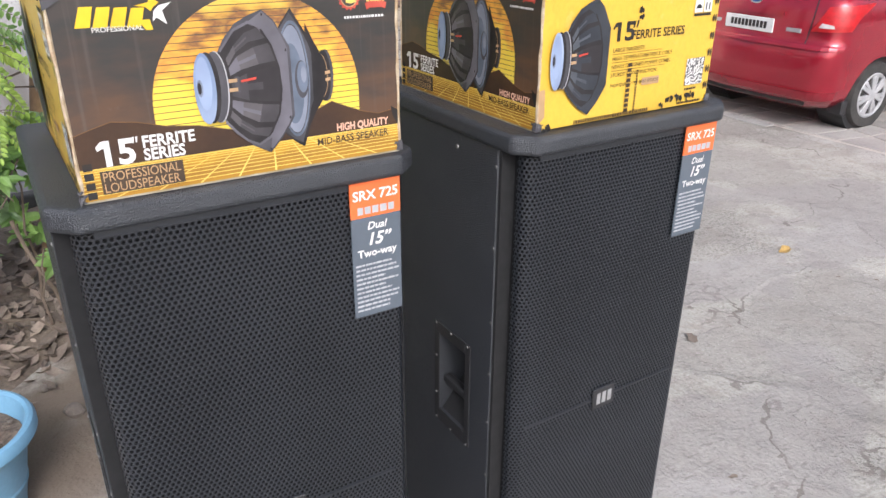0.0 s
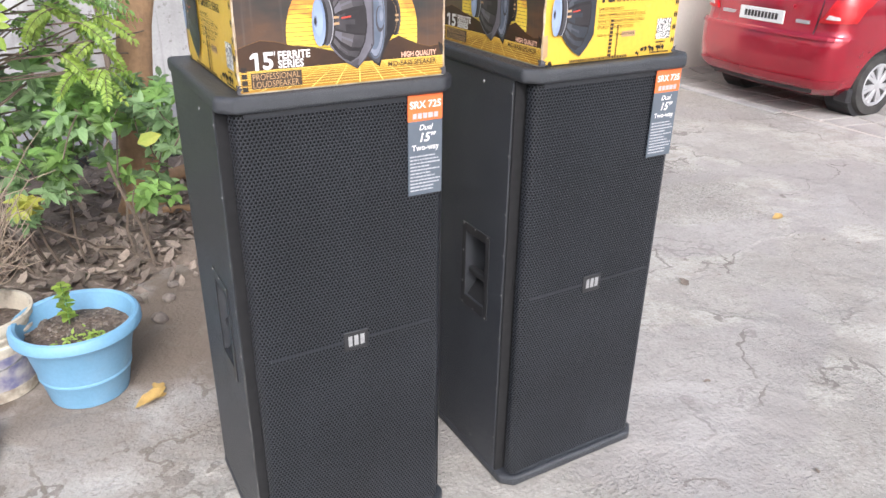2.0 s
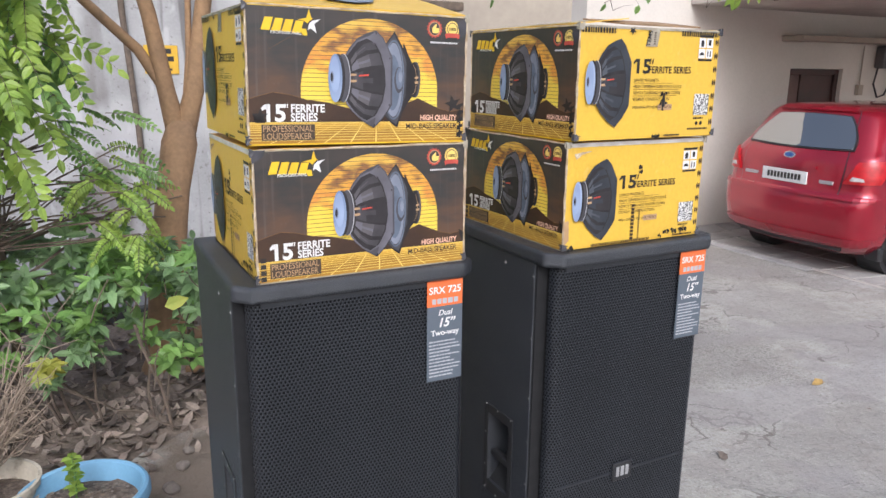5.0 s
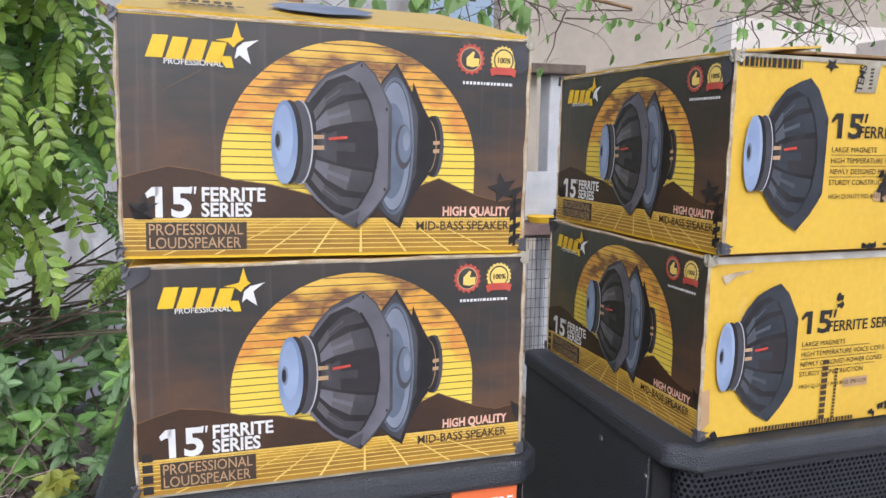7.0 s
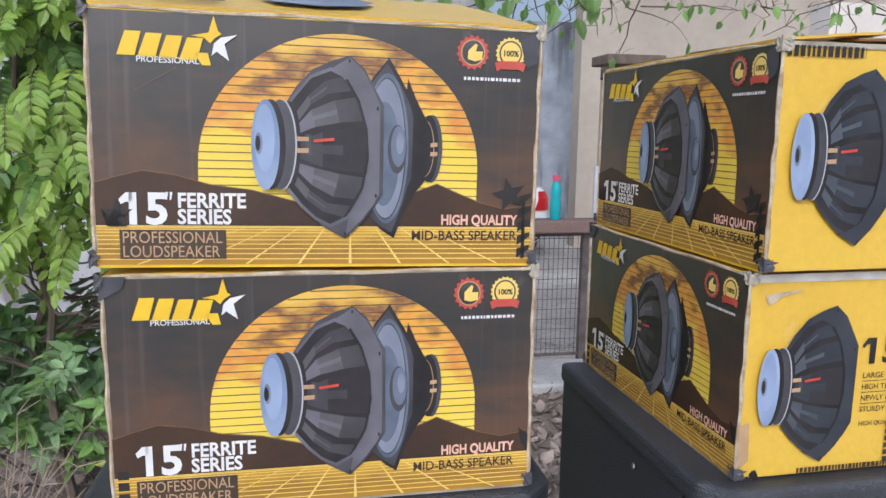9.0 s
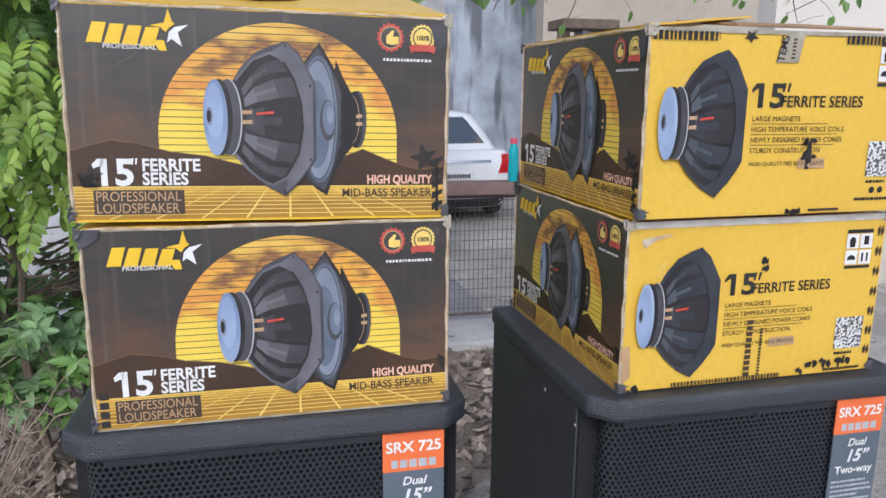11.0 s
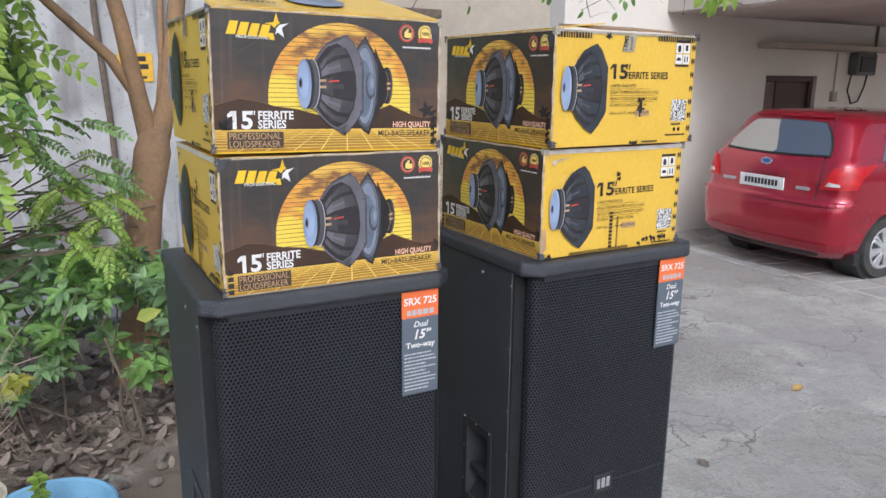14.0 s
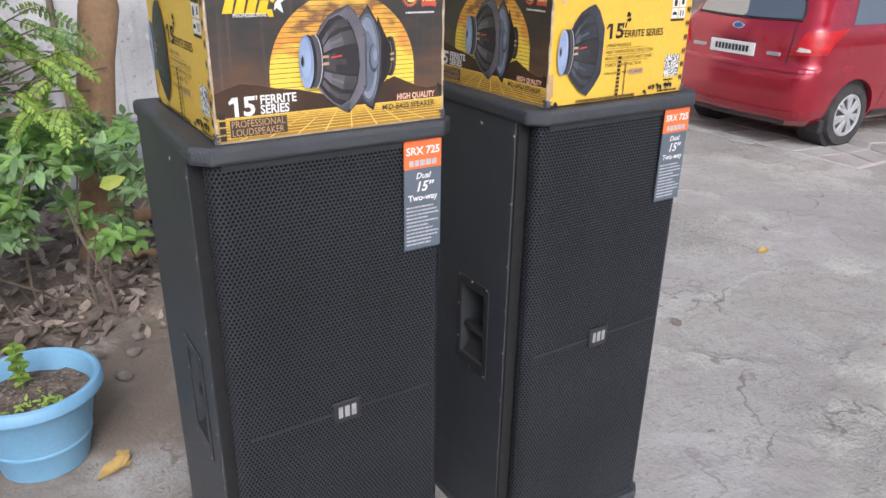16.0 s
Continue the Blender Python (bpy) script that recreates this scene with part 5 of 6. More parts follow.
# ---- cars ----
class Shell:
    """A car body as level outlines stacked over one another: height, tail, nose, half width."""

    def __init__(self, rows, r=0.20, bow=0.07):
        self.rows, self.r, self.bow = rows, r, bow

    def at(self, z):
        R = self.rows
        z = min(max(z, R[0][0]), R[-1][0])
        for i in range(len(R) - 1):
            if z <= R[i + 1][0]:
                break
        t = (z - R[i][0]) / (R[i + 1][0] - R[i][0])
        return [R[i][k] + (R[i + 1][k] - R[i][k]) * t for k in (1, 2, 3)]

    def ends(self, z):
        xr, xf, w = self.at(z)
        r = min(self.r, w * 0.6)
        xe = xr + self.bow * ((w - r) / w) ** 2
        return xr, xf, w, r, xe

    def side_s(self, x, z):
        xr, xf, w, r, xe = self.ends(z)
        return 0.4 + 0.45 * (x - xe - r) / (xf - r - xe - r)

    def point(self, s, z):
        sign = -1 if s >= 0 else 1
        s = abs(s)
        xr, xf, w, r, xe = self.ends(z)
        if s < 0.25:
            y = (w - r) * s / 0.25
            x = xr + self.bow * (y / w) ** 2
        elif s < 0.4:
            t = (s - 0.25) / 0.15 * math.pi / 2
            x, y = xe + r - r * math.cos(t), w - r + r * math.sin(t)
        elif s < 0.85:
            x, y = xe + r + (xf - r - xe - r) * (s - 0.4) / 0.45, w
        elif s < 0.95:
            t = (s - 0.85) / 0.10 * math.pi / 2
            x, y = xf - r + r * math.sin(t), w - r + r * math.cos(t)
        else:
            x, y = xf, (w - r) * (1 - (s - 0.95) / 0.05)
        return Vector((x, sign * y, z))

    def normal(self, s, z):
        e = 0.004
        a = self.point(s + e, z) - self.point(s - e, z)
        b = self.point(s, z + e) - self.point(s, z - e)
        n = a.cross(b)
        n = n.normalized()
        c = self.point(s, z) - Vector((1.9, 0, z - 0.05))
        return n if n.dot(c) > 0 else -n

    def body(self, levels):
        s_list = [i * 0.25 / 8 for i in range(8)] + [0.25 + i * 0.15 / 6 for i in range(6)] + [0.4 + i * 0.45 / 22 for i in range(22)] + [0.85 + i * 0.1 / 5 for i in range(5)] + [0.95, 0.975, 1.0]
        full = s_list + [-s for s in s_list[-2:0:-1]]
        b = bmesh.new()
        rings = [[b.verts.new(self.point(s, z)) for s in full] for z in levels]
        n = len(full)
        for p, q in zip(rings, rings[1:]):
            for i in range(n):
                b.faces.new((p[i], p[(i + 1) % n], q[(i + 1) % n], q[i]))
        b.faces.new(rings[0][::-1])
        b.faces.new(rings[-1])
        bmesh.ops.recalc_face_normals(b, faces=b.faces[:])
        return b

    def patch(self, quad, out, nu=10, nv=6, depth=0.012, rounded=0.0):
        """A curved panel on the body between four (s, z) corners, standing proud."""
        (s0, z0), (s1, z1), (s2, z2), (s3, z3) = quad
        b = bmesh.new()
        sheets = []
        for o in (out, out - depth):
            g = []
            for j in range(nv + 1):
                v = j / nv
                row = []
                for i in range(nu + 1):
                    u, w = i / nu * 2 - 1, v * 2 - 1
                    u, w = u * math.sqrt(1 - rounded * w * w), w * math.sqrt(1 - rounded * u * u)
                    u, w = u / 2 + 0.5, w / 2 + 0.5
                    s = (s0 * (1 - u) + s1 * u) * (1 - w) + (s3 * (1 - u) + s2 * u) * w
                    z = (z0 * (1 - u) + z1 * u) * (1 - w) + (z3 * (1 - u) + z2 * u) * w
                    row.append(b.verts.new(self.point(s, z) + o * self.normal(s, z)))
                g.append(row)
            sheets.append(g)
        A, B = sheets
        for j in range(nv):
            for i in range(nu):
                b.faces.new((A[j][i], A[j][i + 1], A[j + 1][i + 1], A[j + 1][i]))
                b.faces.new((B[j][i], B[j + 1][i], B[j + 1][i + 1], B[j][i + 1]))
        rim = [(0, i) for i in range(nu)] + [(j, nu) for j in range(nv)] + [(nv, i) for i in range(nu, 0, -1)] + [(j, 0) for j in range(nv, 0, -1)]
        for (j, i), (jj, ii) in zip(rim, rim[1:] + rim[:1]):
            b.faces.new((A[j][i], B[j][i], B[jj][ii], A[jj][ii]))
        bmesh.ops.recalc_face_normals(b, faces=b.faces[:])
        return b


def wheel(parent, x, y, z, side, r=0.285):
    face = Matrix.Translation((x, y, z)) @ pose(0, 0, 0, 90 if side < 0 else -90)
    w = part("wheel", lathe([(r * 0.62, -0.09), (r * 0.93, -0.088), (r, -0.06), (r, 0.055), (r * 0.95, 0.085), (r * 0.70, 0.09), (r * 0.66, 0.07)], 36, None, face), TYRE, parent, "black rubber tyre")
    smooth(w)
    hub = part("hubcap", lathe([(r * 0.69, 0.0), (r * 0.69, 0.080), (r * 0.64, 0.088), (r * 0.58, 0.080), (r * 0.57, 0.062)], 32, None, face), HUBCAP, w, "silver spoked wheel cover")
    smooth(hub)
    part("hub_back", lathe([(r * 0.62, 0.050), (r * 0.62, 0.058), (0, 0.060)], 28, None, face), PLASTIC, hub, "dark gaps behind the spokes")
    part("hub_centre", lathe([(r * 0.20, 0.055), (r * 0.19, 0.088), (r * 0.12, 0.096), (0, 0.098)], 24, None, face), HUBCAP, hub)
    for k in range(7):
        for off in (-6, 6):
            sp = box(-0.015, 0.015, r * 0.14, r * 0.60, 0.060, 0.084, 0.004, 1)
            for v in sp.verts:
                v.co.x *= 0.75 + 0.5 * v.co.y / (r * 0.6)
                v.co.z += 0.012 * (1 - v.co.y / (r * 0.6))
            part("spoke", sp, HUBCAP, hub).matrix_basis = face @ pose(0, 0, 0, 0, 0, 360 * k / 7 + off * 1.35)
    return w


def plate_on(parent, x, y0, y1, z0, z1, tilt=0):
    pl = part("number_plate", box(x - 0.012, x, y0, y1, z0, z1, 0.003, 1), PLATE, parent, "white number plate with dark bars")
    w = (y1 - y0) / 13
    for k in range(10):
        yy = y1 - w * (1.6 + k)
        part("plate_bar", box(x - 0.0145, x - 0.0118, yy - w * 0.7, yy, z0 + 0.03, z1 - 0.03), BLACKINK, pl)
    return pl


RED = Shell([(0.20, 0.16, 3.66, 0.70), (0.27, 0.07, 3.72, 0.775), (0.36, 0.02, 3.77, 0.80), (0.50, 0.0, 3.79, 0.815), (0.64, 0.0, 3.78, 0.82), (0.715, 0.02, 3.74, 0.82), (0.745, 0.055, 3.72, 0.817), (0.90, 0.070, 3.50, 0.812), (1.00, 0.085, 3.10, 0.80), (1.06, 0.11, 2.92, 0.785), (1.12, 0.155, 2.76, 0.755), (1.28, 0.26, 2.40, 0.69), (1.42, 0.355, 2.10, 0.635), (1.455, 0.39, 1.98, 0.61), (1.485, 0.46, 1.88, 0.56), (1.505, 0.62, 1.7, 0.44), (1.515, 0.9, 1.45, 0.25)], 0.20, 0.09)
red_car = thing("car", pose(5.755, 4.265, -0.092, 0, 0, -3.0), "glossy red compact hatchback parked beside the cream wall", "car")
levels = [0.20 + 0.03 * k for k in range(43)] + [1.485, 1.505, 1.515]
cut = []
for x in (0.78, 3.10):
    for sgn in (-1, 1):
        cut.append(lathe([(0.335, -0.30), (0.335, 0.30)], 40, None, Matrix.Translation((x, sgn * 0.82, 0.285)) @ pose(0, 0, 0, 90)))
body = part("body", carve(RED.body(sorted(levels)), cut), CARRED, red_car)
smooth(body, 32)
for x in (0.78, 3.10):
    for sgn in (-1, 1):
        part("wheel_arch_liner", lathe([(0.332, -0.14), (0.332, 0.105), (0.05, 0.10)], 32, None, Matrix.Translation((x, sgn * 0.62, 0.285)) @ pose(0, 0, 0, 90 * sgn)), PLASTIC, red_car, "black plastic wheel arch lining")
        wheel(red_car, x, sgn * 0.715, 0.285, sgn)
gate = part("tailgate", RED.patch([(-0.222, 0.735), (0.222, 0.735), (0.252, 1.445), (-0.252, 1.445)], 0.006, 20, 22, 0.02), CARRED, red_car)
smooth(gate, 60)
part("window_seal", RED.patch([(-0.285, 1.098), (0.285, 1.098), (0.240, 1.412), (-0.240, 1.412)], 0.016, 24, 22, 0.012, 0.16), PLASTIC, red_car, "black window seal")
part("tailgate_gap", RED.patch([(-0.2255, 0.729), (0.2255, 0.729), (0.256, 1.45), (-0.256, 1.45)], 0.0025, 20, 22, 0.012), PLASTIC, red_car)
glass = part("rear_window", RED.patch([(-0.277, 1.108), (0.277, 1.108), (0.232, 1.402), (-0.232, 1.402)], 0.024, 24, 22, 0.012, 0.16), GLASS, red_car, "dark sloping rear window reflecting the sky")
smooth(glass, 60)
part("spoiler_edge", RED.patch([(-0.25, 1.43), (0.25, 1.43), (0.24, 1.47), (-0.24, 1.47)], 0.03, 16, 3, 0.04), CARRED, red_car)
part("bumper_crease", RED.patch([(-0.40, 0.695), (0.40, 0.695), (0.40, 0.728), (-0.40, 0.728)], 0.018, 30, 3, 0.02), CARRED, red_car)
part("bumper_lip", RED.patch([(-0.38, 0.30), (0.38, 0.30), (0.39, 0.36), (-0.39, 0.36)], 0.012, 30, 3, 0.02), CARRED, red_car)
part("garnish", RED.patch([(-0.13, 0.93), (0.13, 0.93), (0.13, 0.955), (-0.13, 0.955)], 0.030, 14, 2, 0.03), CARRED, red_car)
plate_on(red_car, 0.062, -0.245, 0.265, 0.785, 0.90)
badge = part("badge", lathe([(0.048, 0), (0.048, 0.008), (0.04, 0.012)], 24, None, Matrix.Translation((0.092, 0.0, 1.035)) @ pose(0, 0, 0, 0, -80) @ Matrix.Diagonal((0.7, 1.35, 1, 1))), CHROME, red_car, "oval chrome maker's badge")
part("badge_centre", lathe([(0.036, 0.010), (0.036, 0.0135)], 20, None, Matrix.Translation((0.092, 0.0, 1.035)) @ pose(0, 0, 0, 0, -80) @ Matrix.Diagonal((0.55, 1.35, 1, 1))), BLUEBADGE, badge)
for y0, y1 in ((-0.50, -0.36), (0.33, 0.50)):
    part("trim_badge", box(0.072, 0.088, y0, y1, 0.815, 0.845, 0.002, 1), HUBCAP, red_car, "small silver name badge")
for sgn in (1, -1):
    lamp = part("tail_lamp", RED.patch([(sgn * 0.235, 0.835), (sgn * 0.375, 0.850), (sgn * 0.432, 1.055), (sgn * 0.285, 1.025)], 0.022, 14, 8, 0.03), LAMPRED, red_car, "red wraparound tail lamp")
    smooth(lamp, 60)
    part("lens", RED.patch([(sgn * 0.262, 0.868), (sgn * 0.315, 0.870), (sgn * 0.310, 0.895), (sgn * 0.272, 0.905)], 0.030, 8, 5, 0.012), LAMPCLEAR, lamp, "clear reversing lens")
    for x0, x1, z0, z1, xa, xb in ((0.62, 1.16, 1.085, 1.37, 0.80, 1.16), (1.22, 1.98, 1.08, 1.385, 1.22, 1.86), (2.04, 2.70, 1.08, 1.385, 1.93, 2.12)):
        q = [(sgn * RED.side_s(x0, z0), z0), (sgn * RED.side_s(x1, z0), z0), (sgn * RED.side_s(xb, z1), z1), (sgn * RED.side_s(xa, z1), z1)]
        smooth(part("side_window", RED.patch(q, 0.004, 10, 6, 0.012), GLASS, red_car, "dark side window glass"), 60)
    part("sill", RED.patch([(sgn * RED.side_s(1.15, 0.26), 0.23), (sgn * RED.side_s(2.75, 0.26), 0.23), (sgn * RED.side_s(2.75, 0.30), 0.30), (sgn * RED.side_s(1.15, 0.30), 0.30)], 0.006, 10, 2, 0.02), PLASTIC, red_car)
    for x in (1.19, 2.02):
        part("door_gap", RED.patch([(sgn * RED.side_s(x, 0.36), 0.36), (sgn * RED.side_s(x + 0.008, 0.36), 0.36), (sgn * RED.side_s(x + 0.008, 1.05), 1.05), (sgn * RED.side_s(x, 1.05), 1.05)], 0.0015, 1, 12, 0.006), PLASTIC, red_car)
    part("door_handle", RED.patch([(sgn * RED.side_s(1.30, 0.95), 0.93), (sgn * RED.side_s(1.48, 0.95), 0.93), (sgn * RED.side_s(1.48, 0.96), 0.96), (sgn * RED.side_s(1.30, 0.96), 0.96)], 0.025, 4, 2, 0.02), CARRED, red_car)
    part("mud_flap", box(0.40, 0.47, sgn * 0.73 - 0.07, sgn * 0.73 + 0.07, 0.15, 0.27, 0.01, 1), PLASTIC, red_car)
part("rear_valance", RED.patch([(-0.28, 0.215), (0.28, 0.215), (0.28, 0.26), (-0.28, 0.26)], 0.003, 16, 2, 0.02), PLASTIC, red_car)

WHT = Shell([(0.20, 0.10, 4.1, 0.72), (0.32, 0.02, 4.2, 0.82), (0.55, 0.0, 4.25, 0.84), (0.80, 0.03, 4.15, 0.84), (0.93, 0.10, 3.6, 0.81), (0.97, 0.20, 3.2, 0.77)], 0.22, 0.10)
CABIN = Shell([(0.95, 0.42, 3.05, 0.74), (1.10, 0.62, 2.75, 0.69), (1.30, 0.88, 2.35, 0.62), (1.40, 1.02, 2.1, 0.56), (1.44, 1.2, 1.9, 0.42)], 0.20, 0.10)
white_car = thing("car", pose(2.62, 9.3, 0.0, 0, 0, 92), "white saloon car parked beyond the wire fence", "car")
smooth(part("body", WHT.body([0.20 + 0.05 * k for k in range(16)]), CARWHITE, white_car), 35)
smooth(part("cabin", CABIN.body([0.95, 1.03, 1.10, 1.20, 1.30, 1.36, 1.40, 1.44]), CARWHITE, white_car), 35)
part("rear_window", CABIN.patch([(-0.27, 1.02), (0.27, 1.02), (0.24, 1.36), (-0.24, 1.36)], 0.008, 14, 6), GLASS, white_car, "dark rear window glass")
for sgn in (1, -1):
    part("side_window", CABIN.patch([(sgn * 0.42, 1.03), (sgn * 0.80, 1.03), (sgn * 0.78, 1.34), (sgn * 0.44, 1.34)], 0.006, 12, 5), GLASS, white_car, "dark side window glass")
    part("tail_lamp", WHT.patch([(sgn * 0.24, 0.66), (sgn * 0.40, 0.66), (sgn * 0.41, 0.90), (sgn * 0.28, 0.90)], 0.012, 8, 5), LAMPRED, white_car, "red tail lamp")
    for x in (0.85, 3.35):
        wheel(white_car, x, sgn * 0.76, 0.29, sgn, 0.29)
part("chrome_strip", WHT.patch([(-0.2, 0.80), (0.2, 0.80), (0.2, 0.83), (-0.2, 0.83)], 0.012, 12, 2), CHROME, white_car)
plate_on(white_car, 0.0, -0.25, 0.25, 0.58, 0.69)
part("rear_valance", WHT.patch([(-0.3, 0.21), (0.3, 0.21), (0.3, 0.33), (-0.3, 0.33)], 0.006, 14, 2), PLASTIC, white_car)

# ---- street wall, wire fence, plank and what stands on it ----
tagged(part("backdrop_wall", box(-3.0, 7.0, 13.0, 13.3, -0.2, 3.6), STREETWALL), "far pale wall with dark streaks across the street", "wall", kind="structure")
fence = thing("wire_fence", pose(0, 5.0, 0), "rusty wire mesh fence with a weathered plank on top", "fence")
for x in (1.15, 2.20, 3.2):
    part("post", box(x - 0.025, x + 0.025, -0.025, 0.025, -0.1, 1.0, 0.004, 1), WIRE, fence)
for z in (0.12, 0.98):
    part("rail", tube([(1.15, 0, z), (3.2, 0, z)], 0.012, 6), WIRE, fence)
for k in range(58):
    part("wire", tube([(1.17 + 0.035 * k, 0.0, 0.12), (1.17 + 0.035 * k, 0.0, 0.98)], 0.0022, 4), WIRE, fence)
for k in range(12):
    part("wire", tube([(1.15, 0.004, 0.16 + 0.072 * k), (3.2, 0.004, 0.16 + 0.072 * k)], 0.0022, 4), WIRE, fence)
plank = part("plank", box(1.05, 3.25, 4.90, 5.10, 1.0, 1.085, 0.01), PLANK)
tagged(plank, "weathered reddish-brown plank lying along the fence top", "plank")
bt = thing("water_bottle", pose(1.975, 5.0, 1.085), "teal plastic water bottle with a pink cap", "bottle")
smooth(part("bottle_body", lathe([(0.030, 0), (0.036, 0.01), (0.036, 0.12), (0.031, 0.15), (0.036, 0.18), (0.034, 0.22), (0.022, 0.255), (0.020, 0.27)], 20), BOTTLE, bt))
part("cap", lathe([(0.025, 0.265), (0.026, 0.30), (0.022, 0.305)], 20), PINK, bt)
tr = thing("tray", pose(2.42, 5.0, 1.085), "shallow yellow plastic tray on the plank", "tray")
part("tray_body", lathe([(0.085, 0), (0.11, 0.045), (0.105, 0.045), (0.08, 0.008), (0, 0.008)], 24), TRAY, tr)
pn = thing("panel", pose(2.30, 5.12, 1.085), "pale grey metal panel standing behind the plank", "panel")
part("sheet", box(0, 0.30, 0, 0.03, 0, 0.36, 0.004, 1), PALEPANEL, pn)
post = thing("gate_post", pose(2.62, 5.25, 0), "pale grey square gate post", "post")
part("shaft", box(-0.09, 0.09, -0.09, 0.09, -0.1, 2.15, 0.01), PALEPANEL, post)
part("shaft", box(-0.24, -0.16, -0.02, 0.05, 1.0, 2.15, 0.006), CREAM, post)
part("cap", box(-0.28, 0.16, -0.16, 0.14, 2.15, 2.22, 0.01), TWIG, post, "dark flat cap")

# ---- pots, bucket, bricks ----
pot = thing("flower_pot", pose(-0.278, 2.075, 0.0) @ Matrix.Diagonal((1, 1, 1.06, 1)), "sky-blue plastic flower pot filled with earth", "flower pot")
pr = [(0.125, 0.0), (0.132, 0.004), (0.150, 0.085), (0.152, 0.088), (0.155, 0.092), (0.156, 0.100), (0.154, 0.104), (0.182, 0.235), (0.186, 0.240), (0.206, 0.243), (0.213, 0.252), (0.213, 0.272), (0.206, 0.284), (0.196, 0.288), (0.186, 0.282), (0.182, 0.26), (0.172, 0.215), (0.0, 0.213)]
smooth(part("pot_body", lathe(pr, 48), POTBLUE, pot), 35)
b = lathe([(0.1735, 0.222), (0.12, 0.232), (0.06, 0.236), (0.0, 0.238)], 36)
for v in b.verts:
    v.co.z += 0.016 * noise.noise(v.co * 26)
part("earth", b, POTSOIL, pot, "dark crumbly potting earth")
crumbs = bmesh.new()
rc = random.Random(61)
for k in range(70):
    a, r, sz = rc.uniform(0, 6.28), 0.16 * math.sqrt(rc.random()), rc.uniform(0.003, 0.009)
    b = bmesh.new()
    bmesh.ops.create_icosphere(b, subdivisions=1, radius=sz)
    b.transform(Matrix.Translation((r * math.cos(a), r * math.sin(a), 0.240 + sz * 0.3)) @ Matrix.Diagonal((1, rc.uniform(0.6, 1), 0.6, 1)))
    join(crumbs, b)
tagged(part("earth_crumb", crumbs, STONE, pot, "crumbs of dry earth and grit"), kind="stuff")
bk = thing("bucket", pose(-0.572, 2.25, 0.0), "dirty white plastic bucket with a faded print", "bucket")
smooth(part("bucket_body", lathe([(0.135, 0), (0.140, 0.004), (0.158, 0.21), (0.166, 0.212), (0.166, 0.222), (0.160, 0.226), (0.162, 0.245), (0.170, 0.247), (0.170, 0.256), (0.163, 0.260), (0.165, 0.285), (0.172, 0.288), (0.172, 0.308), (0.160, 0.308), (0.152, 0.23), (0, 0.228)], 44), BUCKET, bk), 35)
b = bmesh.new()
for j in range(7):
    for i in range(15):
        a = radians(-98 + i * 5.2)
        b.verts.new(((0.1445 + 0.0115 * j / 6) * math.cos(a), (0.1445 + 0.0115 * j / 6) * math.sin(a), 0.05 + 0.022 * j))
b.verts.ensure_lookup_table()
for j in range(6):
    for i in range(14):
        b.faces.new([b.verts[q] for q in (j * 15 + i, j * 15 + i + 1, (j + 1) * 15 + i + 1, (j + 1) * 15 + i)])
part("printed_band", b, FADED, bk, "faded purple printed label")
part("wire_handle", tube([(0.168 * math.cos(radians(a)), 0.168 * math.sin(radians(a)), 0.235 - 0.09 * math.sin(radians(a + 180))) for a in range(-180, 1, 12)], 0.0028, 6), STEEL, bk)
part("earth", lathe([(0.153, 0.236), (0.08, 0.244), (0, 0.248)], 28), POTSOIL, bk, "dark earth in the bucket")
for i, (x, y, z, rz, tilt) in enumerate(((-0.665, 2.03, 0.0, 74, 0), (-0.645, 1.83, 0.0, 82, 0))):
    bo = part("brick", box(-0.11, 0.11, -0.052, 0.052, 0.001, 0.076, 0.006, 2), BRICK)
    for v in bo.data.vertices:
        v.co += 0.003 * noise.noise_vector(v.co * 30 + Vector((i, 0, 0)))
    bo.matrix_basis = pose(x, y, z, 0, 0, rz)
    tagged(bo, "worn purplish-red brick on the ground", "brick", "loose bricks")

# ---- plants ----
def leaf(bm, p, d, up, length, width, curl=0.15):
    """One pointed leaf: eight triangles, folded along its midrib and drooping at the tip."""
    d = d.normalized()
    s = d.cross(up)
    s = s.normalized() if s.length > 1e-3 else Vector((1, 0, 0))
    n = s.cross(d)
    mid = [p + d * length * t - n * curl * length * t * t for t in (0, 0.3, 0.68, 1.0)]
    wl = [0.0, width * 0.5, width * 0.42, 0.0]
    m = [bm.verts.new(q) for q in mid]
    a = [bm.verts.new(mid[i] + s * wl[i] + n * width * 0.12) for i in (1, 2)]
    b = [bm.verts.new(mid[i] - s * wl[i] + n * width * 0.12) for i in (1, 2)]
    for f in ((m[0], a[0], m[1]), (m[0], m[1], b[0]), (m[1], a[0], a[1], m[2]), (m[1], m[2], b[1], b[0]), (m[2], a[1], m[3]), (m[2], m[3], b[1])):
        bm.faces.new(f)


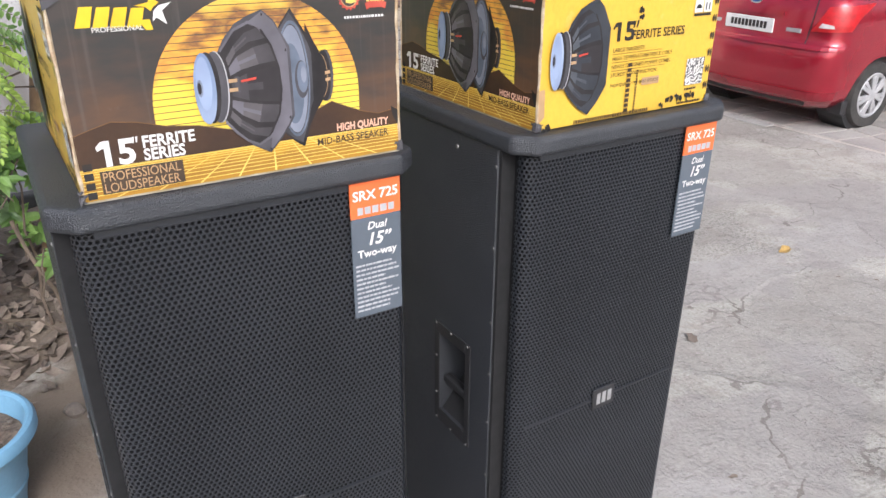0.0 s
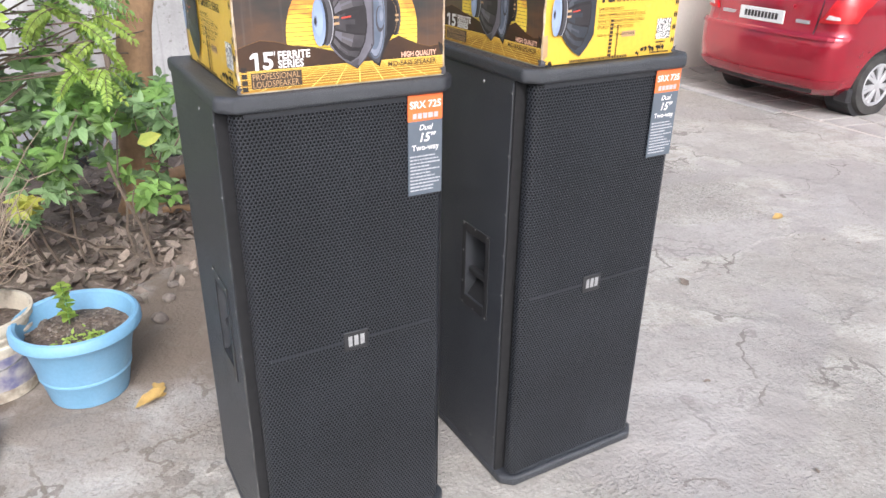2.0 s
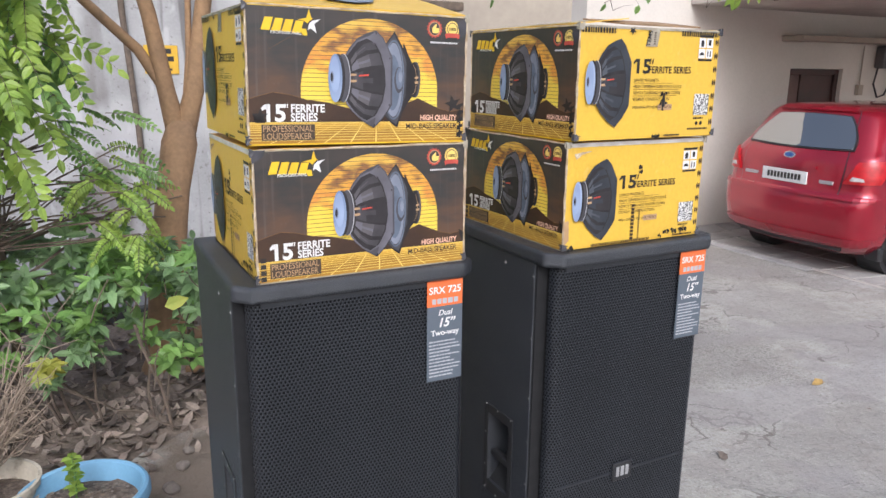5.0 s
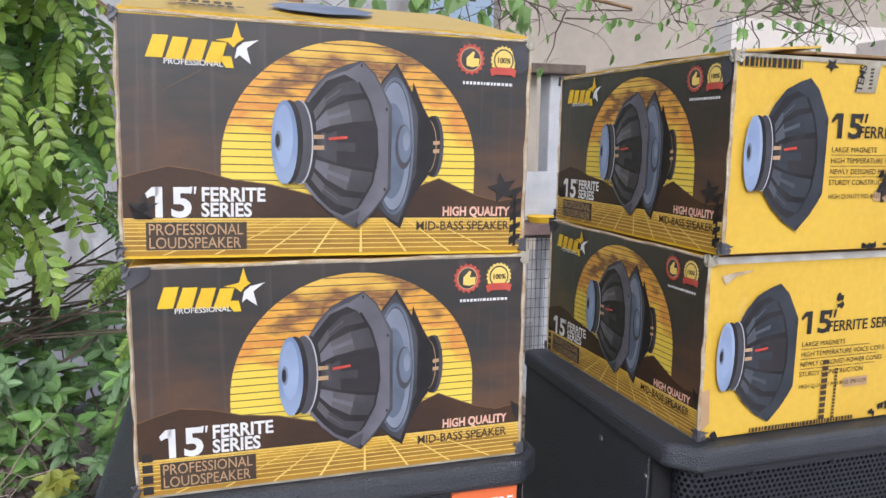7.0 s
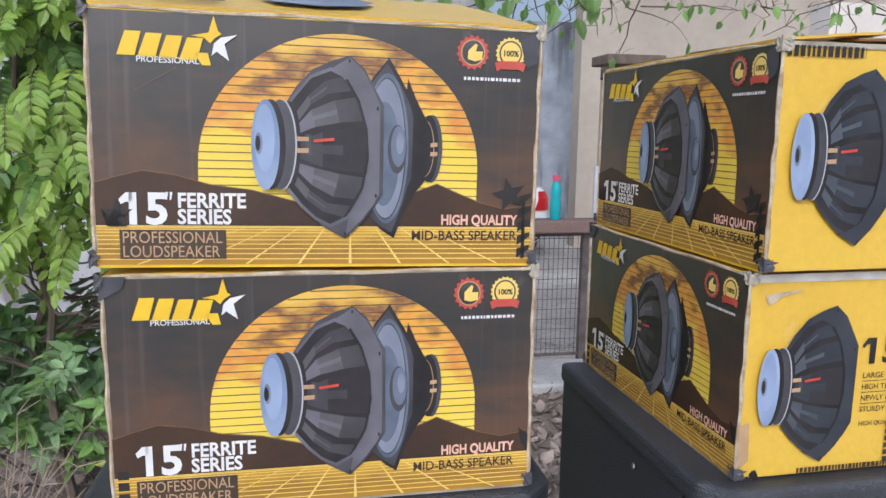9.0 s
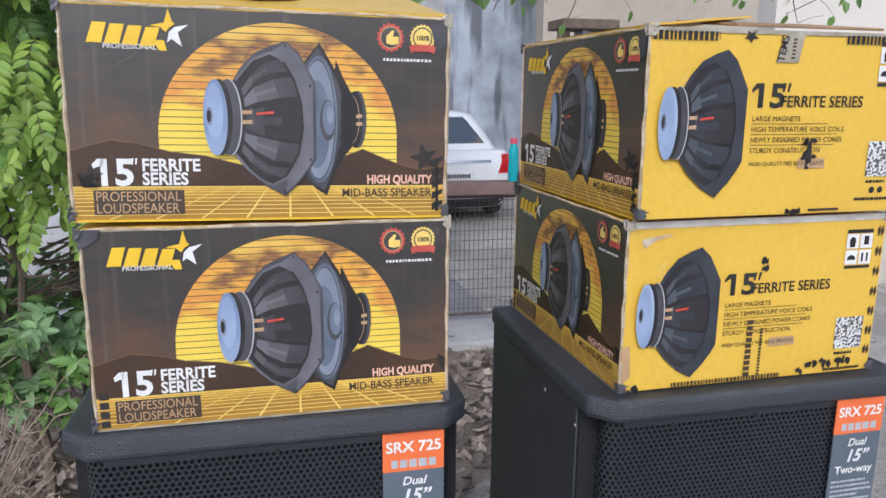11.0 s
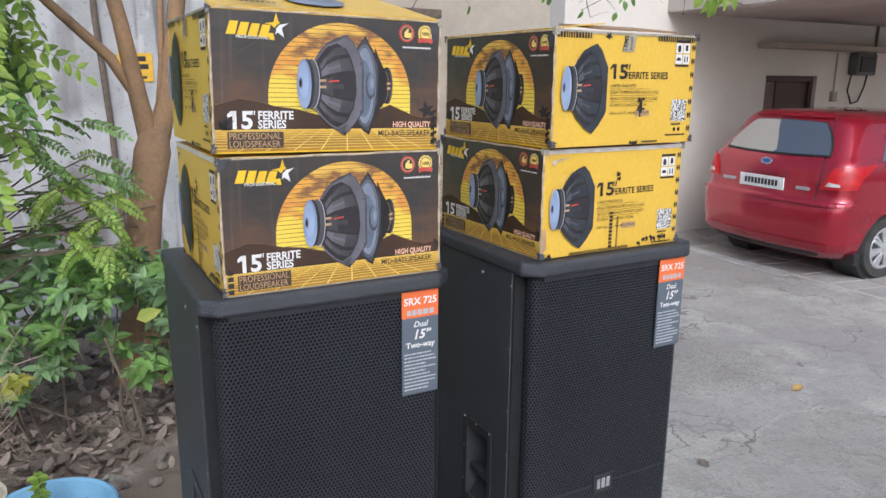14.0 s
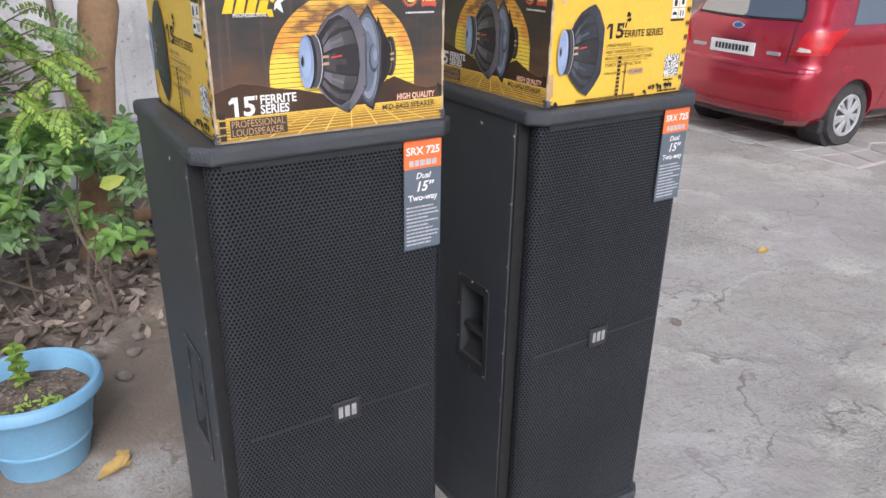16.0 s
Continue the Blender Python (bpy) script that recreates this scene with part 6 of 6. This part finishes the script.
def frond(leaves, stems, p, d, length, pairs, size, rnd, droop=0.55):
    """A feathered leaf: a bending rachis with leaflets in opposite pairs, all in one plane."""
    pts, q, v = [p.copy()], p.copy(), d.normalized()
    for i in range(8):
        v = (v + Vector((0, 0, -droop / 8)) + Vector((rnd.uniform(-1, 1), rnd.uniform(-1, 1), 0)) * 0.03).normalized()
        q = q + v * length / 8
        pts.append(q.copy())
    tube(pts, [0.0020 - 0.00018 * i for i in range(9)], 4, stems)
    sky = Vector((rnd.uniform(-0.5, 0.5), -1.0, rnd.uniform(0.2, 1.0))) if rnd.random() < 0.7 else Vector((0, 0, 1))
    side = (pts[-1] - pts[0]).cross(sky)
    side = side.normalized() if side.length > 1e-3 else Vector((1, 0, 0))
    for k in range(pairs):
        t = 0.14 + 0.86 * k / pairs
        i = min(7, int(t * 8))
        a = pts[i].lerp(pts[i + 1], t * 8 - i)
        f = (pts[i + 1] - pts[i]).normalized()
        n = side.cross(f).normalized()
        sz = size * (0.70 + 0.42 * math.sin(math.pi * min(1, 0.12 + 0.85 * t))) * rnd.uniform(0.92, 1.08)
        for sg in (1, -1):
            leaf(leaves, a, side * sg * 0.85 + f * rnd.uniform(0.40, 0.62) - n * rnd.uniform(-0.05, 0.30) + Vector((0, 0, -0.12)), n + side * sg * rnd.uniform(-0.1, 0.25), sz, sz * rnd.uniform(0.46, 0.56), rnd.uniform(0.08, 0.28))
    leaf(leaves, pts[-1], (pts[-1] - pts[-2]), side.cross(pts[-1] - pts[-2]), size, size * 0.48)


def rosette(leaves, p, rnd, n, size, up=0.5):
    """A whorl of leaves round a shoot that leans to the light."""
    axis = Vector((rnd.uniform(-0.4, 0.4), rnd.uniform(-0.9, 0.0), 0.8)).normalized()
    e1 = axis.cross(Vector((0.2, 0.1, 1))).normalized()
    e2 = axis.cross(e1)
    for k in range(n):
        a = 2 * math.pi * (k * 0.382 + rnd.random() * 0.05)
        d = e1 * math.cos(a) + e2 * math.sin(a) + axis * up * rnd.uniform(0.0, 1.0)
        leaf(leaves, p + axis * rnd.uniform(-0.03, 0.02), d, axis, size * rnd.uniform(0.65, 1.15), size * rnd.uniform(0.34, 0.48), rnd.uniform(0.1, 0.4))


def curved(p0, p1, rnd, wob, n=6):
    out = []
    for i in range(n + 1):
        t = i / n
        q = Vector(p0).lerp(Vector(p1), t)
        w = wob * math.sin(math.pi * t)
        out.append(q + Vector((rnd.uniform(-1, 1), rnd.uniform(-1, 1), rnd.uniform(-0.5, 0.5))) * w)
    return out


# feathery shrub at the wall side
rnd = random.Random(21)
shrub = thing("feathery_shrub", Matrix(), "tall feathery green shrub with thin dark stems in the bed", "shrub")
lime, deep, stems = bmesh.new(), bmesh.new(), bmesh.new()
roots = [(-0.62, 3.05), (-0.70, 3.3), (-1.05, 3.2), (-0.52, 3.35)]
tips = []
for k, (x, y) in enumerate(roots):
    top = (x + rnd.uniform(-0.15, 0.2), y + rnd.uniform(-0.25, 0.1), 2.3 + 0.15 * k)
    line = curved((x, y, bed_z(x, y) - 0.02), top, rnd, 0.07, 9)
    tube(line, [0.022 - 0.0018 * i for i in range(10)], 7, stems)
    for i in range(3, 10):
        for j in range(3):
            a = rnd.uniform(0, 6.28)
            e = line[i] + Vector((math.cos(a) * 0.36, math.sin(a) * 0.30, rnd.uniform(0.02, 0.25)))
            tube(curved(line[i], e, rnd, 0.02, 3), [0.007, 0.006, 0.004, 0.003], 5, stems)
            tips.append(e)
for k in range(390):
    z = 2.62 - 1.15 * rnd.random() ** 1.15
    y = rnd.uniform(2.70, 3.55)
    right = -0.20 - 0.10 * sstep(1.9, 1.5, z)
    x = right - abs(rnd.gauss(0, 0.46)) - 0.03
    if x > -0.5 and z < 1.62 and rnd.random() < 0.6:
        continue
    a = rnd.gauss(-1.57, 0.75)
    near = y < 3.1
    d = Vector((math.cos(a), math.sin(a), rnd.uniform(-0.35, 0.30)))
    frond(lime if rnd.random() < (0.88 if near else 0.45) else deep, stems, Vector((x, y, z)), d, rnd.uniform(0.20, 0.36), rnd.randint(6, 9), rnd.uniform(0.046, 0.064), rnd, rnd.uniform(0.9, 2.0))
for k in range(46):
    e = Vector((rnd.uniform(-1.3, -0.42), rnd.uniform(2.75, 3.2), rnd.uniform(1.22, 1.5)))
    a = rnd.gauss(-1.57, 0.6)
    frond(lime, stems, e, Vector((math.cos(a), math.sin(a), rnd.uniform(-0.5, 0.1))), rnd.uniform(0.20, 0.34), rnd.randint(5, 8), rnd.uniform(0.050, 0.066), rnd, rnd.uniform(1.2, 2.2))
for k in range(34):
    e = Vector((rnd.uniform(-0.34, 0.04), rnd.uniform(3.0, 3.45), rnd.uniform(1.12, 1.52)))
    a = rnd.uniform(-1.2, 1.2)
    frond(deep if rnd.random() < 0.7 else lime, stems, e, Vector((math.cos(a), math.sin(a) - 0.2, rnd.uniform(-0.3, 0.3))), rnd.uniform(0.18, 0.30), rnd.randint(9, 12), rnd.uniform(0.028, 0.038), rnd, 0.7)
    if k % 4 == 0:
        tube(curved((-0.6, 3.15, e.z - 0.25), e, rnd, 0.02, 4), [0.007, 0.006, 0.005, 0.004, 0.003], 5, stems)
# drooping pale spray toward the trunk
for x, y, z in ((-0.12, 2.95, 1.22), (-0.04, 2.98, 1.16), (-0.14, 2.9, 1.05), (0.02, 3.0, 1.08), (-0.06, 2.95, 0.97), (0.03, 2.92, 0.98)):
    tube(curved((-0.55, 3.1, z - 0.05), (x, y, z), rnd, 0.015, 4), 0.004, 5, stems)
    for j in range(5):
        a = rnd.uniform(0, 6.28)
        frond(lime, stems, Vector((x, y, z)), Vector((math.cos(a), math.sin(a), rnd.uniform(-0.5, 0.2))), rnd.uniform(0.14, 0.22), 10, 0.028, rnd, 1.1)
for q0, q1 in (((-0.65, 3.05, 0.92), (0.32, 3.75, 1.00)), ((-0.70, 3.2, 1.02), (0.22, 3.7, 0.90)), ((-0.5, 3.1, 0.75), (0.02, 3.2, 1.10))):
    tube(curved(q0, q1, rnd, 0.03, 7), [0.008 - 0.0006 * i for i in range(8)], 5, stems)
part("stem", stems, TWIG, shrub)
part("crown", lime, LEAF_LIME, shrub, "bright lime-green feathery leaves")
part("crown", deep, LEAF_GREEN, shrub, "darker green feathery leaves")

# low broad-leaved bush
bush = thing("broad_leaved_bush", Matrix(), "low bush with broad dark green leaves and thin stems", "bush")
stems, green, deep, yel = bmesh.new(), bmesh.new(), bmesh.new(), bmesh.new()
for k in range(118):
    p = Vector((-1.05 + 1.42 * rnd.random(), rnd.uniform(2.85, 3.45), 0))
    p.z = rnd.uniform(0.40, 0.92) + (0.10 if p.y > 3.2 else 0)
    if p.x > 0.05:
        p.z = min(p.z, 0.80)
    root = Vector((min(max(p.x, -0.7), 0.05) * 0.6 + 0.02, 3.15 + rnd.uniform(-0.08, 0.08), 0.02))
    if k % 13 == 0:
        tube(curved(root, p, rnd, 0.05, 5), [0.007, 0.0065, 0.006, 0.005, 0.004, 0.003], 5, stems)
    else:
        tube(curved(p + Vector((rnd.uniform(-0.12, 0.12), rnd.uniform(-0.1, 0.1), -0.16)), p, rnd, 0.01, 3), 0.003, 4, stems)
    g = deep if rnd.random() < 0.55 else green
    for j in range(3):
        rosette(g, p + Vector((rnd.uniform(-0.07, 0.07), rnd.uniform(-0.07, 0.07), rnd.uniform(-0.08, 0.04))), rnd, rnd.randint(6, 9), rnd.uniform(0.065, 0.095))
rosette(yel, Vector((-0.36, 2.80, 0.49)), rnd, 11, 0.085)
rosette(yel, Vector((-0.40, 2.78, 0.46)), rnd, 8, 0.075)
leaf(yel, Vector((0.10, 2.86, 0.66)), Vector((0.7, -0.3, 0.3)), Vector((0, -1, 0.5)), 0.11, 0.06)
tube(curved((0.10, 2.95, 0.03), (-0.02, 3.0, 0.55), rnd, 0.02, 5), 0.008, 6, stems)
tube(curved((0.13, 2.95, 0.03), (-0.35, 2.9, 0.35), rnd, 0.03, 6), 0.005, 6, stems)
part("stem", stems, TWIG, bush)
part("crown", green, LEAF_GREEN, bush)
part("crown", deep, LEAF_DEEP, bush, "deep green broad leaves")
part("young_leaves", yel, LEAF_YELLOW, bush, "yellowing leaf rosette")

# dry twigs: in the bucket and in the bed
dry = thing("dry_shrub", Matrix(), "leafless straw-coloured dry shrub standing in the bucket", "shrub")
b = bmesh.new()
base = Vector((-0.572, 2.25, 0.235))
tube([base, base + Vector((0.004, 0, 0.10)), base + Vector((-0.004, 0.01, 0.20))], [0.011, 0.010, 0.008], 7, b)
for k in range(75):
    a = rnd.uniform(0, 6.28)
    d = Vector((math.cos(a) * rnd.uniform(0.06, 0.27), math.sin(a) * rnd.uniform(0.06, 0.22), rnd.uniform(0.06, 0.42)))
    p0 = base + Vector((0, 0, rnd.uniform(0.08, 0.20)))
    line = curved(p0, p0 + d, rnd, 0.02, 5)
    tube(line, [0.0042, 0.0036, 0.003, 0.0025, 0.002, 0.0015], 4, b)
    for j in range(5):
        q = line[rnd.randint(2, 5)]
        tube([q, q + Vector((rnd.uniform(-0.09, 0.09), rnd.uniform(-0.09, 0.09), rnd.uniform(-0.02, 0.10)))], [0.0018, 0.001], 3, b)
part("branchwork", b, DRYTWIG, dry)

# seedlings in the blue pot
seed = thing("seedling", pose(-0.30, 2.12, 0.245), "small green seedling growing in the blue pot", "seedling")
b, g = bmesh.new(), bmesh.new()
tube([(0, 0, 0), (0.004, 0, 0.08), (0.0, 0.004, 0.165)], [0.003, 0.0025, 0.002], 5, b)
for k in range(7):
    for j in range(3):
        a = k * 1.3 + j * 2.1
        leaf(g, Vector((0, 0, 0.03 + 0.021 * k)), Vector((math.cos(a), math.sin(a), 0.35)), Vector((0, 0, 1)), 0.036, 0.030, 0.25)
part("stem", b, LEAF_GREEN, seed)
part("leaves", g, LEAF_LIME, seed)
low = thing("seedling", pose(-0.285, 1.985, 0.245), "low clump of small round green seedlings in the blue pot", "seedling")
g = bmesh.new()
for k in range(16):
    rosette(g, Vector((rnd.uniform(-0.075, 0.085), rnd.uniform(-0.02, 0.025), rnd.uniform(0.008, 0.03))), rnd, 4, 0.022, 0.4)
part("leaves", g, LEAF_LIME, low)

# the tree by the bed
tree = thing("tree", Matrix(), "smooth brown forked tree trunk with thin upper limbs", "tree")
wood = bmesh.new()
tube([(0.16, 3.70, 0.0), (0.17, 3.71, 0.10), (0.19, 3.73, 0.35), (0.23, 3.78, 0.70), (0.29, 3.85, 1.02), (0.350, 3.925, 1.27), (0.372, 3.95, 1.38)], [0.145, 0.115, 0.100, 0.094, 0.092, 0.094, 0.070], 18, wood)
part_trunk = part("trunk", wood, BARK, tree)
for v in part_trunk.data.vertices:
    v.co += 0.014 * noise.noise_vector(v.co * 5)
smooth(part_trunk, 80)
limbs = [([(0.355, 3.95, 1.26), (0.305, 3.95, 1.55), (0.245, 3.95, 1.95), (0.12, 3.9, 2.5), (0.0, 3.7, 3.2)], [0.062, 0.049, 0.041, 0.032, 0.02]),
         ([(0.37, 3.95, 1.28), (0.455, 3.96, 1.56), (0.52, 3.96, 1.95), (0.60, 3.9, 2.5), (0.75, 3.7, 3.3)], [0.066, 0.053, 0.046, 0.034, 0.02]),
         ([(0.315, 3.95, 1.53), (0.18, 3.97, 1.77), (0.02, 3.98, 1.93), (-0.3, 3.95, 2.25), (-0.7, 3.8, 2.6)], [0.030, 0.030, 0.027, 0.02, 0.01]),
         ([(0.40, 3.96, 1.45), (0.44, 3.98, 1.75), (0.46, 4.0, 2.1), (0.40, 4.0, 2.8)], [0.020, 0.018, 0.016, 0.010]),
         ([(0.58, 3.88, 2.4), (1.0, 3.6, 2.50), (1.5, 3.4, 2.40), (2.1, 3.35, 2.30)], [0.022, 0.018, 0.014, 0.008])]
for pts, rad in limbs:
    smooth(part("limb", tube(pts, rad, 10), BARK, tree), 80)
tw, lf = bmesh.new(), bmesh.new()
for k in range(120):
    x = rnd.uniform(0.95, 3.6)
    p0 = Vector((x, rnd.uniform(3.1, 3.8), rnd.uniform(2.28, 2.75)))
    p1 = p0 + Vector((rnd.uniform(-0.5, 0.5), rnd.uniform(-0.25, 0.25), rnd.uniform(-0.30, 0.12)))
    p1.z = max(p1.z, 1.98 + 0.03 * x)
    line = curved(p0, p1, rnd, 0.03, 5)
    tube(line, [0.0045, 0.004, 0.0034, 0.003, 0.0024, 0.0016], 4, tw)
    for j in range(4):
        q = line[rnd.randint(1, 5)]
        e = q + Vector((rnd.uniform(-0.14, 0.14), rnd.uniform(-0.1, 0.1), rnd.uniform(-0.10, 0.10)))
        tube([q, q.lerp(e, 0.5) + Vector((0, 0, 0.01)), e], [0.0018, 0.0014, 0.0009], 3, tw)
        if rnd.random() < 0.6:
            leaf(lf, e, Vector((rnd.uniform(-0.5, 0.5), rnd.uniform(-0.5, 0.5), -1)), Vector((rnd.uniform(-1, 1), -1, 0.3)), rnd.uniform(0.04, 0.07), rnd.uniform(0.025, 0.042))
for k in range(14):
    x = 0.9 + 0.05 * k
    for j in range(2):
        leaf(lf, Vector((x + rnd.uniform(-0.1, 0.1), rnd.uniform(3.2, 3.6), rnd.uniform(2.15, 2.45))), Vector((rnd.uniform(-0.6, 0.6), -0.3, -1)), Vector((0, -1, 0.3)), rnd.uniform(0.08, 0.13), rnd.uniform(0.05, 0.08))
part("branchwork", tw, TWIG, tree)
part("crown", lf, LEAF_GREEN, tree, "sparse hanging green leaves")
spray = thing("hanging_branch", Matrix(), "thin branch tip with a few large bright green leaves", "branch")
tw, lf = bmesh.new(), bmesh.new()
line = [(3.1, 3.2, 2.75), (3.6, 3.3, 2.45), (4.05, 3.42, 2.26), (4.5, 3.5, 2.2), (5.2, 3.5, 2.36)]
tube(line, [0.01, 0.008, 0.006, 0.005, 0.003], 5, tw)
for k in range(9):
    p = Vector(line[2]) + Vector((rnd.uniform(-0.12, 0.12), rnd.uniform(-0.1, 0.1), rnd.uniform(-0.06, 0.06)))
    leaf(lf, p, Vector((rnd.uniform(-0.4, 0.4), rnd.uniform(-0.3, 0.3), -1)), Vector((rnd.uniform(-0.6, 0.6), -1, 0)), rnd.uniform(0.10, 0.16), rnd.uniform(0.06, 0.085))
part("twig", tw, TWIG, spray)
part("leaves", lf, LEAF_LIME, spray)

# branch lying in the bed, stones, fallen leaves on the concrete
for pts, r in ((((0.25, 3.55, 0.07), (0.55, 3.45, 0.09), (0.95, 3.5, 0.07)), 0.022), (((0.35, 4.05, 0.08), (0.6, 4.1, 0.12), (0.8, 4.0, 0.08)), 0.05)):
    br = part("fallen_branch", tube(pts, [r, r * 0.9, r * 0.6], 8), BARK)
    tagged(smooth(br, 80), "short fallen branch lying on the earth", "branch")
for k, (x, y, s) in enumerate(((0.03, 2.45, 0.035), (0.10, 2.62, 0.03), (-0.05, 2.66, 0.02), (0.14, 2.75, 0.025), (0.95, 3.4, 0.05), (1.05, 3.2, 0.06), (0.92, 3.75, 0.05))):
    b = bmesh.new()
    bmesh.ops.create_icosphere(b, subdivisions=2, radius=s)
    for v in b.verts:
        v.co *= 1 + 0.35 * noise.noise(v.co * 30 + Vector((k, 0, 0)))
        v.co.z *= 0.7
    st = part("stone", b, STONE)
    st.matrix_basis = pose(x, y, max(bed_z(x, y), ground_z(x, y)) + s * 0.45)
    tagged(st, "rough grey stone on the earth", "stone", "stones by the bed")


def fallen(x, y, s, rz, material, label):
    b = bmesh.new()
    n = 14
    ring = []
    for i in range(n):
        a = 2 * math.pi * i / n
        r = s * (0.55 + 0.45 * abs(math.cos(a))) * (1 + 0.18 * math.sin(5 * a + rz))
        ring.append(b.verts.new((r * math.cos(a), r * 0.75 * math.sin(a), 0.004 + s * 0.28 * abs(math.sin(a + 0.4)) ** 2)))
    c = b.verts.new((0, 0, 0.004))
    for i in range(n):
        b.faces.new((c, ring[i], ring[(i + 1) % n]))
    o = smooth(part("fallen_leaf", b, material), 80)
    o.matrix_basis = pose(x, y, ground_z(x, y) + 0.004, 0, 0, rz)
    tagged(o, label, "leaf", "fallen leaves")


fallen(-0.10, 1.89, 0.058, 30, YELLOWLEAF, "crumpled yellow fallen leaf on the concrete")
fallen(-0.065, 1.935, 0.045, 80, YELLOWLEAF, "crumpled yellow fallen leaf on the concrete")
fallen(3.608, 2.149, 0.055, 20, YELLOWLEAF, "small yellow-brown fallen leaf on the concrete")
fallen(2.35, 1.72, 0.04, 60, DRYLEAF, "small dry brown fallen leaf on the concrete")
for k in range(26):
    fallen(rnd.uniform(1.6, 5.0), rnd.uniform(0.2, 4.5), rnd.uniform(0.008, 0.018), rnd.uniform(0, 360), DRYLEAF, "tiny dry leaf scrap on the concrete")
